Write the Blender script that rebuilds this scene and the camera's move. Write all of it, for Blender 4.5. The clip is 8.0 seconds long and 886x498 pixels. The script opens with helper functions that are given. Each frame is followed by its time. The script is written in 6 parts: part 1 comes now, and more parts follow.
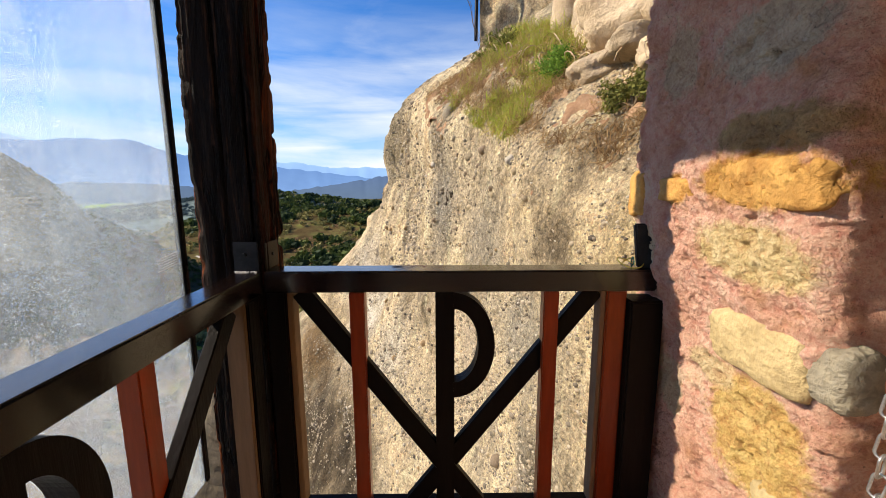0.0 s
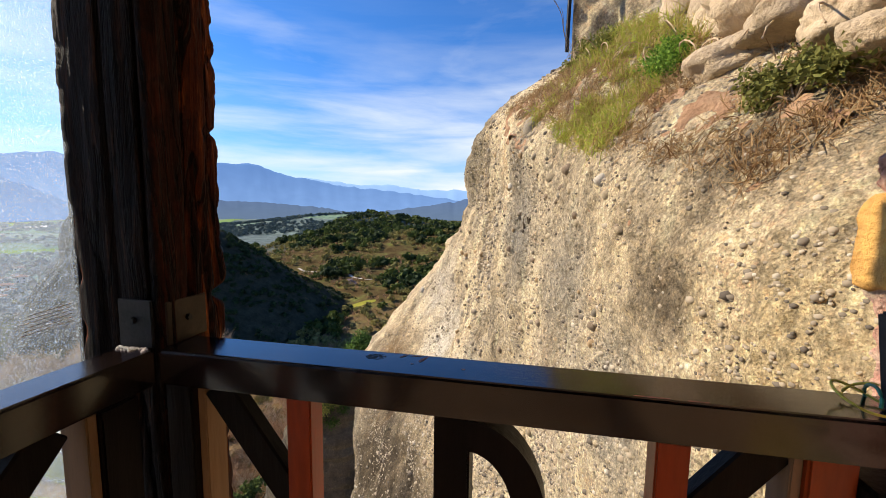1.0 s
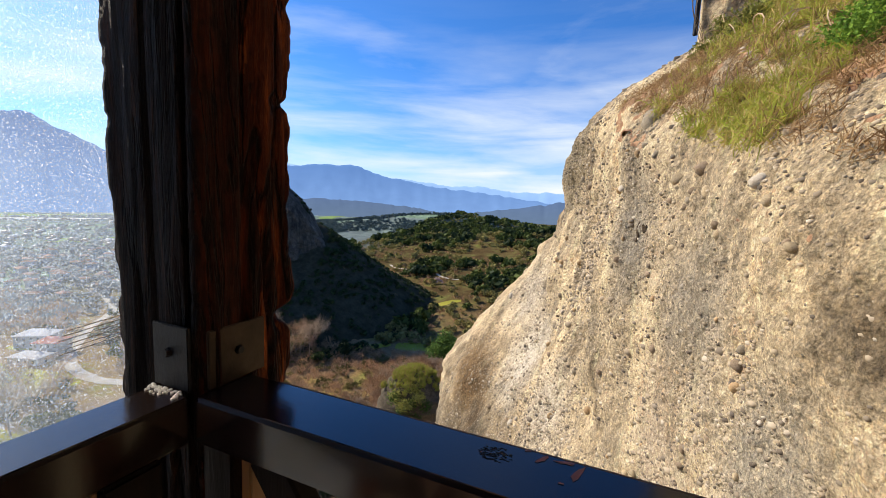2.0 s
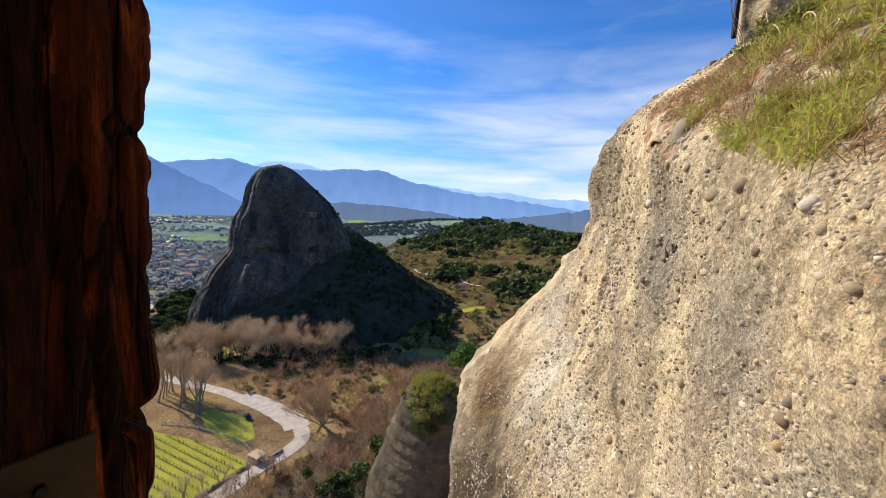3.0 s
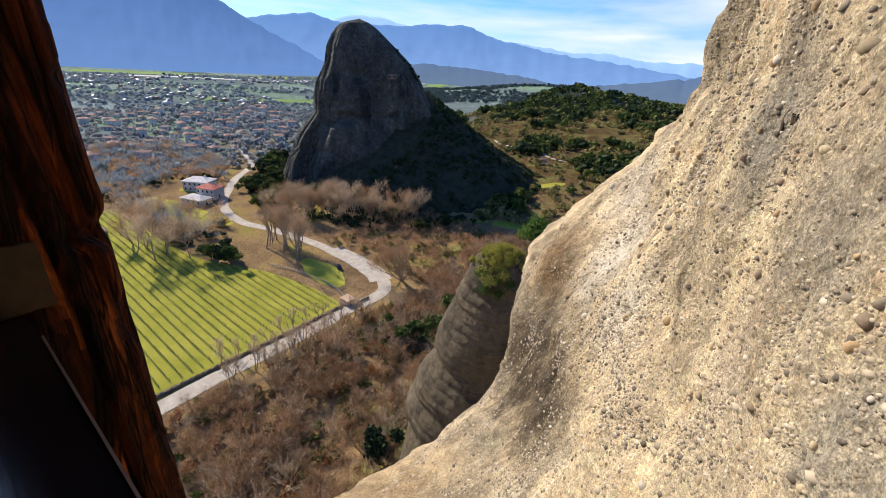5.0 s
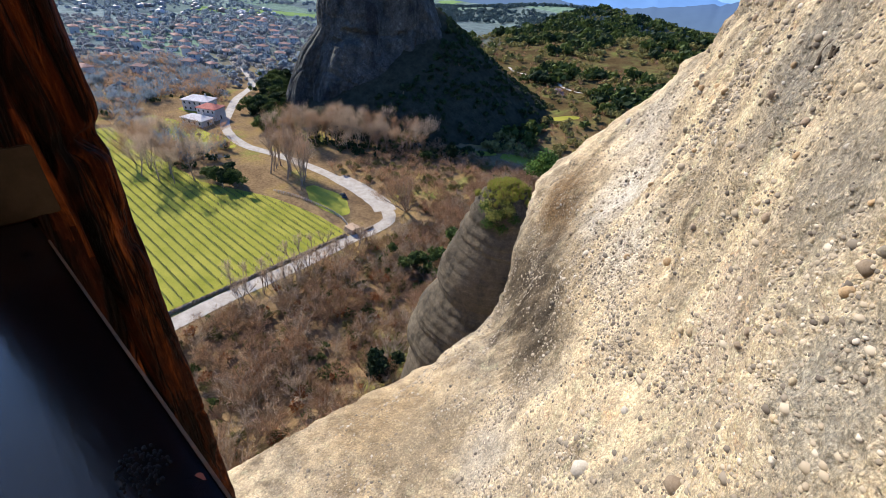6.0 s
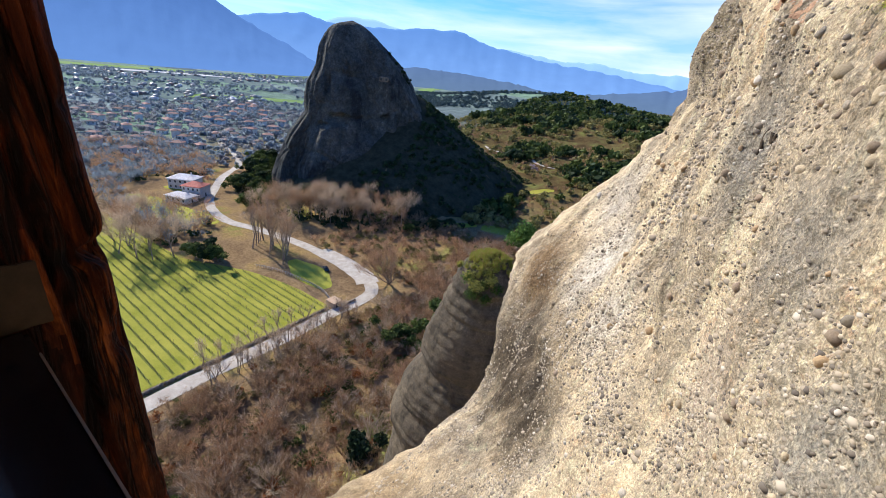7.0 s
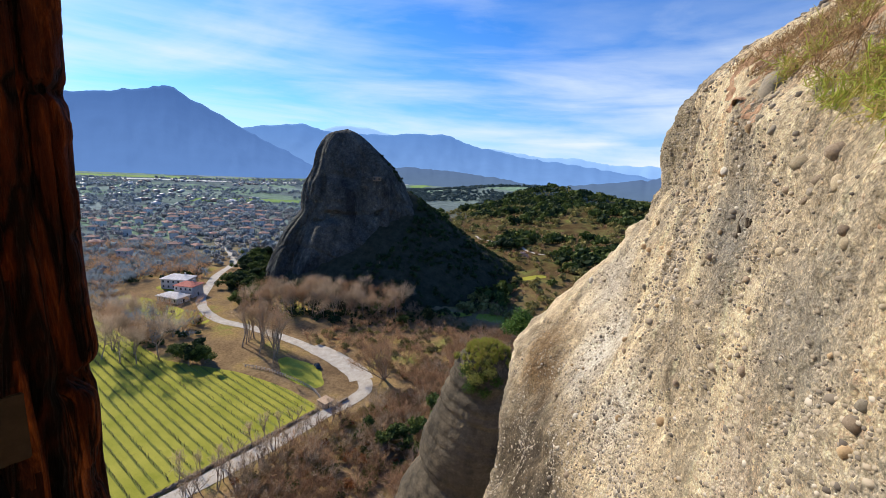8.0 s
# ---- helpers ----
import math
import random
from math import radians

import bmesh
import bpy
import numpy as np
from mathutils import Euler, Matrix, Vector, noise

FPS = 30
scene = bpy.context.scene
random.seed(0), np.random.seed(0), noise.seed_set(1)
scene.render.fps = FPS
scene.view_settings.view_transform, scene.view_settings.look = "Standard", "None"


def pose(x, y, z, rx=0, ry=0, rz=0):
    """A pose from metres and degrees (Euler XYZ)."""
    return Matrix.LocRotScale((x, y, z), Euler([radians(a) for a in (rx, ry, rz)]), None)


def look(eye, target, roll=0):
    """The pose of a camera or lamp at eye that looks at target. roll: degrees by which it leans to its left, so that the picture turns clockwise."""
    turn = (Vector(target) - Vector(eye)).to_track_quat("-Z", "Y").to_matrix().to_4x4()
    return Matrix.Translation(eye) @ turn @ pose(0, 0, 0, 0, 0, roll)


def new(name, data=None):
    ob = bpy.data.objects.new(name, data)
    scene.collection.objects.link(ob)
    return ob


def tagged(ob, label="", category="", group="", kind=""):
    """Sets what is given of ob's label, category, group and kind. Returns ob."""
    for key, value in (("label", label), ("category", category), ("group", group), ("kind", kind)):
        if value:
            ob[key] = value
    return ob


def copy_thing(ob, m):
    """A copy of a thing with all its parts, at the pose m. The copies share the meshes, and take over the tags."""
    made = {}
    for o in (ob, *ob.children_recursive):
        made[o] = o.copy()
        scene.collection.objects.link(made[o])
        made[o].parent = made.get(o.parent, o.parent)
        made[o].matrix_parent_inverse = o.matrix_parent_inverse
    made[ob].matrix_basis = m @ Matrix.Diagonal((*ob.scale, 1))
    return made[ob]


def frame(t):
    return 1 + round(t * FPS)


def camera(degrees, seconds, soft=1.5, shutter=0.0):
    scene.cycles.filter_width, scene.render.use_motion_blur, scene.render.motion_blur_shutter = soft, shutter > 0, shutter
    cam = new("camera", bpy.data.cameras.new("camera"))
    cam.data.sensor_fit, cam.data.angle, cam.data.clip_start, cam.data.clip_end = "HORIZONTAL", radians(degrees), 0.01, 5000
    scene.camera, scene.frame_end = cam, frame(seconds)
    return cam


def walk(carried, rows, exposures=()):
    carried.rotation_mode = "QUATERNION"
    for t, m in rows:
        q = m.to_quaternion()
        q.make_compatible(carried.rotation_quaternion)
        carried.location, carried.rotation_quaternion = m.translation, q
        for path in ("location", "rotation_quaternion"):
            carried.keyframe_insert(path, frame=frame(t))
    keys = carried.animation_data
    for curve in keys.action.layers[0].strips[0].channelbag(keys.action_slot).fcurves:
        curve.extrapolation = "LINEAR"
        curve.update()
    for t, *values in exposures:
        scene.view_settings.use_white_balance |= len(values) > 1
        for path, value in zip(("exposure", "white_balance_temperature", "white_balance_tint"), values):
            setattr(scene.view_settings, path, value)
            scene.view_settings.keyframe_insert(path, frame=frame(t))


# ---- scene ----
cam = camera(94.0, 8.0, soft=0.6)
PATH = [
    (0, (0.09, 0.135, 1.491), (0.105, 2.108, 1.167), -0.2),
    (0.5, (0.146, 0.59, 1.484), (0.022, 2.568, 1.221), 0.1),
    (1, (0.27, 1.021, 1.501), (-0.125, 2.97, 1.282), 0.8),
    (1.5, (0.111, 1.263, 1.502), (-0.543, 3.141, 1.29), 1.6),
    (1.7, (0.05, 1.31, 1.48), (-0.679, 3.159, 1.258), 1.8),
    (3, (0.083, 1.779, 1.607), (-0.824, 3.55, 1.408), 2.9),
    (3.5, (0.079, 1.853, 1.619), (-0.962, 3.547, 1.402), 2.7),
    (4, (0.172, 1.971, 1.558), (-0.953, 3.583, 1.189), 2.7),
    (4.5, (0.205, 1.996, 1.529), (-0.925, 3.537, 0.939), 3.1),
    (5, (0.21, 2.008, 1.525), (-0.889, 3.468, 0.714), 3.9),
    (6.3, (0.217, 2.01, 1.489), (-0.773, 3.342, 0.373), 6.6),
    (6.5, (0.229, 2.04, 1.48), (-0.773, 3.416, 0.431), 6.9),
    (7, (0.22, 1.99, 1.577), (-0.84, 3.49, 0.787), 5.8),
    (7.5, (0.223, 1.985, 1.622), (-0.885, 3.559, 1.075), 4.5),
    (8, (0.219, 1.98, 1.621), (-0.92, 3.581, 1.244), 3.5),
]
walk(cam, [(t, look(eye, at, roll)) for t, eye, at, roll in PATH],
     [(0.0, 0.59, 6700, 10), (1.5, 0.56, 6600, 11), (3.5, 0.54, 6500, 11), (5.0, 0.60, 6500, 11), (6.5, 0.79, 5700, 11), (8.0, 0.46, 6200, 10)])

# ---- light: late-winter sun low on the valley side, thin cirrus ----
SUN_YAW, SUN_ELEV = 85.5, 33.0
sun_dir = Vector((-math.sin(radians(SUN_YAW)) * math.cos(radians(SUN_ELEV)),
                  math.cos(radians(SUN_YAW)) * math.cos(radians(SUN_ELEV)), math.sin(radians(SUN_ELEV))))
sun = new("sun", bpy.data.lights.new("sun", "SUN"))
sun.data.energy, sun.data.angle, sun.data.color = 5.0, radians(0.55), (1.0, 0.88, 0.70)
sun.matrix_world = look(sun_dir * 50, (0, 0, 0))

world = bpy.data.worlds.new("world")
scene.world = world
world.use_nodes = True
wn, wl = world.node_tree.nodes, world.node_tree.links
wn.clear()


def wnode(kind, **values):
    n = wn.new(kind)
    for key, value in values.items():
        n.inputs[key].default_value = value
    return n


sky = wn.new("ShaderNodeTexSky")
sky.sky_type, sky.sun_disc = "NISHITA", False
sky.sun_elevation, sky.sun_rotation = radians(SUN_ELEV), radians(-SUN_YAW)
sky.altitude, sky.air_density, sky.dust_density, sky.ozone_density = 300, 1.0, 0.4, 3.0
coord = wn.new("ShaderNodeTexCoord")
# cirrus: long, nearly level bands low down, torn tufts higher up
split = wn.new("ShaderNodeSeparateXYZ")
wl.new(coord.outputs["Generated"], split.inputs[0])


def cloud_layer(scale, stretch, tilt, place, low_cut, high_cut, detail, distortion):
    turned = wn.new("ShaderNodeMapping")
    turned.inputs["Rotation"].default_value = tilt
    turned.inputs["Scale"].default_value, turned.inputs["Location"].default_value = stretch, place
    wl.new(coord.outputs["Generated"], turned.inputs[0])
    wisp = wnode("ShaderNodeTexNoise", Scale=scale, Detail=detail, Roughness=0.56, Distortion=distortion)
    wl.new(turned.outputs[0], wisp.inputs["Vector"])
    cut = wnode("ShaderNodeMapRange"); cut.inputs[1].default_value, cut.inputs[2].default_value = low_cut, high_cut
    wl.new(wisp.outputs["Fac"], cut.inputs[0])
    return cut.outputs[0]


def by_height(stops):
    r = wn.new("ShaderNodeValToRGB")
    while len(r.color_ramp.elements) < len(stops):
        r.color_ramp.elements.new(0.5)
    for el, (at_, v) in zip(r.color_ramp.elements, stops):
        el.position, el.color = at_, (v, v, v, 1)
    wl.new(split.outputs["Z"], r.inputs[0])
    return r.outputs[0]


def wmath(op, a, b_):
    n = wn.new("ShaderNodeMath"); n.operation = op; n.use_clamp = True
    for sock, v in zip(n.inputs, (a, b_)):
        if isinstance(v, float):
            sock.default_value = v
        else:
            wl.new(v, sock)
    return n.outputs[0]


bands = wmath("MULTIPLY", cloud_layer(1.7, (1, 1, 8.5), (0.05, -0.06, 0.4), (0.3, 0.1, 0.45), 0.42, 0.72, 8.0, 0.35), by_height([(0.0, 0.7), (0.08, 0.8), (0.19, 0.6), (0.30, 0.25), (0.40, 0.03)]))
tufts = wmath("MULTIPLY", cloud_layer(1.15, (1, 1, 3.4), (0.16, -0.14, 0.9), (1.3, 0.2, 0.0), 0.49, 0.84, 10.0, 0.7), by_height([(0.08, 0.3), (0.2, 0.8), (0.38, 0.6), (0.6, 0.2)]))
haze = by_height([(0.02, 0.42), (0.13, 0.12), (0.3, 0.0)])
amount_of = wmath("ADD", wmath("ADD", bands, tufts), haze)


tint = wn.new("ShaderNodeMixRGB"); tint.blend_type = "MULTIPLY"; tint.inputs[0].default_value = 1.0
tint.inputs[2].default_value = (0.42, 0.95, 1.6, 1)
wl.new(sky.outputs[0], tint.inputs[1])
veil = wn.new("ShaderNodeMixRGB"); veil.inputs[2].default_value = (8.6, 9.2, 9.8, 1)
wl.new(amount_of, veil.inputs[0]); wl.new(tint.outputs[0], veil.inputs[1])
ground_sky = wn.new("ShaderNodeBackground"); ground_sky.inputs["Strength"].default_value = 0.075
wl.new(veil.outputs[0], ground_sky.inputs["Color"])
wout = wn.new("ShaderNodeOutputWorld")
wl.new(ground_sky.outputs[0], wout.inputs["Surface"])
scene.view_settings.exposure = 0.5


# ---- materials ----
def nodes_of(name):
    m = bpy.data.materials.new(name)
    m.use_nodes = True
    nt = m.node_tree
    return m, nt, nt.nodes["Principled BSDF"]


def link(nt, a, b):
    nt.links.new(a, b)


def noise_node(nt, src, scale, detail=6.0, rough=0.6, stretch=(1, 1, 1), distortion=0.0):
    mp = nt.nodes.new("ShaderNodeMapping")
    mp.inputs["Scale"].default_value = stretch
    link(nt, src, mp.inputs[0])
    n = nt.nodes.new("ShaderNodeTexNoise")
    n.inputs["Scale"].default_value, n.inputs["Detail"].default_value = scale, detail
    n.inputs["Roughness"].default_value, n.inputs["Distortion"].default_value = rough, distortion
    link(nt, mp.outputs[0], n.inputs["Vector"])
    return n.outputs["Fac"]


def ramp(nt, src, stops):
    r = nt.nodes.new("ShaderNodeValToRGB")
    e = r.color_ramp.elements
    while len(e) < len(stops):
        e.new(0.5)
    for el, (p, c) in zip(e, stops):
        el.position, el.color = p, (*c, 1) if len(c) == 3 else c
    link(nt, src, r.inputs[0])
    return r.outputs["Color"]


def mix(nt, fac, a, b, mode="MIX"):
    m = nt.nodes.new("ShaderNodeMixRGB")
    m.blend_type = mode
    for sock, v in zip(m.inputs, (fac, a, b)):
        if isinstance(v, (int, float)):
            sock.default_value = v
        elif isinstance(v, tuple):
            sock.default_value = (*v, 1)
        else:
            link(nt, v, sock)
    return m.outputs[0]


def bump(nt, bsdf, height, strength, distance):
    b = nt.nodes.new("ShaderNodeBump")
    b.inputs["Strength"].default_value, b.inputs["Distance"].default_value = strength, distance
    link(nt, height, b.inputs["Height"])
    prev = bsdf.inputs["Normal"]
    if prev.is_linked:
        link(nt, prev.links[0].from_socket, b.inputs["Normal"])
    link(nt, b.outputs[0], bsdf.inputs["Normal"])


def where(nt, kind="Object"):
    return nt.nodes.new("ShaderNodeTexCoord").outputs[kind]


def plain(name, lo, hi, scale=8.0, rough=0.7, metal=0.0, bumpy=0.3, dist=0.01, stretch=(1, 1, 1), spread=0.15, fine=None, spec=0.25):
    """Two-scale noise colour with relief; each object a little different in tone."""
    m, nt, b = nodes_of(name)
    src = where(nt)
    n1 = noise_node(nt, src, scale, stretch=stretch)
    col = ramp(nt, n1, [(0.3, lo), (0.7, hi)])
    n2 = noise_node(nt, src, fine or scale * 7, stretch=stretch)
    col = mix(nt, 0.45, col, ramp(nt, n2, [(0.25, (0.35, 0.35, 0.35)), (0.75, (0.75, 0.75, 0.75))]), "OVERLAY")
    info = nt.nodes.new("ShaderNodeObjectInfo")
    vary = nt.nodes.new("ShaderNodeMapRange")
    vary.inputs[3].default_value, vary.inputs[4].default_value = 1 - spread, 1 + spread
    link(nt, info.outputs["Random"], vary.inputs[0])
    col = mix(nt, 1.0, col, vary.outputs[0], "MULTIPLY")
    link(nt, col, b.inputs["Base Color"])
    b.inputs["Roughness"].default_value, b.inputs["Metallic"].default_value = rough, metal
    b.inputs["Specular IOR Level"].default_value = spec
    bump(nt, b, n2, bumpy, dist)
    return m


def rock_material(name, cool, warm, dark, pebble_scale, streak=1.0, size=1.0, stains=(), beds=0.0):
    """Conglomerate: stained matrix full of pebbles of many tones."""
    m, nt, b = nodes_of(name)
    src = where(nt)
    big = noise_node(nt, src, 0.35 / size, 5)
    col = ramp(nt, big, [(0.35, cool), (0.62, warm)])
    streaks = noise_node(nt, src, 1.1 / size, 6, 0.6, (1, 1, 0.12))
    col = mix(nt, mix(nt, 1.0, ramp(nt, streaks, [(0.42, (0, 0, 0)), (0.66, (1, 1, 1))]), (0.75 * streak,) * 3, "MULTIPLY"), col, tuple(c * 1.6 for c in warm))
    patch = noise_node(nt, src, 0.8 / size, 8, 0.65, (1, 1, 0.35))
    col = mix(nt, mix(nt, 1.0, ramp(nt, patch, [(0.52, (0, 0, 0)), (0.66, (1, 1, 1))]), (0.85,) * 3, "MULTIPLY"), col, dark)
    runs = noise_node(nt, src, 3.4 / size, 5, 0.6, (1, 1, 0.05))
    col = mix(nt, mix(nt, 1.0, ramp(nt, runs, [(0.57, (0, 0, 0)), (0.66, (1, 1, 1))]), (0.55 * streak,) * 3, "MULTIPLY"), col, tuple(min(0.62, c * 1.35) for c in warm))
    for centre, reach, tone in stains:                # lichen and wash with edges of their own
        away = nt.nodes.new("ShaderNodeVectorMath"); away.operation = "DISTANCE"; away.inputs[1].default_value = centre
        link(nt, src, away.inputs[0])
        torn = nt.nodes.new("ShaderNodeMath"); torn.operation = "MULTIPLY_ADD"; torn.inputs[1].default_value = 1.6 * reach
        link(nt, noise_node(nt, src, 1.4, 7, 0.7, (1, 1, 0.5)), torn.inputs[0]); link(nt, away.outputs["Value"], torn.inputs[2])
        edge_ = nt.nodes.new("ShaderNodeMapRange"); edge_.inputs[1].default_value, edge_.inputs[2].default_value = reach * 2.3, reach * 1.15
        edge_.inputs[4].default_value = 0.85
        link(nt, torn.outputs[0], edge_.inputs[0])
        col = mix(nt, edge_.outputs[0], col, tone)
    for k, (sc, amt) in enumerate(((pebble_scale, 0.6), (pebble_scale * 3.1, 0.55))):
        v = nt.nodes.new("ShaderNodeTexVoronoi")
        v.inputs["Scale"].default_value = sc
        v.inputs["Randomness"].default_value = 1.0
        warp = nt.nodes.new("ShaderNodeVectorMath"); warp.operation = "ADD"
        nz = nt.nodes.new("ShaderNodeTexNoise"); nz.inputs["Scale"].default_value = sc * 0.8
        sc_n = nt.nodes.new("ShaderNodeVectorMath"); sc_n.operation = "SCALE"; sc_n.inputs["Scale"].default_value = 0.5 / sc
        link(nt, src, nz.inputs["Vector"]); link(nt, nz.outputs["Color"], sc_n.inputs[0])
        link(nt, src, warp.inputs[0]); link(nt, sc_n.outputs[0], warp.inputs[1]); link(nt, warp.outputs[0], v.inputs["Vector"])
        sep = nt.nodes.new("ShaderNodeSeparateColor"); link(nt, v.outputs["Color"], sep.inputs[0])
        tone = ramp(nt, sep.outputs[0], [(0.0, (0.28, 0.25, 0.22)), (0.3, (0.48, 0.46, 0.44)), (0.6, (0.55, 0.5, 0.43)), (0.9, (0.72, 0.68, 0.6)), (1.0, (0.92, 0.88, 0.8))])
        inside = ramp(nt, v.outputs["Distance"], [(0.25, (amt,) * 3), (0.6, (0, 0, 0))])
        col = mix(nt, inside, col, mix(nt, 1.0, col, tone, "OVERLAY"))
        gap = ramp(nt, v.outputs["Distance"], [(0.5, (1, 1, 1)), (0.85, (0.6, 0.57, 0.52))])
        col = mix(nt, 0.7, col, gap, "MULTIPLY")
        inv = nt.nodes.new("ShaderNodeMath"); inv.operation = "SUBTRACT"; inv.inputs[0].default_value = 1.0
        link(nt, v.outputs["Distance"], inv.inputs[1])
        bump(nt, b, inv.outputs[0], 0.7, 0.45 / sc)
    if beds:
        layer = noise_node(nt, src, 1.9 / size, 6, 0.65, (0.10, 0.10, 2.2), 0.3)
        col = mix(nt, beds, col, ramp(nt, layer, [(0.36, (0.16, 0.15, 0.14)), (0.5, (0.5,) * 3), (0.64, (0.80, 0.77, 0.72))]), "OVERLAY")
        bump(nt, b, layer, 0.5, 0.08 * size)
    blot = noise_node(nt, src, 2.3 / size, 6, 0.7)
    col = mix(nt, 0.6, col, ramp(nt, blot, [(0.3, (0.24, 0.225, 0.2)), (0.5, (0.5,) * 3), (0.72, (0.78, 0.74, 0.68))]), "OVERLAY")
    grain = noise_node(nt, src, 55 / size, 4, 0.7)
    col = mix(nt, 0.75, col, ramp(nt, grain, [(0.3, (0.25,) * 3), (0.7, (0.78,) * 3)]), "OVERLAY")
    holes = noise_node(nt, src, 13 / size, 6, 0.75)
    col = mix(nt, ramp(nt, holes, [(0.29, (0.75,) * 3), (0.37, (0,) * 3)]), col, tuple(c * 0.45 for c in dark))
    bump(nt, b, ramp(nt, holes, [(0.28, (0,) * 3), (0.42, (1,) * 3)]), 0.6, 0.03 * size)
    bump(nt, b, grain, 1.0, 0.028 * size)
    coarse = noise_node(nt, src, 22 / size, 5, 0.7)
    bump(nt, b, coarse, 0.8, 0.035 * size)
    col = mix(nt, 0.65, col, ramp(nt, coarse, [(0.3, (0.28,) * 3), (0.7, (0.74, 0.72, 0.69))]), "OVERLAY")
    mid = noise_node(nt, src, 5 / size, 6, 0.65)
    bump(nt, b, mid, 0.55, 0.09 * size)
    link(nt, col, b.inputs["Base Color"])
    b.inputs["Roughness"].default_value = 0.95
    b.inputs["Specular IOR Level"].default_value = 0.15
    return m


def hazed_backdrop(name, low_c, high_c, zlo, zhi, glow, relief_scale):
    """Far range: air haze put into colour and faint own glow, ridged tone."""
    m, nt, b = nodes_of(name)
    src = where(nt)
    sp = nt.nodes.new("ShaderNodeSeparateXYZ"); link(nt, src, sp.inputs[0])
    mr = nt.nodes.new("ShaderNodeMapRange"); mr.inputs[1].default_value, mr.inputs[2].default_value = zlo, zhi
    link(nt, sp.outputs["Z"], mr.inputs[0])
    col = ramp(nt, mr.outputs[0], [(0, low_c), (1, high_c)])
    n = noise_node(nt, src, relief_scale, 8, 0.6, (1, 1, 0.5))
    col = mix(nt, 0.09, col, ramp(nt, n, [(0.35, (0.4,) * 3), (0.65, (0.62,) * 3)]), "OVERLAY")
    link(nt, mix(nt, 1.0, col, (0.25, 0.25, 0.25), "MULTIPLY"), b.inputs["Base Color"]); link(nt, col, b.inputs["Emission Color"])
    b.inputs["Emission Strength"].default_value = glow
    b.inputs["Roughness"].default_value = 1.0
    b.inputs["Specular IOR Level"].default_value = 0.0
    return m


# ---- mesh helpers ----
def thing(name, label, category, group="", kind="", at=(0, 0, 0)):
    ob = new(name)
    ob.location = at
    return tagged(ob, label, category, group, kind)


def part(name, bm, material, parent=None, label="", smooth=False):
    """Links a bmesh as one mesh object under a thing or a part; coordinates are the parent's."""
    me = bpy.data.meshes.new(name)
    bmesh.ops.recalc_face_normals(bm, faces=bm.faces[:])
    bm.to_mesh(me)
    bm.free()
    me.materials.append(material)
    if smooth:
        me.shade_smooth()
    ob = new(name, me)
    ob.parent = parent
    return tagged(ob, label)


def mesh_np(name, verts, faces, material, parent=None, label="", smooth=True):
    """A mesh object from numpy arrays of corners and equal-sided faces."""
    me = bpy.data.meshes.new(name)
    verts, faces = np.asarray(verts, float), np.asarray(faces, int)
    n, k = faces.shape
    me.vertices.add(len(verts)); me.vertices.foreach_set("co", verts.ravel())
    me.loops.add(n * k); me.loops.foreach_set("vertex_index", faces.ravel())
    me.polygons.add(n); me.polygons.foreach_set("loop_start", np.arange(n) * k)
    me.update(calc_edges=True)
    me.validate()
    me.materials.append(material)
    if smooth:
        me.shade_smooth()
    ob = new(name, me)
    ob.parent = parent
    return tagged(ob, label)


def grid_faces(rows, cols, wrap=False):
    i, j = np.meshgrid(np.arange(rows - 1), np.arange(cols if wrap else cols - 1), indexing="ij")
    a, b = i * cols + j, i * cols + (j + 1) % cols
    return np.stack([a, b, b + cols, a + cols], -1).reshape(-1, 4)


def box_into(bm, x0, x1, y0, y1, z0, z1, bevel=0.0):
    r = bmesh.ops.create_cube(bm, size=1.0)
    vs = r["verts"]
    for v in vs:
        v.co = ((x0 + x1) / 2 + v.co.x * (x1 - x0), (y0 + y1) / 2 + v.co.y * (y1 - y0), (z0 + z1) / 2 + v.co.z * (z1 - z0))
    if bevel:
        edges = list({e for v in vs for e in v.link_edges})
        bmesh.ops.bevel(bm, geom=edges, offset=bevel, segments=2, affect="EDGES")
    return bm


def box(x0, x1, y0, y1, z0, z1, bevel=0.0):
    return box_into(bmesh.new(), x0, x1, y0, y1, z0, z1, bevel)


def hash3(i, j, k, seed):
    h = (i.astype(np.int64) * 374761393 + j.astype(np.int64) * 668265263 + k.astype(np.int64) * 2147483647 + seed * 974634777) & 0xFFFFFFFF
    h = ((h ^ (h >> 13)) * 1274126177) & 0xFFFFFFFF
    h = ((h ^ (h >> 16)) * 2246822519) & 0xFFFFFFFF
    return ((h ^ (h >> 15)) & 0xFFFFFF) / float(0xFFFFFF)


def vnoise(p, seed=0):
    """Smooth value noise in -1..1 at the places p (..., 3)."""
    f = np.floor(p).astype(np.int64)
    w = p - f
    w = w * w * (3 - 2 * w)
    out = 0
    for dx in (0, 1):
        for dy in (0, 1):
            for dz in (0, 1):
                h = hash3(f[..., 0] + dx, f[..., 1] + dy, f[..., 2] + dz, seed)
                out = out + h * (w[..., 0] if dx else 1 - w[..., 0]) * (w[..., 1] if dy else 1 - w[..., 1]) * (w[..., 2] if dz else 1 - w[..., 2])
    return out * 2 - 1


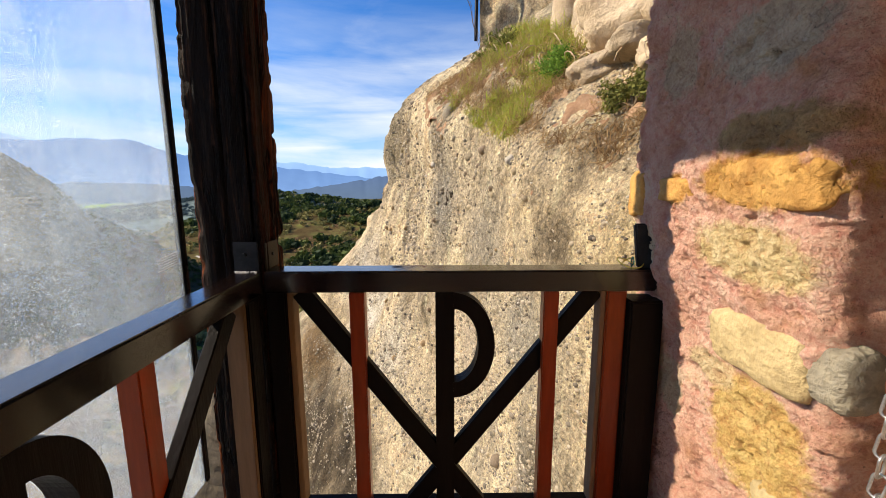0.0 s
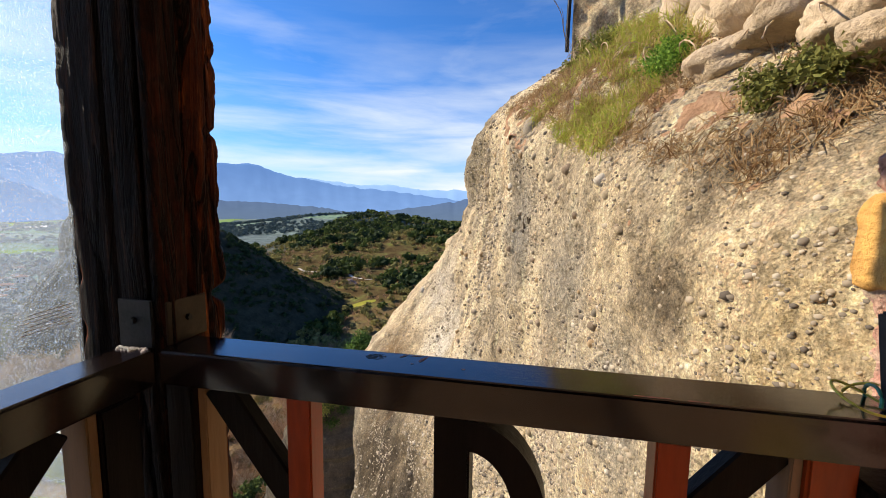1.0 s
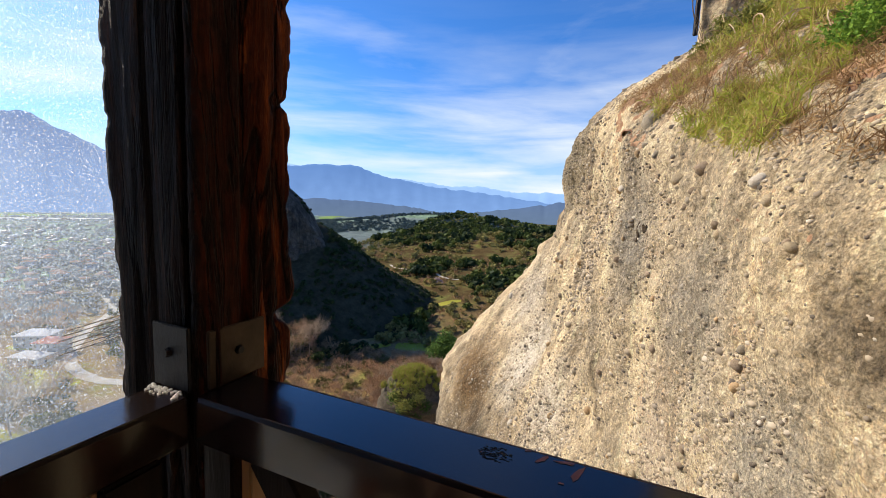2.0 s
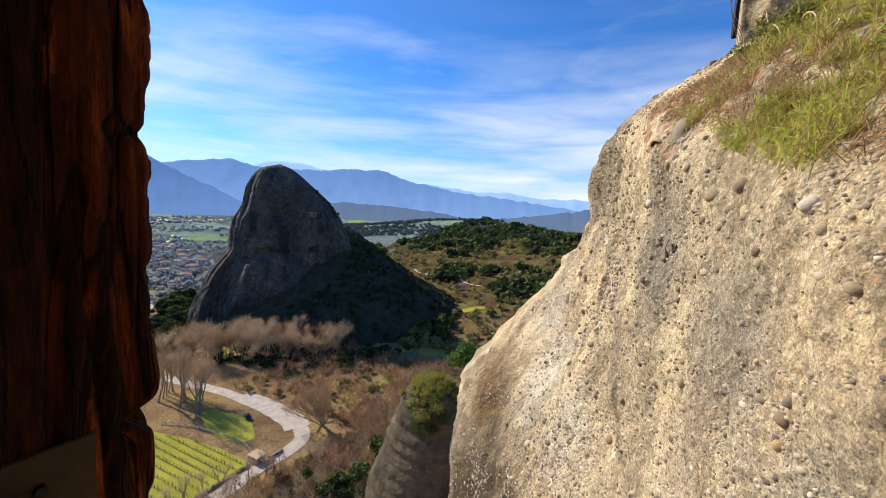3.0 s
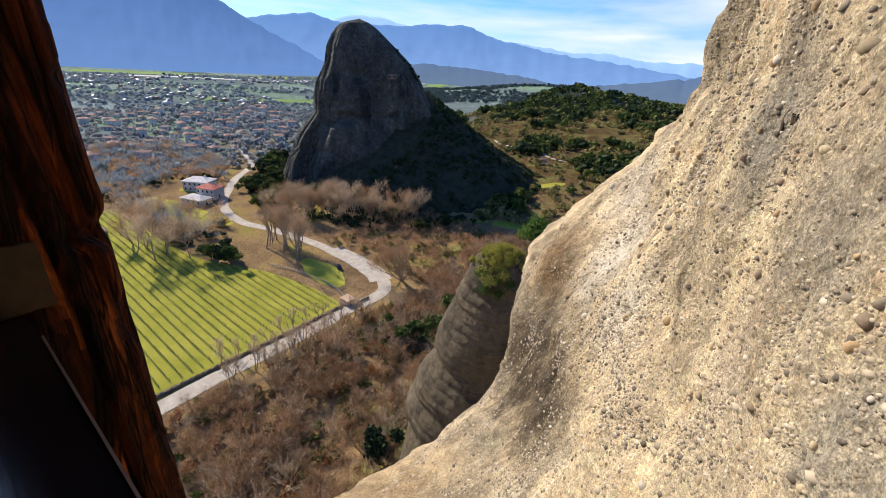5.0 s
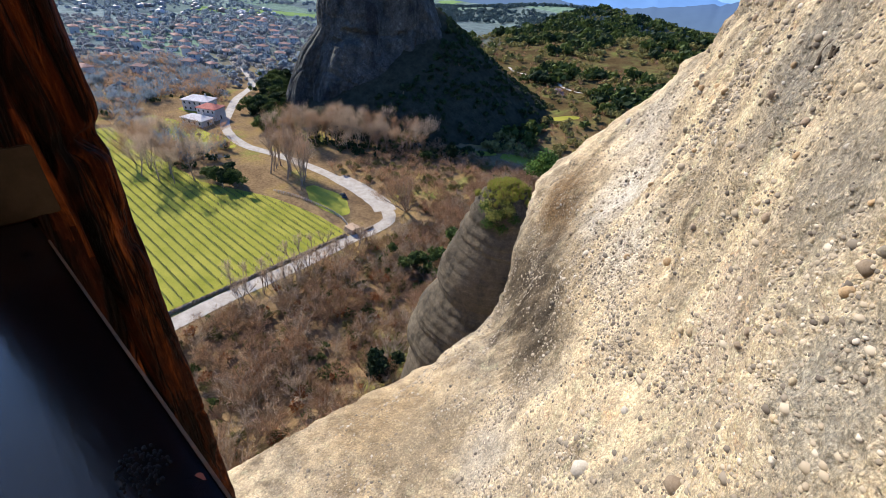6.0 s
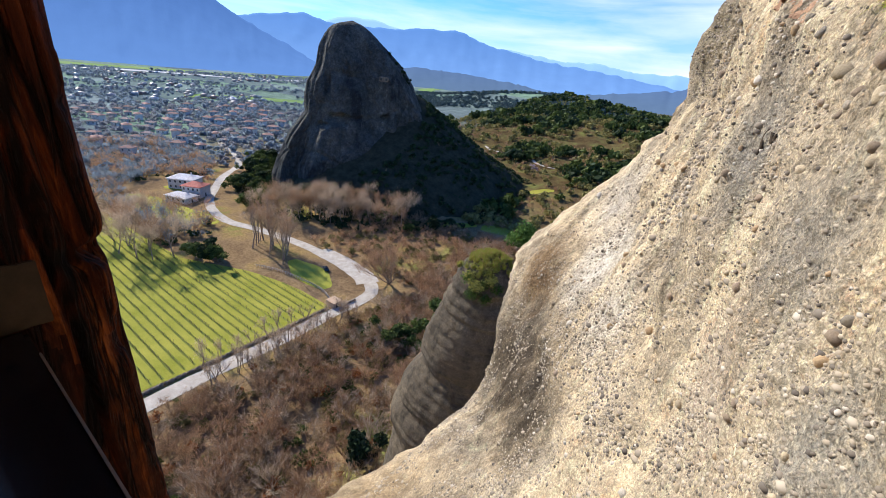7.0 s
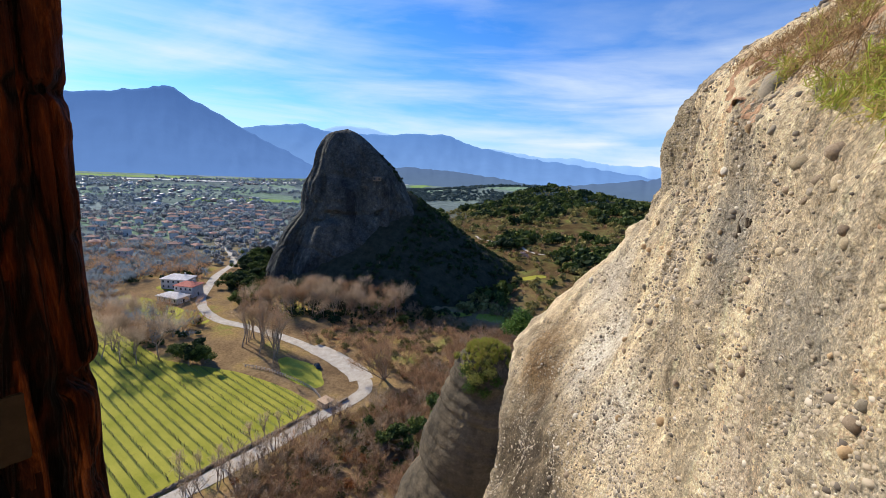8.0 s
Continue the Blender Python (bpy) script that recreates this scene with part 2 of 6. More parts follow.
def cobbles(p, seed=0):
    """Distance to the nearest of scattered stone centres, and that stone's own chance number."""
    f = np.floor(p).astype(np.int64)
    best, which = np.full(p.shape[:-1], 9.0), np.zeros(p.shape[:-1])
    for dx in (-1, 0, 1):
        for dy in (-1, 0, 1):
            for dz in (-1, 0, 1):
                i, j, k = f[..., 0] + dx, f[..., 1] + dy, f[..., 2] + dz
                c = np.stack([i + hash3(i, j, k, seed), j + hash3(i, j, k, seed + 1), k + hash3(i, j, k, seed + 2)], -1)
                d = np.linalg.norm(p - c, axis=-1)
                which = np.where(d < best, hash3(i, j, k, seed + 3), which)
                best = np.minimum(d, best)
    return best, which


def fbm(p, octaves=4, seed=0, gain=0.5):
    out, amp = 0, 1.0
    for o in range(octaves):
        out = out + amp * vnoise(p * 2.0 ** o, seed + o * 17)
        amp *= gain
    return out


def lerp_rows(z, rows):
    """Smooth interpolation of rows (z, a, b, ...) at the heights z."""
    rows = np.array(rows)
    return [np.interp(z, rows[:, 0], rows[:, k]) for k in range(1, rows.shape[1])]


def yaw_to(yaw, dist):
    return -math.sin(radians(yaw)) * dist, math.cos(radians(yaw)) * dist

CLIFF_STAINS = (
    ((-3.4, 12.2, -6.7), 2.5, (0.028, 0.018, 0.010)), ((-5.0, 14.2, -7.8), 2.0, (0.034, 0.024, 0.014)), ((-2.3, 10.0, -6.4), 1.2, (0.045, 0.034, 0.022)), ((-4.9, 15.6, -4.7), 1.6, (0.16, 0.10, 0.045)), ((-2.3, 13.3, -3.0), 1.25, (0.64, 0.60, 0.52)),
    ((-1.1, 10.4, -3.0), 0.95, (0.58, 0.53, 0.44)), ((-2.8, 15.8, -1.6), 1.3, (0.50, 0.46, 0.39)), ((0.1, 7.8, 1.0), 0.8, (0.31, 0.29, 0.245)),
    ((0.75, 5.9, 0.6), 0.75, (0.33, 0.30, 0.245)), ((0.5, 6.4, -1.2), 0.9, (0.56, 0.47, 0.36)), ((-1.4, 14.4, 3.0), 1.4, (0.19, 0.165, 0.11)),
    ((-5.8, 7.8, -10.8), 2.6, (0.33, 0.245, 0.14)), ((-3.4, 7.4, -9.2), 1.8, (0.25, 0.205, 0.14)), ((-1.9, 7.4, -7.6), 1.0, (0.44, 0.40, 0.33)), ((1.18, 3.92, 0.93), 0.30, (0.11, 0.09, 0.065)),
    ((1.42, 3.0, 0.85), 0.5, (0.52, 0.42, 0.25)), ((0.95, 4.6, -0.3), 0.6, (0.34, 0.32, 0.27)))
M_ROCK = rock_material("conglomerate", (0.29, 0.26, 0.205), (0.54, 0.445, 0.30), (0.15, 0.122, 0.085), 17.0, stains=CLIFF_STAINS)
# pinnacle's shade and blue haze are put into these dark rock tones
M_ROCK_FAR = rock_material("shaded_far_rock", (0.046, 0.055, 0.060), (0.092, 0.094, 0.086), (0.024, 0.027, 0.030), 0.45, size=14.0)
# conglomerate darkened overall: the column's shaded side is put into the colour
M_ROCK_DARK = rock_material("shade_toned_rock", (0.085, 0.075, 0.06), (0.15, 0.127, 0.093), (0.045, 0.039, 0.03), 22.0, 0.2, beds=0.22)
def timber_material(name, low, mid, high):
    m, nt, b = nodes_of(name)
    src = where(nt)
    fibre = noise_node(nt, src, 30.0, 8, 0.72, (1, 1, 0.075), 0.5)
    tone = noise_node(nt, src, 4.0, 5, 0.6, (1, 1, 0.25))
    col = ramp(nt, fibre, [(0.36, low), (0.53, mid), (0.72, high)])
    col = mix(nt, 0.7, col, ramp(nt, tone, [(0.3, (0.15, 0.14, 0.15)), (0.7, (0.68, 0.64, 0.62))]), "OVERLAY")
    link(nt, col, b.inputs["Base Color"]); b.inputs["Roughness"].default_value = 0.8; b.inputs["Specular IOR Level"].default_value = 0.12
    bump(nt, b, fibre, 1.0, 0.018)
    chips = noise_node(nt, src, 42.0, 5, 0.7, (1, 1, 0.28), 0.4)
    col = mix(nt, 0.85, col, ramp(nt, chips, [(0.34, (0.10, 0.09, 0.09)), (0.5, (0.5,) * 3), (0.66, (0.82, 0.78, 0.72))]), "OVERLAY")
    crack = noise_node(nt, src, 7.0, 5, 0.65, (1, 1, 0.10), 0.6)
    line = ramp(nt, crack, [(0.475, (1,) * 3), (0.495, (0,) * 3), (0.505, (0,) * 3), (0.525, (1,) * 3)])
    col = mix(nt, 1.0, col, mix(nt, 0.88, (1, 1, 1), line, "MULTIPLY"), "MULTIPLY")
    link(nt, col, b.inputs["Base Color"])
    bump(nt, b, chips, 0.9, 0.010)
    bump(nt, b, line, 0.8, 0.012)
    return m


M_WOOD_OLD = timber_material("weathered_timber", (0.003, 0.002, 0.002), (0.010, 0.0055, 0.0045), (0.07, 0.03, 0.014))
# post timber again, with warm light and half-shade put into the colour
M_WOOD_LIT = timber_material("lit_orange_timber", (0.006, 0.002, 0.001), (0.070, 0.0155, 0.0038), (0.32, 0.092, 0.018))
M_WOOD_SHADE = timber_material("half_shade_red_timber", (0.004, 0.001, 0.0006), (0.026, 0.0055, 0.0018), (0.075, 0.016, 0.0045))
M_WOOD_DARK = plain("dark_varnish", (0.004, 0.003, 0.003), (0.012, 0.006, 0.005), 5.0, 0.16, bumpy=0.12, dist=0.004, stretch=(0.2, 1, 1), fine=70, spec=0.3)
M_WOOD_DARK.node_tree.nodes["Principled BSDF"].inputs["Coat Weight"].default_value = 0.6
M_WOOD_DARK.node_tree.nodes["Principled BSDF"].inputs["Coat Roughness"].default_value = 0.12
M_WOOD_RED = plain("mahogany_varnish", (0.15, 0.017, 0.004), (0.27, 0.038, 0.007), 6.0, 0.3, bumpy=0.15, dist=0.004, stretch=(1, 1, 0.15), fine=60)
M_STEEL_DARK = plain("blackened_steel", (0.008, 0.009, 0.011), (0.02, 0.02, 0.023), 14, 0.45, 0.7, bumpy=0.3, dist=0.003)
M_STEEL_WORN = plain("worn_steel", (0.016, 0.011, 0.007), (0.036, 0.024, 0.015), 14, 0.6, 0.25, bumpy=0.3, dist=0.003)


# ---- the cliff beside the balcony: sections that lean, flare and round off ----
def ledge_z(y):
    """Height of the grassy ledge along the face."""
    return 1.75 + 0.27 * np.clip(y - 4.6, -2, 12)


def cliff_point(u, z):
    """u 0..1 along the face from the balcony to the far edge, 1..1.6 round the back; z height. Arrays."""
    edge_x, edge_y, bulge, turn = lerp_rows(z, [
        (-80, -9.5, 11.5, -1.0, 7), (-30, -7.6, 13.4, -1.2, 6), (-16, -6.1, 14.2, -1.7, 5), (-11.3, -5.75, 14.2, -1.6, 4.0),
        (-8.5, -6.05, 15.2, 1.7, 3.6), (-5.4, -6.2, 16.7, 1.9, 3.6), (-3.2, -4.7, 17.4, 1.35, 3.6), (-2.0, -3.75, 17.2, 1.2, 3.6),
        (-0.8, -2.95, 16.7, 0.9, 3.6), (0.4, -2.25, 16.2, 0.5, 3.4), (1.6, -1.8, 15.9, 0.25, 3.2), (2.5, -1.85, 15.6, 0.15, 3.0),
        (3.4, -1.55, 15.2, 0.1, 2.8), (4.1, -0.95, 14.9, 0.1, 2.4), (4.8, 0.0, 14.6, 0.1, 2.0), (5.3, 1.3, 14.4, 0.1, 2), (5.8, 3.2, 14.4, 0.1, 2), (9, 9, 15, 0, 2)])
    flare = np.exp(np.clip((-11.5 - z) / 2.1, -20, 0.0))
    near_x = 1.58 - 10.3 * flare - np.clip(-11.5 - z, 0, 70) * 0.07
    near_y = 2.15 - 6.5 * flare
    s = np.clip(u, 0, 1)
    mx, my = (near_x + edge_x) / 2 + bulge, (near_y + edge_y) / 2 + bulge * 0.25
    x = (1 - s) ** 2 * near_x + 2 * s * (1 - s) * mx + s * s * edge_x
    y = (1 - s) ** 2 * near_y + 2 * s * (1 - s) * my + s * s * edge_y
    # round the far edge
    dx, dy = edge_x - mx, edge_y - my
    ln = np.hypot(dx, dy); dx, dy = dx / ln, dy / ln
    a = np.clip((u - 1) / 0.6, 0, 1) * 2.0
    x = x + turn * (dx * np.sin(a) + dy * (1 - np.cos(a))) + np.clip(a - 1.6, 0, 1) * 40
    y = y + turn * (dy * np.sin(a) - dx * (1 - np.cos(a)))
    # the face leans back above a ledge that climbs with distance
    over = np.log1p(np.exp((z - ledge_z(y)) * 5)) / 5
    x = x + np.minimum(over, 2.6) * np.interp(y, [4, 5.5, 9, 13], [1.1, 1.05, 0.62, 0.55])
    # weathering: broad swells, upright flutes
    p = np.stack([x, y, z], -1)
    swell = 0.16 * fbm(p * 0.45, 3, 3) + 0.05 * fbm(p * np.array([1.7, 1.7, 0.35]), 3, 9) + 0.035 * fbm(p * 2.6, 3, 21)
    amp = np.clip((y - 2.0) / 5, 0.25, 1.6)
    return x - swell * amp, y - 0.35 * swell * amp, z + 0 * x


def cliff_normal(u, z):
    e = 0.01
    a, b, c = (np.stack(cliff_point(uu, zz), -1) for uu, zz in ((u, z), (u + e * 0.3, z), (u, z + e * 3)))
    n = np.cross(b - a, c - a)
    n /= np.linalg.norm(n, axis=-1, keepdims=True)
    return a, n


cliff_rock = thing("cliff_rock", "pale beige conglomerate cliff face studded with pebbles", "rock", kind="structure")
us = np.concatenate([np.linspace(0, 1, 560) ** 1.25, np.linspace(1, 1.6, 70)[1:]])
zs = np.concatenate([np.linspace(-84, -16, 40), np.linspace(-15.8, -6, 200), np.linspace(-5.97, 4.6, 430), np.linspace(4.65, 6.5, 20)])
uu, zz = np.meshgrid(us, zs)
vx, vy, vz = cliff_point(uu, zz)
verts = np.stack([vx, vy, vz], -1).reshape(-1, 3)
outward = np.array([-0.9, -0.35, 0.15])
lump = 0.012 * fbm(verts * 7, 3, 5)
rubbly = np.clip(0.75 + 0.7 * vnoise(verts * np.array([0.5, 0.5, 0.35]), 8), 0.15, 1.3)
for cell, high, seed_ in ((0.15, 0.034, 2), (0.075, 0.016, 4)):
    near, which = cobbles(verts / cell, seed_)
    lump += rubbly * high * np.where(which > 0.35, np.clip(1 - (near / (0.28 + 0.25 * which)) ** 2, 0, 1), -0.7 * np.clip(1 - (near / 0.35) ** 2, 0, 1) * (which < 0.12))
verts += lump[:, None] * outward
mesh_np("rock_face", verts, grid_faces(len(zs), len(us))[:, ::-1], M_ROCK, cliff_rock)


# ---- valley ground: one sheet to the horizon ----
def bump_at(x, y, cx, cy, sx, sy, h, turn=0.0):
    c, s = math.cos(turn), math.sin(turn)
    dx, dy = (x - cx) * c + (y - cy) * s, -(x - cx) * s + (y - cy) * c
    return h * np.exp(-(dx / sx) ** 2 - (dy / sy) ** 2)


def ground_z(x, y):
    x, y = np.asarray(x, float), np.asarray(y, float)
    z = -78 + 0 * x
    z = z + 30 * np.clip((75 - np.hypot(x - 14, y - 28)) / 65, 0, 1) ** 1.6          # foot of the cliff
    z = z + np.clip(65 - 0.72 * np.hypot(x + 204, y - 228), 0, 60)                    # scree shoulder of the pinnacle
    hx = 1 / (1 + np.exp(-(x + 330) / 60))
    z = z + bump_at(x, y, -90, 640, 260, 190, 33) + bump_at(x, y, 60, 420, 170, 200, 34) + bump_at(x, y, -470, 1060, 300, 170, 46)
    z = z + bump_at(x, y, -300, 860, 160, 110, 26)
    z = z + hx * 4.5 * fbm(np.stack([x / 90, y / 90, 0 * x], -1), 4, 31) * np.clip((np.hypot(x + 140, y - 60) - 90) / 120, 0, 1)
    return z


def stretch_axis(mid, inner, outer, n):
    t = np.linspace(-1, 1, n)
    return mid + inner * t + (outer - inner) * np.sign(t) * np.abs(t) ** 4.0


gx, gy = np.meshgrid(stretch_axis(-150, 330, 4600, 300), stretch_axis(180, 330, 4600, 300))
M_GROUND, nt, b = nodes_of("valley_ground")
src = where(nt)
c1 = ramp(nt, noise_node(nt, src, 0.035, 8, 0.65), [(0.34, (0.15, 0.10, 0.055)), (0.48, (0.25, 0.17, 0.09)), (0.56, (0.29, 0.20, 0.085)), (0.66, (0.22, 0.23, 0.06))])
sp = nt.nodes.new("ShaderNodeSeparateXYZ"); link(nt, src, sp.inputs[0])
hilly = nt.nodes.new("ShaderNodeMapRange"); hilly.inputs[1].default_value, hilly.inputs[2].default_value = 190, 270
link(nt, sp.outputs["Y"], hilly.inputs[0])
c1 = mix(nt, hilly.outputs[0], c1, ramp(nt, noise_node(nt, src, 0.05, 8, 0.7), [(0.34, (0.06, 0.042, 0.02)), (0.48, (0.10, 0.07, 0.032)), (0.56, (0.12, 0.10, 0.04)), (0.68, (0.15, 0.16, 0.045))]))
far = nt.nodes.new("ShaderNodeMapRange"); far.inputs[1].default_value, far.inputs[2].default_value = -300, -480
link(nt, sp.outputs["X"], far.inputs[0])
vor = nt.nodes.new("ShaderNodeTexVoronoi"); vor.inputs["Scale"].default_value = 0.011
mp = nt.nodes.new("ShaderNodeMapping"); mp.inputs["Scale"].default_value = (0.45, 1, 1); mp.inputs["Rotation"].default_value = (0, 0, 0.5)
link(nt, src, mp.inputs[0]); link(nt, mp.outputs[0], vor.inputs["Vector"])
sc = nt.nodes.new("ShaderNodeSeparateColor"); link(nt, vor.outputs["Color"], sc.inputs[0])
# air haze put into the far plain's blue-grey field tones
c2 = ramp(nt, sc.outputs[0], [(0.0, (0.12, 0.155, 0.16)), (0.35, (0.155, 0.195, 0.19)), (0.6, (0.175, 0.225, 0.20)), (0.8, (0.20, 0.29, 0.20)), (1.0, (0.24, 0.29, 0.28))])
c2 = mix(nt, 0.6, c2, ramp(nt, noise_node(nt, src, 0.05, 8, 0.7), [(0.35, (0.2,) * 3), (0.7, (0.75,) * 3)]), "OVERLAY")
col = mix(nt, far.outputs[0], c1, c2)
fine = noise_node(nt, src, 0.9, 5, 0.7)
col = mix(nt, 0.6, col, ramp(nt, fine, [(0.3, (0.2,) * 3), (0.7, (0.75,) * 3)]), "OVERLAY")
link(nt, col, b.inputs["Base Color"]); b.inputs["Roughness"].default_value = 1.0; b.inputs["Specular IOR Level"].default_value = 0.0
bump(nt, b, fine, 0.8, 0.6)
gv = np.stack([gx, gy, ground_z(gx, gy)], -1).reshape(-1, 3)
tagged(mesh_np("ground", gv, grid_faces(300, 300), M_GROUND), "valley floor of dry grass, scrub and fields", "ground", kind="structure")


# ---- far ranges ----
def mountain_range(name, label, profile, dist, depth, material, rough, seed):
    prof = np.array(sorted(profile))
    yaws = np.linspace(prof[0, 0], prof[-1, 0], 420)
    crest = np.interp(yaws, prof[:, 0], prof[:, 1])
    crest = np.convolve(np.pad(crest, 4, mode="edge"), np.ones(9) / 9, "valid")
    rows = 26
    t = np.linspace(0, 1, rows)[:, None]
    yy = np.radians(yaws)[None, :]
    d = dist - depth * (1 - t)
    top = crest[None, :] * dist + rough * dist * 0.004 * fbm(np.stack([yaws * 1.1, 0 * yaws, 0 * yaws], -1), 5, seed)[None, :]
    z = -90 + (top + 90) * t ** 1.3
    q = np.stack([yaws[None, :] * 0.5 + 0 * t, t * 3 + 0 * yy, 0 * t + 0 * yy], -1)
    d = d + depth * 0.05 * fbm(q, 4, seed + 5) * (1 - t) * t * 4
    v = np.stack([-np.sin(yy) * d, np.cos(yy) * d, z], -1)
    back = v[-1:].copy(); back[..., 2] = -90; back[..., :2] *= 1.04
    v = np.concatenate([v, back])
    ob = mesh_np(name, v.reshape(-1, 3), grid_faces(rows + 1, len(yaws)), material)
    return tagged(ob, label, "mountains", kind="structure")


# haze of the distance sits in these blue tones and their glow
M_MT_NEAR = hazed_backdrop("hazed_mountain", (0.085, 0.16, 0.33), (0.05, 0.105, 0.25), -80, 400, 1.05, 0.006)
M_MT_MID = hazed_backdrop("hazed_range", (0.13, 0.23, 0.43), (0.09, 0.18, 0.38), -80, 300, 1.0, 0.006)
M_MT_FAR = hazed_backdrop("hazed_far_range", (0.2, 0.34, 0.58), (0.27, 0.42, 0.66), -80, 340, 0.95, 0.006)
M_MT_LOW = hazed_backdrop("hazed_foothill", (0.11, 0.165, 0.25), (0.095, 0.15, 0.27), -80, 40, 0.7, 0.012)
mountain_range("backdrop_mountain", "broad mountain massif across the valley, blue haze put into its colour",
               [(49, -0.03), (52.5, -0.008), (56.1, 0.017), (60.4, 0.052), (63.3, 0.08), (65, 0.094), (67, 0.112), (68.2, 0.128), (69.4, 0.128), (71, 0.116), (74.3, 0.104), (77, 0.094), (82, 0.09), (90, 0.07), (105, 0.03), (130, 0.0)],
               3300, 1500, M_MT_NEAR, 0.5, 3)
mountain_range("backdrop_range", "long mountain range with blue haze put into its colour",
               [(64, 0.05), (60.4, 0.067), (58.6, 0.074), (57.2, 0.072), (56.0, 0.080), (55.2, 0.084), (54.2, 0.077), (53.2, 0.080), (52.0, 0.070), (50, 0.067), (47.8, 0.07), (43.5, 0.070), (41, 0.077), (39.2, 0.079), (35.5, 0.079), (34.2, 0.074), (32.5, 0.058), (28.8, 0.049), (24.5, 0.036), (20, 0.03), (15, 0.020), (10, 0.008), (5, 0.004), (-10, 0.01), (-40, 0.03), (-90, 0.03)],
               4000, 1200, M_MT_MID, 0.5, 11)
mountain_range("backdrop_far_range", "pale distant mountains, haze put into their colour, with a trace of snow",
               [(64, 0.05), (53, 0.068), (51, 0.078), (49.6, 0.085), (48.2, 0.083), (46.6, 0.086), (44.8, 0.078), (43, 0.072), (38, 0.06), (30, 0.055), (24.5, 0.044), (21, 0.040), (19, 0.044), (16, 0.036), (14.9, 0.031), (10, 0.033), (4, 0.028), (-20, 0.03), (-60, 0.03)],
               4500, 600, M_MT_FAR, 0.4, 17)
mountain_range("backdrop_foothills", "dark wooded foothills at the plain's edge, haze put into their colour",
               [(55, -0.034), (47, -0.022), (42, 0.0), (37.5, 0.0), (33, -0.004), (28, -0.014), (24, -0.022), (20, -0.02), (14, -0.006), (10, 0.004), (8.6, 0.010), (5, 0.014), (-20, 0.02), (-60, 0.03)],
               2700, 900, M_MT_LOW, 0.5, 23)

# ---- the dark pinnacle in the valley ----
pinnacle = thing("rock_pinnacle", "tall rounded conglomerate pinnacle with upright gullies, its shade put into the dark colour", "rock", kind="structure")
px, py = yaw_to(48.6, 290)
pz = np.linspace(-84, 24, 230)
th = np.linspace(0, 2 * math.pi, 420, endpoint=False)
left_w, right_w = lerp_rows(pz, [(-84, 54, 61), (-70, 50, 58), (-60, 46, 56), (-50, 41, 54.5), (-41, 36.5, 52.5), (-30, 29.5, 48.5), (-20, 29, 43.5), (-12, 27, 39.5), (-5, 22.5, 35), (0, 20.5, 31.5), (8.6, 19.5, 22.5), (15, 16.5, 15.5), (18.4, 14, 11.5), (20.5, 11.5, 8.5), (22, 8, 6), (23, 4, 3), (24, 0.1, 0.1)])
ca, sa = math.cos(radians(48.6)), math.sin(radians(48.6))
T, Z = np.meshgrid(th, pz)
L, R = left_w[:, None], right_w[:, None]
side = np.cos(T)                                     # -1 left .. 1 right as seen across the valley
a = np.where(side > 0, R, L) * np.sign(side) * np.abs(side) ** 0.8
dep = (L + R) / 2 * 0.62 * np.sign(np.sin(T)) * np.abs(np.sin(T)) ** 0.8
q = np.stack([np.cos(T) * 5.5, np.sin(T) * 5.5, Z * 0.018], -1)
gully = 0.09 * fbm(q * np.array([0.5, 0.5, 1.2]), 3, 41) - 0.065 * np.clip(1 - np.abs(fbm(q * np.array([0.42, 0.42, 0.9]), 3, 43)) * 3.2, 0, 1) ** 1.5
gully = gully + 0.035 * fbm(np.stack([np.cos(T) * 6, np.sin(T) * 6, Z * 0.11], -1), 4, 47) - 0.03 * np.clip(1 - np.abs(np.sin(Z * 0.115 + 0.9 * fbm(q * 0.3, 2, 49))) * 4, 0, 1)
taper = np.clip((24 - Z) / 14, 0, 1)
for lat_, zc, wl_, hz_, deep in ((-14, -13, 1.6, 6.5, 0.10), (-8, -31, 6.0, 3.0, 0.13), (-17, -35, 4.0, 1.6, 0.09), (21, -29, 2.6, 1.6, 0.10), (6, -16, 2.5, 9.0, -0.05), (-3, -6, 9.0, 2.0, 0.05)):
    gully = gully - deep * np.exp(-((a - lat_) / wl_) ** 4 - ((Z - zc) / hz_) ** 4) * (np.sin(T) < 0)
a, dep = a * (1 + 0.55 * gully * taper), dep * (1 + 1.5 * gully * taper)
pv = np.stack([px + a * ca - dep * sa, py + a * sa + dep * ca, Z], -1)
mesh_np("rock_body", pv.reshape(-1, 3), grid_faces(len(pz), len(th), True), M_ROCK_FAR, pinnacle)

# ---- the stub of rock between the cliff and the wood ----
rock_stub = thing("rock_stub", "bulging conglomerate column with a mossy top, shade put into its dark colour", "rock", kind="structure")
sz = np.concatenate([np.linspace(-60, -29, 40), np.linspace(-28.8, -9.3, 330)])
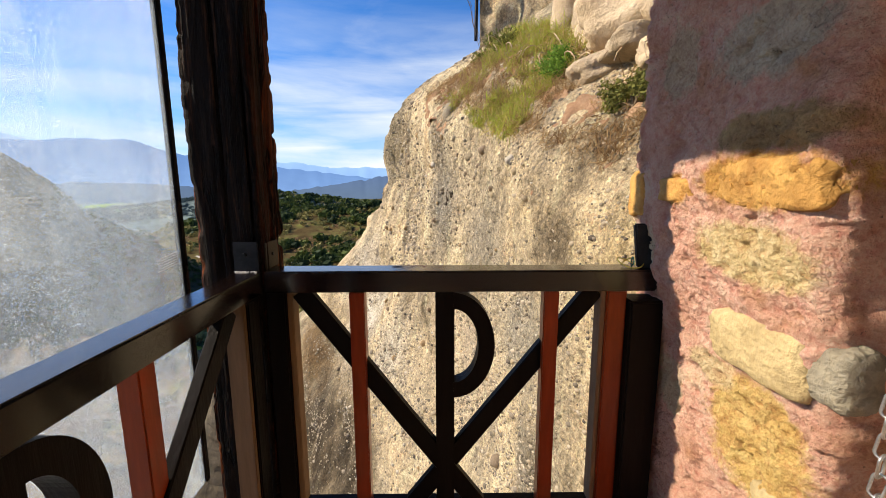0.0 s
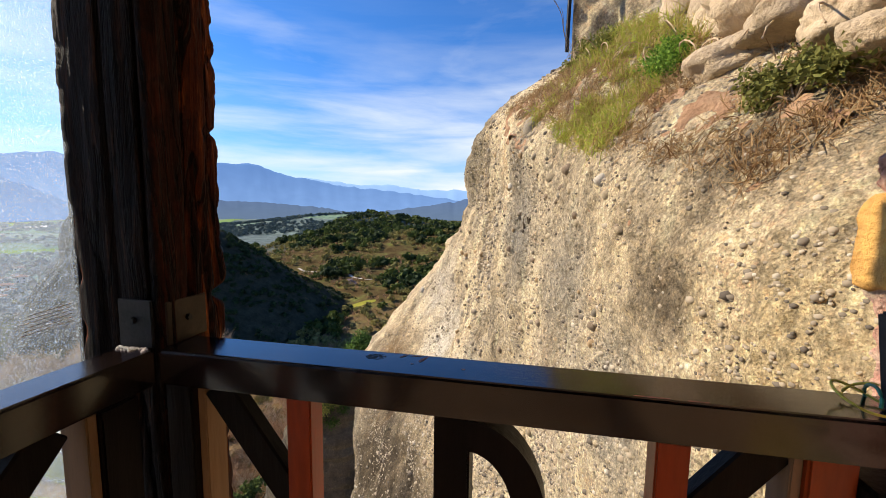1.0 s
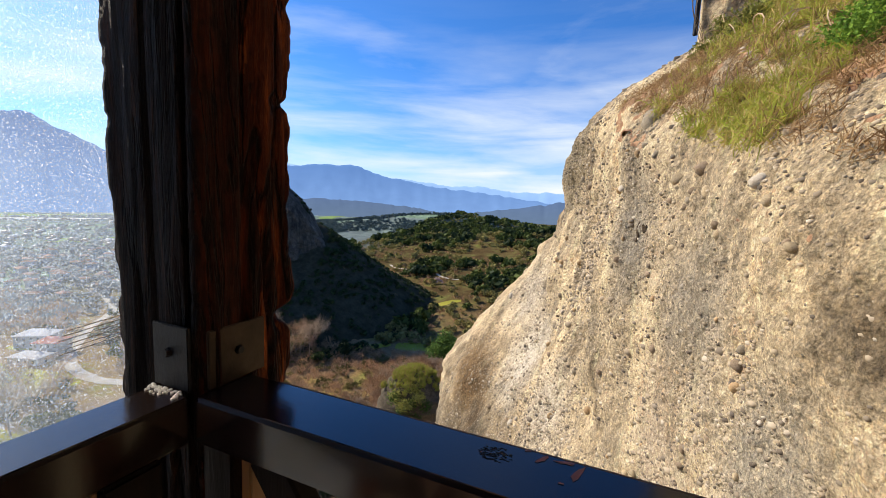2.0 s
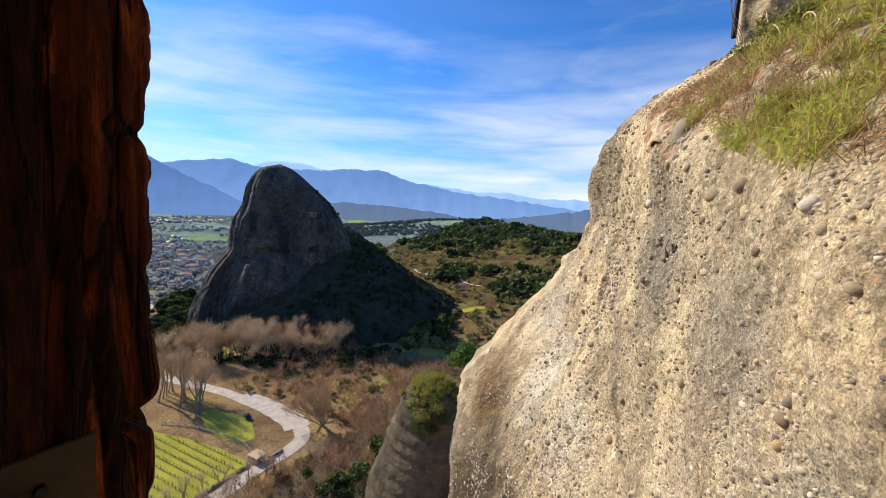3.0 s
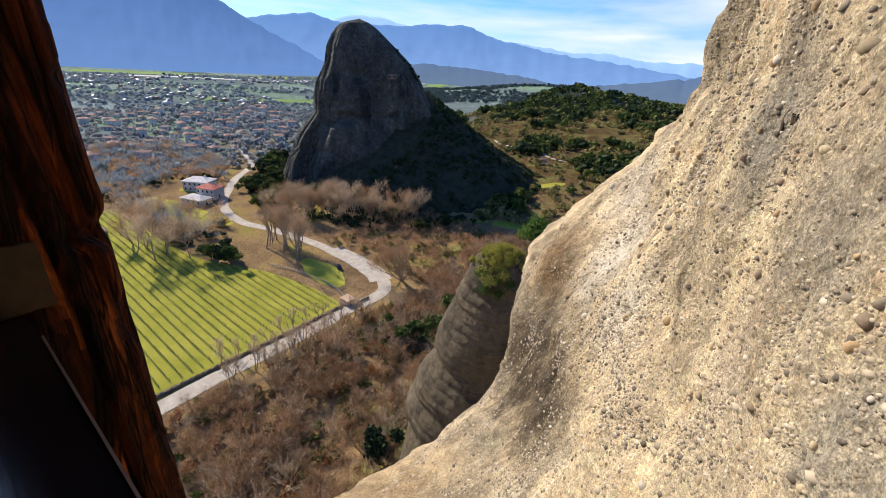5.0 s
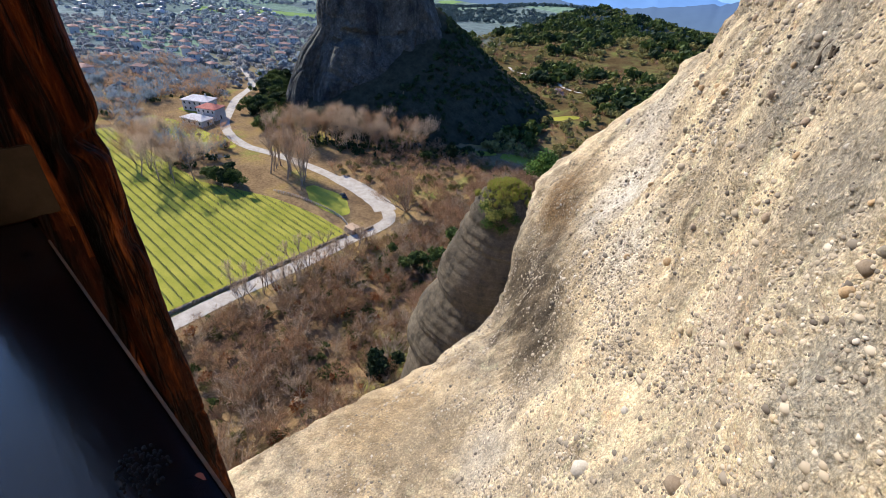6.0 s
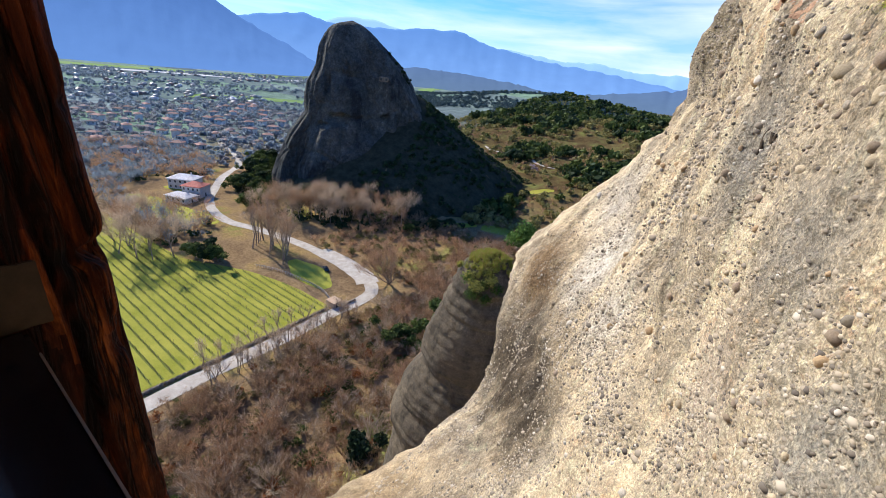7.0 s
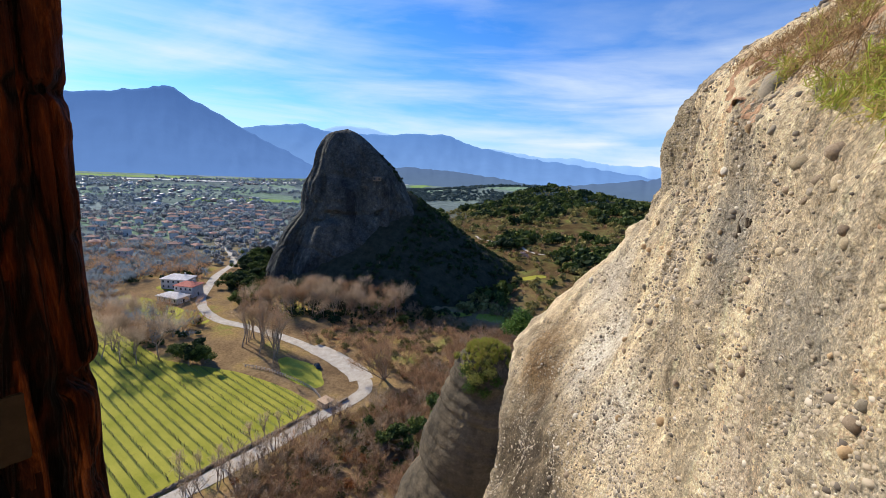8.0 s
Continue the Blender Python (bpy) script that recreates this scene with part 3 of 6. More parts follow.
rad, ox = lerp_rows(sz, [(-60, 9, -2.5), (-28, 5.1, -0.1), (-26, 4.95, -0.1), (-24.6, 4.55, -0.2), (-24.2, 4.85, -0.2), (-23.3, 5.05, -0.2), (-22.3, 4.85, -0.2), (-21.5, 4.3, -0.1), (-21.1, 4.5, -0.15), (-20, 4.25, 0.0), (-18.8, 3.6, 0.3), (-18.1, 3.28, 0.5), (-17.2, 3.5, 0.45),
                         (-16, 3.38, 0.5), (-14, 2.85, 0.65), (-12.4, 2.4, 0.7), (-12.0, 2.1, 0.7), (-11.6, 2.2, 0.75), (-11, 2.05, 0.85), (-10.3, 1.7, 0.8), (-9.7, 1.1, 0.9), (-9.3, 0.05, 0.9)])
rad = np.convolve(np.pad(rad, 3, mode="edge"), np.ones(7) / 7, "valid")
T, Z = np.meshgrid(np.linspace(0, 2 * math.pi, 200, endpoint=False), sz)
q = np.stack([np.cos(T) * 1.6, np.sin(T) * 1.6, Z * 0.12], -1)
bed = Z + 0.35 * np.cos(T - 0.5) + 0.25 * fbm(q, 3, 63)              # beds dip a little to one side
rr = rad[:, None] * (1 + 0.045 * fbm(q, 3, 61)) + 0.06 * np.abs(np.sin(bed * 4.6)) + 0.05 * vnoise(np.stack([bed * 3.3, 0 * bed, 0 * bed], -1), 67) + 0.03 * fbm(np.stack([np.cos(T) * 14, np.sin(T) * 14, Z * 3.5], -1), 3, 65)
scx, scy = yaw_to(29.5, 25.5)
sv = np.stack([scx + ox[:, None] + rr * np.cos(T), scy + 2 + ox[:, None] * 0.3 + rr * np.sin(T), Z], -1)
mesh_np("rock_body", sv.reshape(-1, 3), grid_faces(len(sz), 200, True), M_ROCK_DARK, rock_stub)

# ---- the balcony ----
M_PLASTER = plain("lime_plaster", (0.50, 0.42, 0.34), (0.66, 0.58, 0.48), 3, 0.95, bumpy=0.6, dist=0.01)
# unseen boards, kept pale so that they bounce light onto the pier
M_PLANK = plain("floor_plank", (0.24, 0.15, 0.09), (0.38, 0.25, 0.155), 5, 0.8, stretch=(1, 0.1, 1))
tagged(part("floor", box(-1.0, 2.6, -2.0, 2.04, -0.18, -0.12), M_PLANK), "unseen timber balcony floor, pale to bounce light onto the pier", "floor", kind="structure")
tagged(part("ceiling", box(-1.2, 2.6, -2.0, 2.3, 3.0, 3.1), M_PLANK), "plain boarded balcony ceiling", "ceiling", kind="structure")
# back wall is out of view; its pale plaster adds bounce on the pier
tagged(part("wall_back", box(-1.2, 2.6, -2.2, -2.0, -0.18, 3.1), M_PLASTER), "unseen plastered back wall, pale to bounce light onto the pier", "wall", kind="structure")
tagged(part("building_wall", box(-0.5, 2.6, -2.2, 1.80, -14.0, -0.18), M_PLASTER), "plain masonry wall carrying the balcony", "wall", kind="structure")
tagged(part("wall_inner", box(2.4, 2.6, -2.0, 2.3, -0.18, 3.0), M_PLASTER), "plain plastered inner wall", "wall", kind="structure")

# weathered corner post
corner_post = thing("corner_post", "massive weathered dark timber corner post with splits and broken edges", "post")
PX0, PX1, PY0, PY1 = -0.985, -0.695, 1.935, 2.197
n_side, n_up = 34, 460
hz = np.linspace(-0.3, 3.02, n_up)
corners = [(PX0, PY0), (PX1, PY0), (PX1, PY1), (PX0, PY1)]
ring = []
for k in range(4):
    (ax, ay), (bx, by) = corners[k], corners[(k + 1) % 4]
    for s in np.arange(n_side) / n_side:
        ring.append((ax + (bx - ax) * s, ay + (by - ay) * s))
ring = np.array(ring)
cxy = np.array([(PX0 + PX1) / 2, (PY0 + PY1) / 2])
half = np.array([(PX1 - PX0) / 2, (PY1 - PY0) / 2])
rel = (ring - cxy) / half
rel = rel / (np.abs(rel[:, :1]) ** 14 + np.abs(rel[:, 1:]) ** 14) ** (1 / 14)      # eased corners
P = np.concatenate([np.repeat((rel * half + cxy)[None], n_up, 0), np.repeat(hz[:, None, None], len(ring), 1)], -1)
out = np.repeat((rel / np.linalg.norm(rel, axis=1, keepdims=True))[None], n_up, 0)
grainy = 0.006 * fbm(P * np.array([50, 50, 2.6]), 3, 71) + 0.008 * fbm(P * np.array([9, 9, 0.9]), 3, 75)
split_line = -0.022 * np.clip(1 - np.abs(fbm(P * np.array([13, 13, 0.55]), 2, 78)) * 9, 0, 1)
edge = np.clip(np.abs(rel).min(1) - 0.72, 0, 1) / 0.28
rough_edge = -0.016 * edge[None] * np.clip(fbm(P * np.array([5, 5, 17.0]), 4, 81) + 0.3, 0, 1.2)
worn = np.zeros(P.shape[:2])
is_far = np.exp(-((P[..., 0] - PX1) / 0.05) ** 2 - ((P[..., 1] - PY1) / 0.05) ** 2)
for zc, dep_, hgt in ((1.708, 0.022, 0.012), (1.205, 0.05, 0.022), (1.93, 0.012, 0.02), (1.0, 0.018, 0.05)):
    worn -= dep_ * is_far * np.exp(-((P[..., 2] - zc) / hgt) ** 2)
worn += 0.009 * is_far * np.exp(-((P[..., 2] - 1.27) / 0.04) ** 2)
P[..., :2] += out * (grainy + split_line + rough_edge + worn)[..., None]
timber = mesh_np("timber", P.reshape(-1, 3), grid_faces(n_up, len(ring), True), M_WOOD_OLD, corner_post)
timber.data.materials.append(M_WOOD_LIT)                # light put into the tones: inner face black, outer ones orange, half-shade between
timber.data.materials.append(M_WOOD_SHADE)
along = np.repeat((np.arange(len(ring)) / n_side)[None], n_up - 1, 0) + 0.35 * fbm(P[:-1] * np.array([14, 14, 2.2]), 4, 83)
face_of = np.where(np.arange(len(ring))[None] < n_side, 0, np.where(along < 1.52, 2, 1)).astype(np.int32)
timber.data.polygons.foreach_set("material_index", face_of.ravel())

# ---- railings ----
M_EDGE = plain("worn_red_edge", (0.22, 0.06, 0.03), (0.36, 0.12, 0.06), 20, 0.5, bumpy=0.3, dist=0.003)
M_RAW = plain("bare_timber_side", (0.12, 0.07, 0.035), (0.22, 0.13, 0.07), 6, 0.75, stretch=(1, 1, 0.1))
M_PITCH = plain("black_timber", (0.003, 0.002, 0.002), (0.008, 0.005, 0.004), 6, 0.45, stretch=(1, 1, 0.1), spec=0.08)


def bar_between(bm, a, b, width, y0, y1, bevel=0.005):
    """A board in the upright plane from a to b (along, height), y0..y1 thick."""
    (ax, az), (bx, bz) = a, b
    ln = math.hypot(bx - ax, bz - az)
    nx, nz = -(bz - az) / ln * width / 2, (bx - ax) / ln * width / 2
    quad = [(ax + nx, az + nz), (bx + nx, bz + nz), (bx - nx, bz - nz), (ax - nx, az - nz)]
    vs = [bm.verts.new((x, y, z)) for y in (y0, y1) for x, z in quad]
    fs = [(0, 1, 2, 3), (7, 6, 5, 4), (0, 4, 5, 1), (1, 5, 6, 2), (2, 6, 7, 3), (3, 7, 4, 0)]
    made = [bm.faces.new([vs[i] for i in f]) for f in fs]
    bmesh.ops.recalc_face_normals(bm, faces=made)
    bmesh.ops.bevel(bm, geom=list({e for f in made for e in f.edges}), offset=bevel, segments=1, affect="EDGES")
    return bm


def loop_bow(x, z_top, z_bot, reach, width, y0, y1, n=28):
    """The bow of the rho: a half ring standing off the upright."""
    bm = bmesh.new()
    zc, rz = (z_top + z_bot) / 2, (z_top - z_bot) / 2
    rows = []
    for k in range(n + 1):
        a = math.pi / 2 - math.pi * k / n
        rows.append([bm.verts.new((x + max(0, (reach - w) * math.cos(a)), y, zc + (rz - w) * math.sin(a))) for w, y in ((0, y0), (0, y1), (width, y1), (width, y0))])
    for r, q in zip(rows, rows[1:]):
        for i in range(4):
            bm.faces.new((r[i], r[(i + 1) % 4], q[(i + 1) % 4], q[i]))
    bm.faces.new(rows[0]); bm.faces.new(rows[-1][::-1])
    return bm


front_rail = thing("front_railing", "dark varnished timber railing with a chi-rho pattern and red balusters", "railing")
hand = part("handrail", box(-0.69, 1.06, 1.917, 2.052, 1.003, 1.10, 0.007), M_WOOD_DARK, front_rail, "glossy dark handrail with worn edges")
FY0, FY1 = 1.945, 2.015
part("upright", box(0.068, 0.155, FY0 - 0.01, FY1, -0.12, 1.003, 0.005), M_PITCH, front_rail)
part("bow", loop_bow(0.150, 0.995, 0.49, 0.19, 0.075, FY0 - 0.012, FY1 - 0.004), M_PITCH, front_rail)
CX, CZ = 0.112, 0.105
for name, a, b in (("diagonal", (-0.545, 1.0), (CX + 0.16, CZ - 0.20)), ("diagonal", (0.80, 1.0), (CX - 0.16, CZ - 0.20))):
    side = 0.0 if a[0] < 0 else 0.012
    part(name, bar_between(bmesh.new(), a, b, 0.085, FY0 + 0.004 + side, FY1 - 0.02 + side), M_PITCH, front_rail)
for x in (-0.285, 0.592):
    part("baluster", box(x - 0.034, x + 0.034, FY0 - 0.016, FY0 + 0.05, -0.12, 1.003, 0.004), M_WOOD_RED, front_rail, "red-brown baluster")
part("newel", box(-0.692, -0.606, 1.935, 2.04, -0.12, 1.003, 0.006), M_PITCH, front_rail)
part("newel_cheek", box(-0.606, -0.58, 1.955, 2.03, -0.12, 1.003, 0.003), M_RAW, front_rail, "bare pale timber cheek")
part("newel", box(0.845, 0.935, 1.935, 2.03, -0.12, 1.003, 0.006), M_WOOD_RED, front_rail)
part("newel_cheek", box(0.823, 0.845, 1.95, 2.03, -0.12, 1.003, 0.003), M_RAW, front_rail, "bare pale timber cheek")
part("end_post", box(0.939, 1.09, 1.90, 2.04, -0.12, 0.96, 0.008), M_PITCH, front_rail)
part("bottom_rail", box(-0.60, 0.93, 1.94, 2.03, -0.12, -0.09, 0.005), M_PITCH, front_rail)
# paint worn through to red primer along the rail's edges
rng = random.Random(5)
for x, y, ln, wd, tl in ((-0.035, 2.03, 0.018, 0.005, 1.0), (-0.06, 2.043, 0.008, 0.003, 0.3), (0.0, 2.038, 0.022, 0.005, 0.2), (0.02, 2.018, 0.03, 0.006, 1.2), (0.13, 1.98, 0.008, 0.003, 0.3), (0.0, 1.985, 0.006, 0.003, 0.0), (0.54, 1.926, 0.05, 0.004, 0.0), (0.63, 1.925, 0.03, 0.004, 0.0)):
    pts, bm = [], bmesh.new()
    for t in np.linspace(0, 2 * math.pi, 13)[:-1]:
        dx, dy = ln * math.cos(t) * rng.uniform(0.55, 1), wd * math.sin(t) * rng.uniform(0.45, 1.1)
        pts.append(bm.verts.new((x + dx * math.cos(tl) - dy * math.sin(tl), y + dx * math.sin(tl) + dy * math.cos(tl), 1.1008)))
    bm.faces.new(pts)
    part("worn_patch", bm, M_EDGE, hand, "flaked patch of red undercoat")
part("worn_edge", box(-0.60, 1.0, 2.0505, 2.0535, 1.086, 1.0975), M_RAW, hand, "pale rubbed outer edge")
bm = bmesh.new()
for k in range(130):                                # blistered varnish
    r, t = 0.03 * math.sqrt(rng.random()), rng.uniform(0, 2 * math.pi)
    m = Matrix.Translation((-0.105 + 0.9 * r * math.cos(t), 2.012 + 0.7 * r * math.sin(t), 1.1)) @ Matrix.Diagonal((1.6, 0.8, 0.3, 1))
    bmesh.ops.create_icosphere(bm, subdivisions=1, radius=rng.uniform(0.0012, 0.0026), matrix=m)
part("blister", bm, M_PITCH, hand, "patch of blistered varnish", smooth=True)

side_rail = thing("side_railing", "dark varnished timber side railing with a chi-rho pattern and red balusters", "railing")
turn_side = Matrix(((0, 1, 0, -2.72), (1, 0, 0, 0), (0, 0, 1, 0), (0, 0, 0, 1)))    # along -> y, thickness -> x
shand = part("handrail", box(-0.805, -0.692, -2.0, 1.915, 1.004, 1.10, 0.007), M_WOOD_DARK, side_rail, "glossy dark handrail")


def side_part(name, bm, mat, label=""):
    bmesh.ops.transform(bm, matrix=turn_side, verts=bm.verts[:])
    return part(name, bm, mat, side_rail, label)


for c0 in (0.81, -1.22):
    side_part("upright", box(c0 - 0.043, c0 + 0.043, FY0 - 0.01, FY1, -0.12, 1.004, 0.005), M_PITCH)
    side_part("bow", loop_bow(c0 + 0.038, 0.995, 0.49, 0.19, 0.075, FY0 - 0.012, FY1 - 0.004), M_PITCH)
    for a, b in (((c0 + 0.87, 1.0), (c0 - 0.17, -0.10)), ((c0 - 0.80, 1.0), (c0 + 0.17, -0.10))):
        k = 0.012 if a[0] > c0 else 0
        side_part("diagonal", bar_between(bmesh.new(), a, b, 0.085, FY0 + 0.004 + k, FY1 - 0.02 + k), M_PITCH)
    for y in (c0 + 0.41, c0 - 0.41):
        side_part("baluster", box(y - 0.034, y + 0.034, FY0 - 0.016, FY0 + 0.05, -0.12, 1.004, 0.004), M_WOOD_RED, "red-brown baluster")
side_part("newel", box(1.76, 1.86, 1.925, 2.03, -0.12, 1.004, 0.006), M_PITCH)
side_part("newel_cheek", box(1.735, 1.76, 1.94, 2.02, -0.12, 1.004, 0.003), M_RAW)
side_part("newel", box(-0.30, -0.20, 1.925, 2.03, -0.12, 1.004, 0.006), M_PITCH)
side_part("bottom_rail", box(-2.0, 1.76, 1.94, 2.03, -0.12, -0.09, 0.005), M_PITCH)


def plate_bracket(name, label, bm_plate, bolt_at, axis, mat):
    br = thing(name, label, "bracket")
    part("plate", bm_plate, mat, br)
    bm = bmesh.new()
    rot = Matrix.Rotation(radians(90), 4, axis)
    bmesh.ops.create_cone(bm, cap_ends=True, segments=6, radius1=0.011, radius2=0.008, depth=0.010, matrix=Matrix.Translation(bolt_at) @ rot)
    part("bolt", bm, M_STEEL_DARK, br, smooth=False)


plate_bracket("angle_bracket", "blackened steel angle bracket on the post", box(-0.815, -0.708, 1.923, 1.931, 1.101, 1.232, 0.002), (-0.765, 1.919, 1.175), "X", M_STEEL_DARK)
plate_bracket("angle_bracket", "worn pale steel angle bracket on the post", box(-0.692, -0.684, 1.95, 2.09, 1.101, 1.222, 0.002), (-0.681, 2.02, 1.165), "Y", M_STEEL_WORN)

bm = bmesh.new()
rc = random.Random(3)
for k in range(60):
    bmesh.ops.create_icosphere(bm, subdivisions=1, radius=rc.uniform(0.0015, 0.0045), matrix=Matrix.Translation((rc.uniform(-0.81, -0.71), 1.918 - abs(rc.gauss(0, 0.012)), 1.1015)))
tagged(part("crumbs", bm, plain("pale_crumbs", (0.5, 0.48, 0.45), (0.7, 0.68, 0.64), 40, 0.9)), "pale crumbs of filler on the handrail below the bracket", "crumbs", kind="stuff")

# ---- dusty glazing beyond the side rail ----
M_GLASS, nt, b = nodes_of("dusty_glass")
src = where(nt)
clear = nt.nodes.new("ShaderNodeBsdfTransparent")
clear.inputs[0].default_value = (0.93, 0.96, 0.97, 1)
gloss = nt.nodes.new("ShaderNodeBsdfGlossy"); gloss.inputs["Roughness"].default_value = 0.03
lw = nt.nodes.new("ShaderNodeFresnel"); lw.inputs[0].default_value = 1.45
pane_mix = nt.nodes.new("ShaderNodeMixShader")
faint = nt.nodes.new("ShaderNodeMath"); faint.operation = "MULTIPLY"; faint.inputs[1].default_value = 0.22
link(nt, lw.outputs[0], faint.inputs[0]); link(nt, faint.outputs[0], pane_mix.inputs[0]); link(nt, clear.outputs[0], pane_mix.inputs[1]); link(nt, gloss.outputs[0], pane_mix.inputs[2])
dust = nt.nodes.new("ShaderNodeBsdfTranslucent"); dust.inputs[0].default_value = (0.76, 0.86, 0.97, 1)
d1 = ramp(nt, noise_node(nt, src, 1.6, 7, 0.7), [(0.3, (0.025,) * 3), (0.7, (0.11,) * 3)])
d2 = ramp(nt, noise_node(nt, src, 215, 3, 0.75), [(0.55, (0,) * 3), (0.70, (0.46,) * 3)])
d3 = ramp(nt, noise_node(nt, src, 6, 4, 0.7, (1, 1, 0.08)), [(0.55, (0,) * 3), (0.8, (0.05,) * 3)])
film_dirt = mix(nt, 1.0, mix(nt, 1.0, d1, d2, "ADD"), d3, "ADD")
surf = nt.nodes.new("ShaderNodeMixShader")
link(nt, film_dirt, surf.inputs[0]); link(nt, pane_mix.outputs[0], surf.inputs[1]); link(nt, dust.outputs[0], surf.inputs[2])
link(nt, surf.outputs[0], nt.nodes["Material Output"].inputs["Surface"])
glazing = thing("window_1", "dusty water-spotted glass screen beside the railing", "window", kind="structure")
for y0, y1 in ((-2.0, 0.0), (0.004, 2.07)):
    pane = part("pane", box(-1.141, -1.135, y0, y1, -0.05, 3.0), M_GLASS, glazing)
    pane.visible_shadow = False
part("glazing_bar", box(-1.156, -1.124, 2.07, 2.10, -0.05, 3.0, 0.003), M_WOOD_OLD, glazing, "thin dark upright batten")
bm = bmesh.new()
for k in range(6):
    z = 1.105 + k * 0.011
    bar_between(bm, (1.90 + 0.01 * (k % 3), z), (2.04, z + 0.012), 0.0022, -0.0005, 0.0005, 0.0001)
bmesh.ops.transform(bm, matrix=Matrix(((0, 1, 0, -1.133), (1, 0, 0, 0), (0, 0, 1, 0), (0, 0, 0, 1))), verts=bm.verts[:])
M_SCRATCH = plain("scratch_white", (0.7, 0.7, 0.7), (0.85, 0.85, 0.85), 30, 0.6)
part("scratch", bm, M_SCRATCH, glazing, "pale scratches")

# ---- the plastered pier at the rail's end ----
PIER_PATCHES = (((1.36, 1.88), 0.21, 0.55, (0.48, 0.40, 0.29), (0.72, 0.62, 0.46)), ((1.80, 1.92), 0.13, 1.1, (0.52, 0.38, 0.25), (0.66, 0.52, 0.36)), ((1.32, 1.63), 0.22, 0.28, (0.34, 0.22, 0.10), (0.50, 0.36, 0.17)),
                ((1.34, 1.49), 0.25, 0.36, (0.50, 0.22, 0.035), (0.74, 0.44, 0.12)), ((1.76, 1.45), 0.12, 0.55, (0.48, 0.21, 0.035), (0.70, 0.42, 0.12)), ((1.38, 1.27), 0.24, 0.42, (0.62, 0.44, 0.18), (0.84, 0.68, 0.38)), ((1.36, 0.66), 0.22, 0.9, (0.58, 0.36, 0.10), (0.80, 0.58, 0.22)), ((1.58, 0.80), 0.12, 0.6, (0.62, 0.44, 0.22), (0.76, 0.60, 0.36)),
                ((1.85, 0.6), 0.12, 1.2, (0.60, 0.46, 0.28), (0.70, 0.56, 0.38)), ((1.95, 1.2), 0.08, 1.5, (0.60, 0.48, 0.30), (0.72, 0.60, 0.40)), ((1.2, 0.35), 0.15, 0.8, (0.58, 0.42, 0.2), (0.74, 0.58, 0.34)))
M_PIER, nt, b = nodes_of("patched_plaster")
src = where(nt)
col = ramp(nt, noise_node(nt, src, 3.2, 7, 0.68, (1, 1, 1.3), 0.4), [(0.30, (0.58, 0.30, 0.17)), (0.44, (0.70, 0.39, 0.28)), (0.56, (0.78, 0.47, 0.36)), (0.68, (0.80, 0.60, 0.42))])
# rubble showing through the pink mortar: ochre, cream and grey, each with a ragged edge
for (cy_, cz_), reach, flat_, tone, tone2 in PIER_PATCHES:
    put = nt.nodes.new("ShaderNodeMapping"); put.vector_type = "TEXTURE"
    put.inputs["Location"].default_value, put.inputs["Scale"].default_value = (1.06, cy_, cz_), (1, 1, flat_)
    link(nt, src, put.inputs[0])
    away = nt.nodes.new("ShaderNodeVectorMath"); away.operation = "LENGTH"; link(nt, put.outputs[0], away.inputs[0])
    torn = nt.nodes.new("ShaderNodeMath"); torn.operation = "MULTIPLY_ADD"; torn.inputs[1].default_value = 1.3 * reach
    link(nt, noise_node(nt, src, 9, 6, 0.7), torn.inputs[0]); link(nt, away.outputs["Value"], torn.inputs[2])
    edge_ = nt.nodes.new("ShaderNodeMapRange"); edge_.inputs[1].default_value, edge_.inputs[2].default_value = reach * 1.75, reach * 1.5
    edge_.inputs[4].default_value = 0.9
    link(nt, torn.outputs[0], edge_.inputs[0])
    col = mix(nt, edge_.outputs[0], col, ramp(nt, noise_node(nt, src, 12, 6, 0.7), [(0.35, tone), (0.65, tone2)]))
pits = noise_node(nt, src, 26, 6, 0.7)
col = mix(nt, 0.55, col, ramp(nt, pits, [(0.28, (0.15,) * 3), (0.5, (0.52,) * 3), (0.75, (0.7,) * 3)]), "OVERLAY")
grit = noise_node(nt, src, 110, 3, 0.7)
col = mix(nt, 0.35, col, ramp(nt, grit, [(0.3, (0.25,) * 3), (0.7, (0.75,) * 3)]), "OVERLAY")
specks = noise_node(nt, src, 48, 5, 0.75)
col = mix(nt, ramp(nt, specks, [(0.30, (0.85,) * 3), (0.38, (0,) * 3)]), col, (0.09, 0.06, 0.045))
link(nt, col, b.inputs["Base Color"]); b.inputs["Roughness"].default_value = 0.95; b.inputs["Specular IOR Level"].default_value = 0.1
bump(nt, b, specks, 0.8, 0.012)
bump(nt, b, grit, 0.7, 0.008); bump(nt, b, pits, 1.0, 0.045)
pier = thing("wall_pier", "rough pier of patched pink and ochre lime plaster over rubble", "wall", kind="structure")
zz_ = np.linspace(-0.18, 3.0, 620)
# plan line: outer end, face, then the return into the doorway
plan = [(2.4, 2.14), (1.16, 2.14)] + [(1.075, y) for y in np.linspace(2.10, 1.16, 210)] + [(1.12 + 1.28 * k / 30, 1.12) for k in range(31)]
plan = np.array(plan)
A = np.repeat(plan[None], len(zz_), 0)
Q = np.concatenate([A, np.repeat(zz_[:, None, None], len(plan), 1)], -1)
rough_in = 0.024 * fbm(Q * 2.2, 3, 91) + 0.011 * fbm(Q * 9, 4, 95) + 0.010 * fbm(Q * 34, 3, 97)
lean = np.interp(Q[..., 2], [0, 0.9, 1.1, 1.5, 2.2, 2.9], [0.045, 0.02, -0.035, -0.07, -0.075, -0.07])
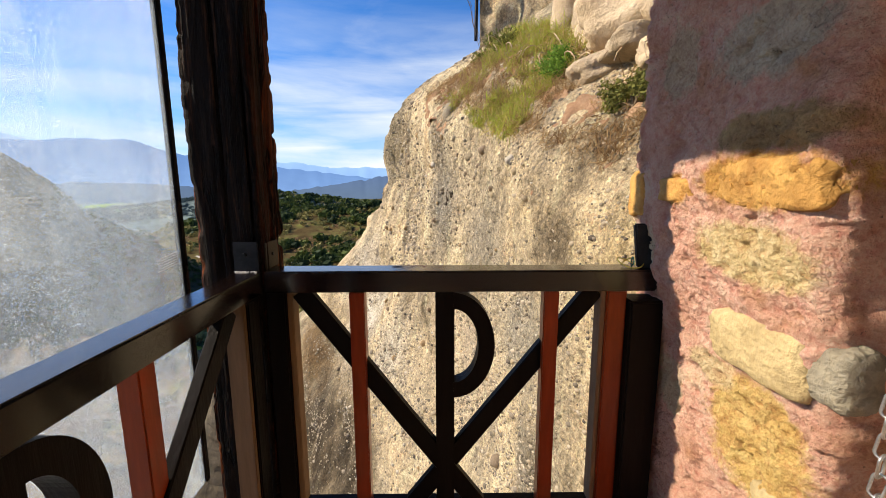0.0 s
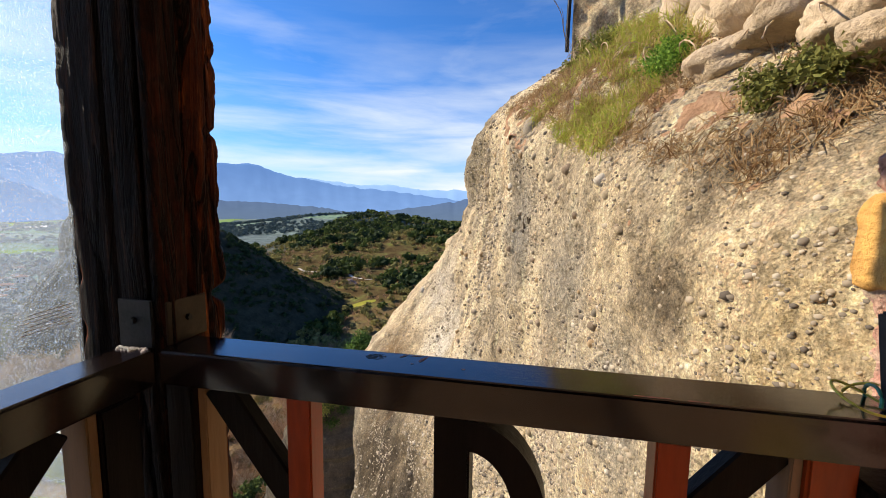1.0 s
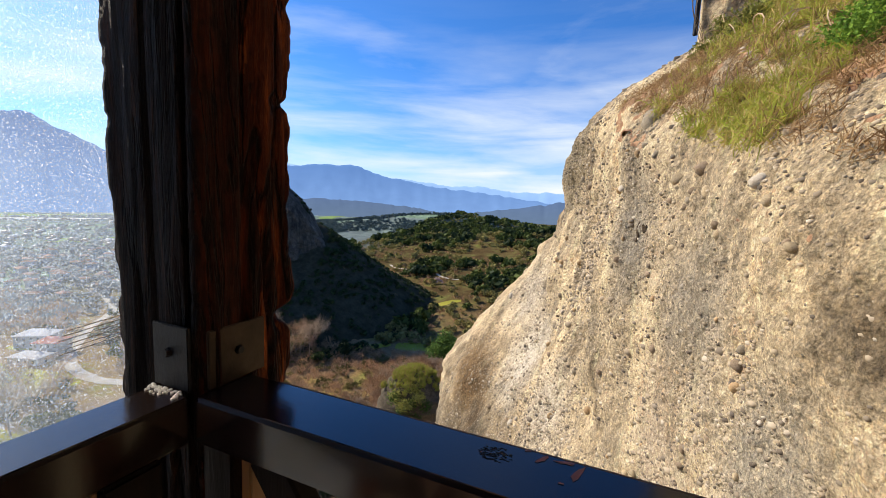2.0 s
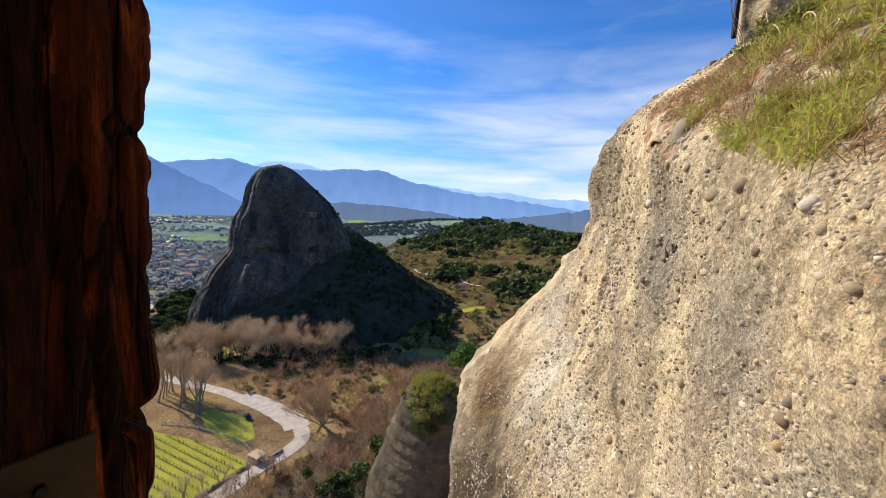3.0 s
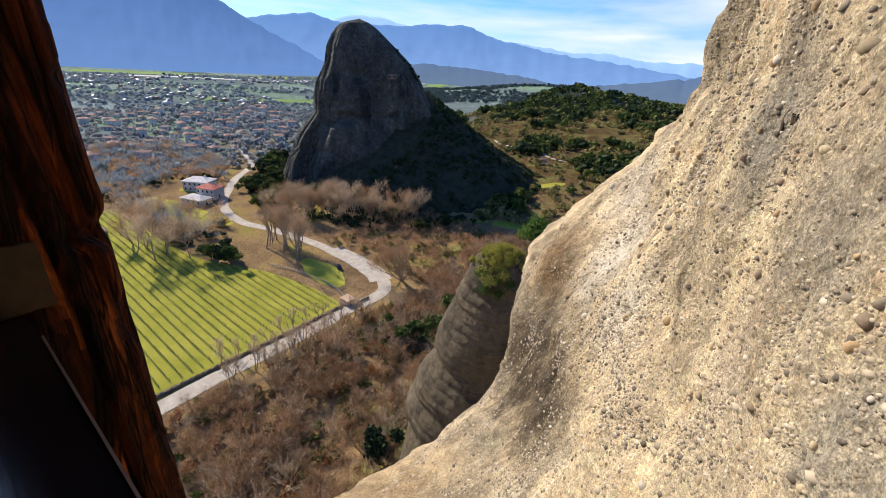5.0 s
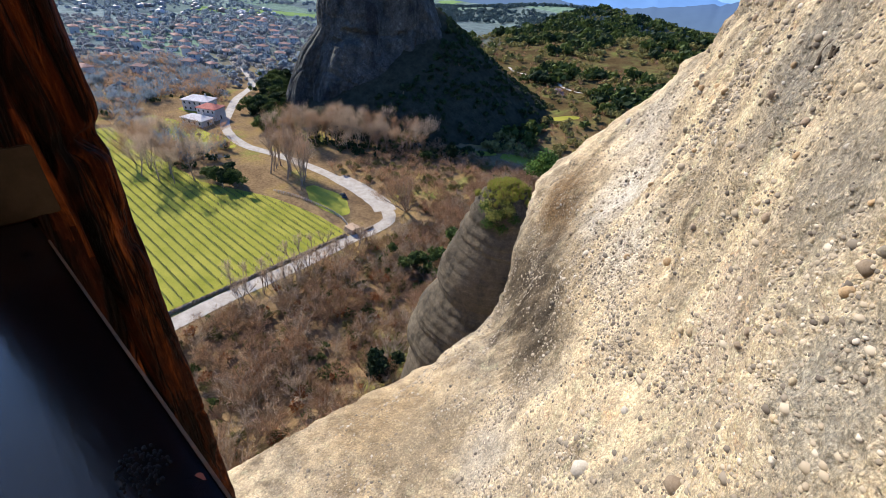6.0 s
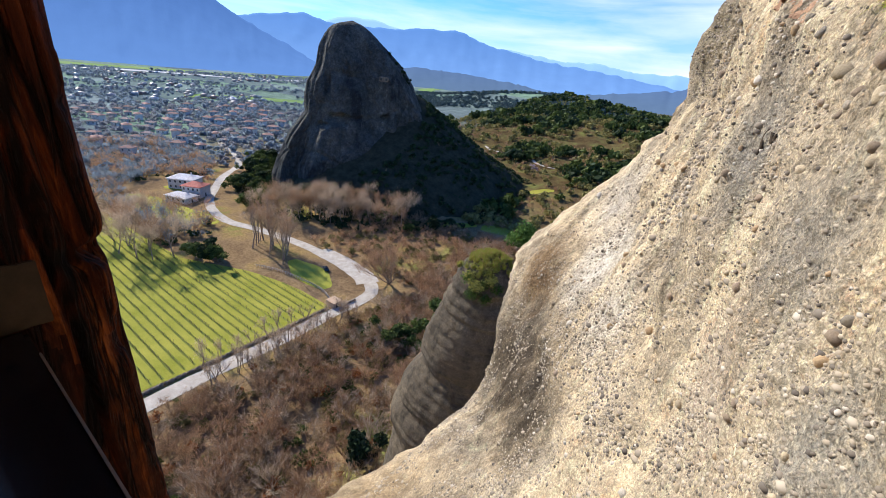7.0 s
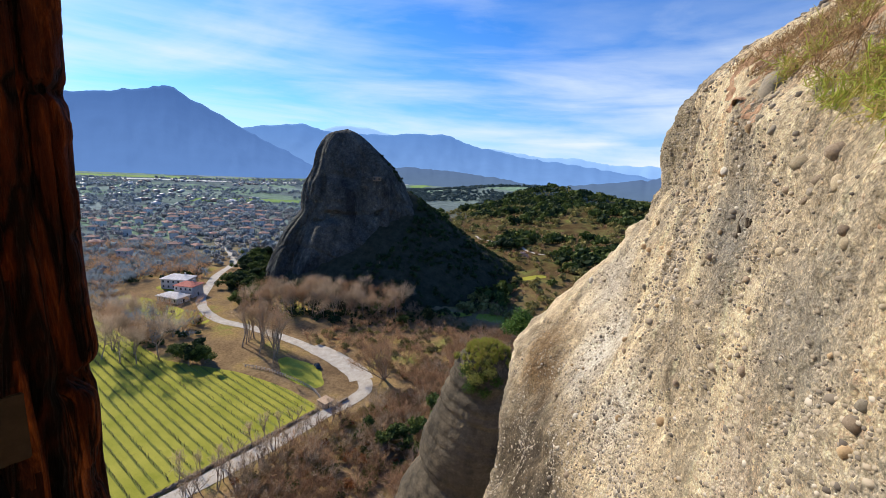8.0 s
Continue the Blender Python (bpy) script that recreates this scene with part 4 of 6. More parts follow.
pit = np.clip(fbm(Q * np.array([5, 5, 8.0]), 3, 99) - 0.45, 0, 1) * 0.07 + np.clip(fbm(Q * np.array([22, 22, 24.0]), 3, 101) - 0.30, 0, 1) * 0.045
free = np.clip((Q[..., 0] < 1.5) * 1.0, 0.2, 1)
Q[..., 0] += (lean - rough_in + pit) * free
Q[..., 1] += 0.8 * rough_in
mesh_np("plaster_face", Q.reshape(-1, 3), grid_faces(len(zz_), len(plan)), M_PIER, pier)
M_STONE_O = plain("ochre_stone", (0.30, 0.135, 0.03), (0.66, 0.38, 0.11), 9, 0.7, bumpy=1.0, dist=0.02, fine=38)
M_STONE_C = plain("cream_stone", (0.34, 0.25, 0.12), (0.60, 0.47, 0.25), 6, 0.7, bumpy=1.0, dist=0.02, fine=36)
M_STONE_G = plain("grey_stone", (0.16, 0.14, 0.11), (0.34, 0.30, 0.22), 7, 0.9, bumpy=1.0, dist=0.03, fine=35)


def rubble(bm, cx, cy, cz, sx, sy, sz, seed, sub=3, power=4.0, lumpy=0.22):
    """An irregular, rather blocky stone."""
    r = bmesh.ops.create_icosphere(bm, subdivisions=sub, radius=1.0)
    for v in r["verts"]:
        c = v.co.copy()
        k = (abs(c.x) ** power + abs(c.y) ** power + abs(c.z) ** power) ** (-1 / power)
        n = noise.fractal(c * 1.3 + Vector((seed * 3.1, seed, 0)), 0.8, 2.0, 4)
        c = c * k * (1 + lumpy * n)
        v.co = (cx + c.x * sx, cy + c.y * sy, cz + c.z * sz)
    return bm


for seed, (cx, cy, cz, sx, sy, sz, mat) in enumerate((
        (1.016, 1.34, 1.485, 0.05, 0.21, 0.075, M_STONE_O), (1.006, 1.76, 1.455, 0.048, 0.11, 0.05, M_STONE_O), (1.02, 2.07, 1.43, 0.06, 0.06, 0.10, M_STONE_O),
        (1.072, 1.36, 0.97, 0.06, 0.20, 0.095, M_STONE_C), (1.10, 1.13, 0.99, 0.06, 0.06, 0.085, M_STONE_G), (1.09, 2.09, 1.24, 0.05, 0.05, 0.12, M_STONE_O), (1.12, 1.25, 0.46, 0.06, 0.10, 0.08, M_STONE_C))):
    part("stone", rubble(bmesh.new(), cx + 0.036, cy, cz, sx, sy, sz, seed + 1, 4, 6.0, 0.13), mat, pier, smooth=True)

# chain in the doorway
M_CHAIN = plain("galvanised_chain", (0.42, 0.42, 0.42), (0.62, 0.62, 0.62), 30, 0.35, 0.9, bumpy=0.2, dist=0.001)
chain = thing("hanging_chain", "galvanised steel link chain hanging in the doorway", "chain")


def ring_link(length, width, wire):
    bm = bmesh.new()
    path = []
    for k in range(20):
        a = 2 * math.pi * k / 20
        path.append(Vector((width / 2 * math.cos(a), 0, width / 2 * math.sin(a) + math.copysign((length - width) / 2, math.sin(a)))))
    rows = []
    for k, p in enumerate(path):
        tang = (path[(k + 1) % 20] - path[k - 1]).normalized()
        side = Vector((0, 1, 0)); up_ = tang.cross(side)
        rows.append([bm.verts.new(p + wire * (math.cos(t) * side + math.sin(t) * up_)) for t in np.linspace(0, 2 * math.pi, 7)[:-1]])
    for k in range(20):
        r, q = rows[k], rows[(k + 1) % 20]
        for i in range(6):
            bm.faces.new((r[i], r[(i + 1) % 6], q[(i + 1) % 6], q[i]))
    return bm


first = part("link", ring_link(0.058, 0.026, 0.0034), M_CHAIN, chain, smooth=True)
for k in range(48):
    ob = first if k == 0 else new("link", first.data)
    ob.parent = chain
    z = 2.86 - k * 0.0475
    sway = 0.05 * (1 - z / 2.9)
    ob.matrix_local = pose(1.07 - 0.2 * sway, 0.985 - sway, z, 4, -6, 20 + 90 * (k % 2))

# bits at the rail's end
M_RUBBER = plain("black_rubber", (0.012, 0.012, 0.013), (0.03, 0.03, 0.032), 12, 0.6, bumpy=0.3, dist=0.004)
bm = box(0.985, 1.06, 1.955, 1.985, 1.10, 1.30, 0.006)
for v in bm.verts:
    if v.co.z > 1.2:
        v.co.x += (v.co.x - 1.02) * 0.35 - 0.01
    v.co.y += 0.03 * (v.co.z - 1.1)
tagged(part("rubber_wedge", bm, M_RUBBER), "black rubber wedge stood on the end of the handrail", "wedge")


def wire_mesh(points, radius, closed=False):
    bm = bmesh.new()
    pts = [Vector(p) for p in points]
    rows = []
    for k, p in enumerate(pts):
        tang = (pts[min(k + 1, len(pts) - 1)] - pts[max(k - 1, 0)]).normalized()
        a_ = tang.orthogonal().normalized(); b_ = tang.cross(a_)
        rows.append([bm.verts.new(p + radius * (math.cos(t) * a_ + math.sin(t) * b_)) for t in np.linspace(0, 2 * math.pi, 6)[:-1]])
    for r, q in zip(rows, rows[1:]):
        for i in range(5):
            bm.faces.new((r[i], r[(i + 1) % 5], q[(i + 1) % 5], q[i]))
    return bm


M_GREEN_WIRE = plain("green_cord", (0.02, 0.12, 0.08), (0.04, 0.20, 0.13), 30, 0.5)
M_YELLOW_WIRE = plain("yellow_cord", (0.5, 0.42, 0.05), (0.65, 0.55, 0.1), 30, 0.5)
t_ = np.linspace(0, 1, 60)
cord = thing("tied_cord", "green and yellow cord looped round the end of the handrail", "cord")
part("green_strand", wire_mesh([(0.955 + 0.10 * math.sin(5 * a) * a + 0.05 * a, 1.985 - 0.075 * math.cos(11 * a) * (0.6 + 0.4 * a), 1.118 - 0.16 * a ** 2.2 + 0.03 * math.sin(12 * a)) for a in t_], 0.0035), M_GREEN_WIRE, cord, smooth=True)
part("yellow_strand", wire_mesh([(0.945 + 0.05 * math.cos(9 * a) + 0.03 * a, 1.98 + 0.05 * math.sin(9 * a), 1.106 + 0.03 * math.sin(6 * a) ** 2) for a in t_], 0.003), M_YELLOW_WIRE, cord, smooth=True)
# ---- pebbles of the cliff ----
def pebble_mesh(name, seed, sub=2):
    bm = rubble(bmesh.new(), 0, 0, 0, 1, 0.9, 0.84, seed, sub, 2.2)
    me = bpy.data.meshes.new(name)
    bm.to_mesh(me); bm.free()
    me.shade_smooth()
    return me


M_PEB = [plain("pebble_" + n, lo, hi, 6, 0.9, bumpy=0.4, dist=0.02, spread=0.3, spec=0.15) for n, lo, hi in (
    ("tan", (0.30, 0.24, 0.15), (0.46, 0.37, 0.24)), ("grey", (0.24, 0.205, 0.15), (0.36, 0.305, 0.225)),
    ("brown", (0.22, 0.165, 0.11), (0.34, 0.26, 0.18)), ("white", (0.38, 0.34, 0.27), (0.52, 0.46, 0.37)), ("orange", (0.34, 0.23, 0.12), (0.46, 0.33, 0.19)))]
peb_data = []
for k in range(10):
    me = pebble_mesh("pebble", k + 3)
    me.materials.append(M_PEB[k % 5])
    peb_data.append(me)


def pebble(x, y, z, size, look_i, rng, squash=1.0, parent=None):
    ob = new("pebble", peb_data[look_i])
    ob.parent = parent or cliff_rock
    ob.location = (x, y, z)
    ob.rotation_euler = (rng.uniform(-1.2, 1.2), rng.uniform(-1.2, 1.2), rng.uniform(0, 6))
    ob.scale = (size, size, size * squash)
    return ob


def on_cliff(y, z, proud=0.0):
    """The place on the face at that distance and height."""
    u = np.linspace(0, 1, 400)
    zf = np.full(400, float(z))
    i = int(np.argmin(np.abs(cliff_point(u, zf)[1] - y)))
    a, n = cliff_normal(u[i:i + 1], zf[:1])
    return tuple(a[0] + n[0] * proud)


rng = random.Random(11)
# the large ones, each with a place of its own
for x, y, z, r, k in ((0.53, 6.85, 1.86, 0.115, 0), (0.71, 6.37, 1.94, 0.11, 2), (-0.31, 8.94, -2.1, 0.10, 4), (-3.9, 17.0, -2.0, 0.16, 8), (0.47, 6.76, -0.13, 0.07, 2),
                      (0.36, 7.97, 2.73, 0.22, 1), (0.95, 5.07, 0.36, 0.075, 7), (0.96, 5.03, 0.20, 0.065, 9), (0.78, 5.39, -0.15, 0.05, 3), (0.75, 5.95, 0.06, 0.05, 1),
                      (0.67, 6.5, 1.72, 0.07, 2), (0.69, 6.55, 1.62, 0.06, 6), (0.74, 6.15, 1.70, 0.08, 0), (0.77, 5.48, -0.49, 0.05, 6), (-1.46, 12.43, -1.65, 0.12, 6), (-2.43, 11.5, -4.1, 0.13, 8),
                      (-0.84, 12.27, 1.64, 0.10, 1), (0.77, 5.6, 1.32, 0.06, 5), (-0.04, 6.04, -4.1, 0.20, 3), (0.93, 4.64, -0.58, 0.045, 0), (0.83, 5.15, -2.24, 0.14, 2),
                      (0.65, 6.14, -2.27, 0.06, 5), (0.15, 6.65, -3.28, 0.09, 3), (0.55, 6.65, 1.09, 0.06, 0), (-0.75, 11.0, -0.29, 0.10, 1), (0.81, 5.26, -0.35, 0.045, 2), (0.97, 5.02, 0.50, 0.06, 1),
                      (0.62, 6.6, 1.55, 0.05, 7), (0.58, 7.0, 1.62, 0.05, 2), (0.42, 7.3, 2.2, 0.07, 6), (0.5, 7.6, 2.35, 0.06, 1), (0.97, 5.2, 1.75, 0.09, 3), (1.0, 5.0, 1.6, 0.07, 0), (1.05, 4.6, 1.3, 0.06, 5)):
    pebble(*on_cliff(y, z, r * 0.15), r * 0.85, k, rng, 0.9)
# the rest of those one can pick out
nr = np.random.default_rng(4)
pu, pz_ = nr.uniform(0.05, 0.8, 900), nr.uniform(-5.0, 3.4, 900)
pa, pn = cliff_normal(pu, pz_)
count = 0
for q, n_, zv in zip(pa, pn, pz_):
    d = math.hypot(q[0] - 0.2, q[1] - 2.0)
    if zv > ledge_z(q[1]) + 0.1 or count >= 250:
        continue
    r = float(nr.choice([0.014, 0.018, 0.022, 0.028, 0.036, 0.048])) * min(1.6, 0.55 + d / 9)
    pebble(*(q - n_ * r * 0.15), r, int(nr.integers(0, 10)), rng, 0.85)
    count += 1


def scatter(base_v, base_f, places, sizes, turns):
    """Many copies of one small shape as a single array pair."""
    n, m = len(places), len(base_v)
    c, s = np.cos(turns), np.sin(turns)
    v = base_v[None] * (sizes[:, None, None] if sizes.ndim == 1 else sizes[:, None, :])
    x = v[..., 0] * c[:, None] - v[..., 1] * s[:, None]
    y = v[..., 0] * s[:, None] + v[..., 1] * c[:, None]
    v = np.stack([x, y, v[..., 2]], -1) + places[:, None, :]
    f = base_f[None] + (np.arange(n) * m)[:, None, None]
    return v.reshape(-1, 3), f.reshape(-1, base_f.shape[1])


def bm_arrays(bm):
    bmesh.ops.triangulate(bm, faces=bm.faces[:])
    v = np.array([tuple(q.co) for q in bm.verts])
    bm.verts.index_update()
    f = np.array([[q.index for q in face.verts] for face in bm.faces])
    bm.free()
    return v, f


M_GRIT, nt, b = nodes_of("grit")
geo = nt.nodes.new("ShaderNodeNewGeometry")
col = ramp(nt, geo.outputs["Random Per Island"], [(0.0, (0.12, 0.10, 0.08)), (0.3, (0.24, 0.20, 0.15)), (0.6, (0.36, 0.295, 0.205)), (0.9, (0.44, 0.37, 0.27)), (1.0, (0.54, 0.475, 0.38))])
link(nt, col, b.inputs["Base Color"]); b.inputs["Roughness"].default_value = 0.95; b.inputs["Specular IOR Level"].default_value = 0.1
gb_v, gb_f = bm_arrays(rubble(bmesh.new(), 0, 0, 0, 1, 0.8, 0.7, 2, 1, 2.3))
N = 105000
gu, gz = nr.uniform(0.02, 1.0, N) ** 1.45, nr.uniform(-11.0, 4.6, N)
keep = (nr.random(N) < np.clip(0.35 + 0.8 * vnoise(np.stack([gu * 14, gz * 0.9, 0 * gz], -1), 7), 0.12, 1))
gu, gz = gu[keep], gz[keep]
ga, gn = cliff_normal(gu, gz)
dist_ = np.linalg.norm(ga - np.array([0.2, 2.0, 1.5]), axis=1)
gs = nr.gamma(2.0, 0.0055, len(ga)) * np.clip(0.5 + dist_ / 7, 0.6, 1.7) + 0.006
gv, gf = scatter(gb_v, gb_f, ga + gn * (gs * 0.2)[:, None], gs, nr.uniform(0, 6.3, len(ga)))
tagged(mesh_np("loose_grit", gv, gf, M_GRIT), "small pebbles bedded in the cliff face", "pebbles", kind="stuff")

# crevices in the face: dark strips laid on, shade put into their colour
M_CREVICE = plain("crevice_shade", (0.05, 0.038, 0.026), (0.10, 0.078, 0.055), 12, 1.0, spec=0.02)
for pts_ in ([(7.64, 1.33), (7.66, 1.27), (7.62, 1.20), (7.60, 1.13), (7.66, 1.07)], [(7.48, 1.31), (7.5, 1.26), (7.47, 1.21)], [(7.36, 1.3), (7.38, 1.26), (7.36, 1.23)], [(10.7, 0.62), (10.75, 0.45), (10.8, 0.36), (10.95, 0.18)], [(12.2, -1.2), (12.3, -1.32), (12.5, -1.38)]):
    part("crevice", wire_mesh([on_cliff(y, z, -0.004) for y, z in pts_], 0.022), M_CREVICE, cliff_rock, "dark strip with a crevice's shade put into its colour", smooth=True)

# ---- boulders and upper rock over the ledge ----
M_BOULDER = plain("boulder_stone", (0.34, 0.255, 0.16), (0.56, 0.44, 0.30), 2.5, 0.95, bumpy=0.8, dist=0.05, spread=0.2, spec=0.1, fine=22)
for k, (x, y, z, sx, sy, sz, tilt_) in enumerate(((2.15, 6.75, 3.95, 0.34, 0.36, 0.42, 10), (2.35, 6.2, 3.85, 0.34, 0.34, 0.55, 20), (2.12, 5.9, 3.35, 0.20, 0.2, 0.2, 0), (2.35, 4.75, 3.25, 0.42, 0.75, 0.30, -5),
                                                  (2.45, 4.0, 3.05, 0.40, 0.5, 0.26, 8), (2.0, 4.95, 2.72, 0.32, 0.42, 0.17, -14), (2.12, 4.45, 2.78, 0.34, 0.36, 0.12, 6), (2.2, 4.0, 2.62, 0.25, 0.3, 0.15, 0), (2.4, 5.4, 3.55, 0.3, 0.35, 0.3, 0),
                                                  (2.0, 3.6, 2.35, 0.16, 0.2, 0.1, 12), (1.62, 4.6, 2.2, 0.09, 0.09, 0.08, 0), (2.6, 5.6, 4.1, 0.45, 0.5, 0.4, 0))):
    bo = part("boulder", rubble(bmesh.new(), 0, 0, 0, sx, sy, sz, k + 20, 4, 4.5, 0.17), M_BOULDER, smooth=True)
    bo.matrix_world = pose(x, y, z, tilt_, 4, 15 * k)
    tagged(bo, "tan weathered boulder lodged on the cliff ledge", "boulder", "ledge boulders")
upper = thing("upper_cliff", "pale upper cliff wall rising above the grassy ledge", "rock", kind="structure")
lx, lz = np.meshgrid(np.linspace(0, 1, 90), np.linspace(3.2, 15, 110))
ux = 1.12 + 6.5 * lx ** 1.1
uy = 11.2 - 5.2 * lx ** 1.6
Pp = np.stack([ux, uy, lz], -1)
w_ = 0.22 * fbm(Pp * 0.7, 4, 131) + 0.10 * fbm(Pp * 2.5, 3, 135)
Pp[..., 1] += w_ + 0.02 * (lz - 4); Pp[..., 0] += 0.4 * w_ * (lx > 0.02)
side_ = Pp[:, :1].copy(); side_[..., 1] += 6; side_[..., 0] += 0.6
Pp = np.concatenate([side_, Pp], 1)
mesh_np("rock_face", Pp.reshape(-1, 3), grid_faces(110, 91), M_ROCK, upper)
part("drainpipe", wire_mesh([(1.02 + 0.02 * math.sin(z), 11.0, z) for z in np.linspace(4.9, 14, 30)], 0.045), M_STEEL_DARK, upper, "dark downpipe", smooth=True)

# red earth washed over the ledge
eu, ez = np.meshgrid(np.linspace(0.10, 0.62, 170), np.linspace(1.2, 4.6, 150))
ea, en = cliff_normal(eu, ez)
rise = ez - ledge_z(ea[..., 1])
mask = 0.85 - np.abs(rise - 0.15 + 0.45 * (ea[..., 1] < 5.4)) + 0.30 * fbm(ea * 2.2, 4, 151) - 0.35 * np.clip(ea[..., 1] - 6.8, 0, 9) - 3.0 * (rise < np.where(ea[..., 1] < 5.4, -0.75, -0.35))
ea = ea + en * (-0.02 + 0.13 * np.clip(mask + 0.1, 0, 0.6) + 0.05 * fbm(ea * 8, 4, 155))[..., None]
ef = grid_faces(150, 170)[:, ::-1]
ef = ef[(mask.reshape(-1)[ef] > -0.1).all(1)]
M_EARTH = plain("red_earth", (0.22, 0.12, 0.07), (0.42, 0.27, 0.165), 5, 1.0, bumpy=0.9, dist=0.03, fine=45, spec=0.05)
tagged(mesh_np("ledge_earth", ea.reshape(-1, 3), ef, M_EARTH), "loose red-brown earth on the cliff ledge", "earth", kind="structure")

# ---- plants on the ledge ----
def leaf_mat(name, lo, hi, translucent=0.35, mid=None):
    m, nt, b = nodes_of(name)
    g = nt.nodes.new("ShaderNodeNewGeometry")
    col = ramp(nt, g.outputs["Random Per Island"], [(0.0, lo), (0.4, mid), (1.0, hi)] if mid else [(0.0, lo), (1.0, hi)])
    info = nt.nodes.new("ShaderNodeObjectInfo")
    vary = nt.nodes.new("ShaderNodeMapRange"); vary.inputs[3].default_value, vary.inputs[4].default_value = 0.72, 1.25
    link(nt, info.outputs["Random"], vary.inputs[0])
    col = mix(nt, 1.0, col, vary.outputs[0], "MULTIPLY")
    link(nt, col, b.inputs["Base Color"])
    b.inputs["Roughness"].default_value = 0.75; b.inputs["Specular IOR Level"].default_value = 0.15
    tr = nt.nodes.new("ShaderNodeBsdfTranslucent"); link(nt, col, tr.inputs[0])
    ms = nt.nodes.new("ShaderNodeMixShader"); ms.inputs[0].default_value = translucent
    link(nt, b.outputs[0], ms.inputs[1]); link(nt, tr.outputs[0], ms.inputs[2])
    link(nt, ms.outputs[0], nt.nodes["Material Output"].inputs["Surface"])
    return m


M_GRASS_G = leaf_mat("green_grass", (0.46, 0.33, 0.14), (0.34, 0.42, 0.06), 0.4, (0.34, 0.31, 0.07))
M_GRASS_D = leaf_mat("dry_grass", (0.20, 0.11, 0.05), (0.46, 0.32, 0.16))
M_LEAF = leaf_mat("leaf_green", (0.035, 0.07, 0.015), (0.12, 0.20, 0.04))
M_LEAF_Y = leaf_mat("leaf_yellow_green", (0.12, 0.13, 0.03), (0.38, 0.37, 0.10))


def blades(centres, normals, per, length, width, seed, droop=0.5, spread=0.9):
    """Grass: bent three-sided blades springing from each place."""
    r = np.random.default_rng(seed)
    n = len(centres) * per
    c = np.repeat(centres, per, 0) + r.normal(0, 0.05, (n, 3)) * np.array([1, 1, 0.5])
    d = np.repeat(normals, per, 0) * 0.5 + np.array([0, 0, 0.9]) + r.normal(0, spread * 0.5, (n, 3))
    d /= np.linalg.norm(d, axis=1, keepdims=True)
    ln = length * r.uniform(0.4, 1.2, n)[:, None]
    side = np.cross(d, r.normal(0, 1, (n, 3))); side /= np.linalg.norm(side, axis=1, keepdims=True)
    w = width * r.uniform(0.6, 1.3, n)[:, None]
    midp = c + d * ln * 0.55
    tip = c + d * ln + np.array([0, 0, -1]) * ln * droop * r.uniform(0.1, 0.7, n)[:, None]
    v = np.stack([c - side * w, c + side * w, midp + side * w * 0.7, midp - side * w * 0.7, tip], 1)
    f = np.array([[0, 1, 2], [0, 2, 3], [3, 2, 4]])
    return v.reshape(-1, 3), (f[None] + (np.arange(n) * 5)[:, None, None]).reshape(-1, 3)


def leaves(centres, radius, per, size, seed, shell=0.55, squash=0.8):
    """Clouds of folded leaves round each centre."""
    r = np.random.default_rng(seed)
    n = len(centres) * per
    d = r.normal(0, 1, (n, 3)); d /= np.linalg.norm(d, axis=1, keepdims=True)
    rad_ = np.repeat(radius, per) * (shell + (1 - shell) * r.random(n)) * (1 + 0.3 * vnoise(d * 2.1 + np.repeat(centres, per, 0), seed))
    c = np.repeat(centres, per, 0) + d * rad_[:, None] * np.array([1, 1, squash])
    a = r.normal(0, 1, (n, 3)); a /= np.linalg.norm(a, axis=1, keepdims=True)
    s2 = np.cross(a, d + r.normal(0, 0.6, (n, 3))); s2 /= np.linalg.norm(s2, axis=1, keepdims=True)
    sz_ = (size * r.uniform(0.6, 1.3, n))[:, None]
    v = np.stack([c - a * sz_, c + s2 * sz_ * 0.5, c + a * sz_, c - s2 * sz_ * 0.5], 1)
    f = np.array([[0, 1, 2], [0, 2, 3]])
    return v.reshape(-1, 3), (f[None] + (np.arange(n) * 4)[:, None, None]).reshape(-1, 3)


su, szz = nr.uniform(0.05, 0.95, 9000), nr.uniform(1.6, 6.2, 9000)
sa, sn = cliff_normal(su, szz)
above = szz - ledge_z(sa[:, 1])
patchy = vnoise(sa * 1.3, 55)
green = (above > 0.0) & (above < 1.5) & (sa[:, 1] > 5.3) & (sa[:, 1] < 9.6) & (patchy + 0.5 * vnoise(sa * 5, 56) > 0.12)
dry = (above > np.where(sa[:, 1] > 6.5, 0.18, 0.12)) & (above < 1.2) & (sa[:, 1] > 3.4) & (sa[:, 1] < 9.4) & (patchy < 0.55)
v_, f_ = blades(sa[green][:420], sn[green][:420], 34, 0.27, 0.0045, 1, 0.9, 1.25)
tagged(mesh_np("ledge_grass", v_, f_, M_GRASS_G, smooth=False), "tufts of fresh green grass on the cliff ledge", "grass", kind="stuff")
v_, f_ = blades(sa[dry][:1300], sn[dry][:1300], 22, 0.19, 0.0035, 2, 1.0, 1.4)
tagged(mesh_np("dry_ledge_grass", v_, f_, M_GRASS_D, smooth=False), "dry red-brown grass and dead stems on the cliff ledge", "grass", kind="stuff")


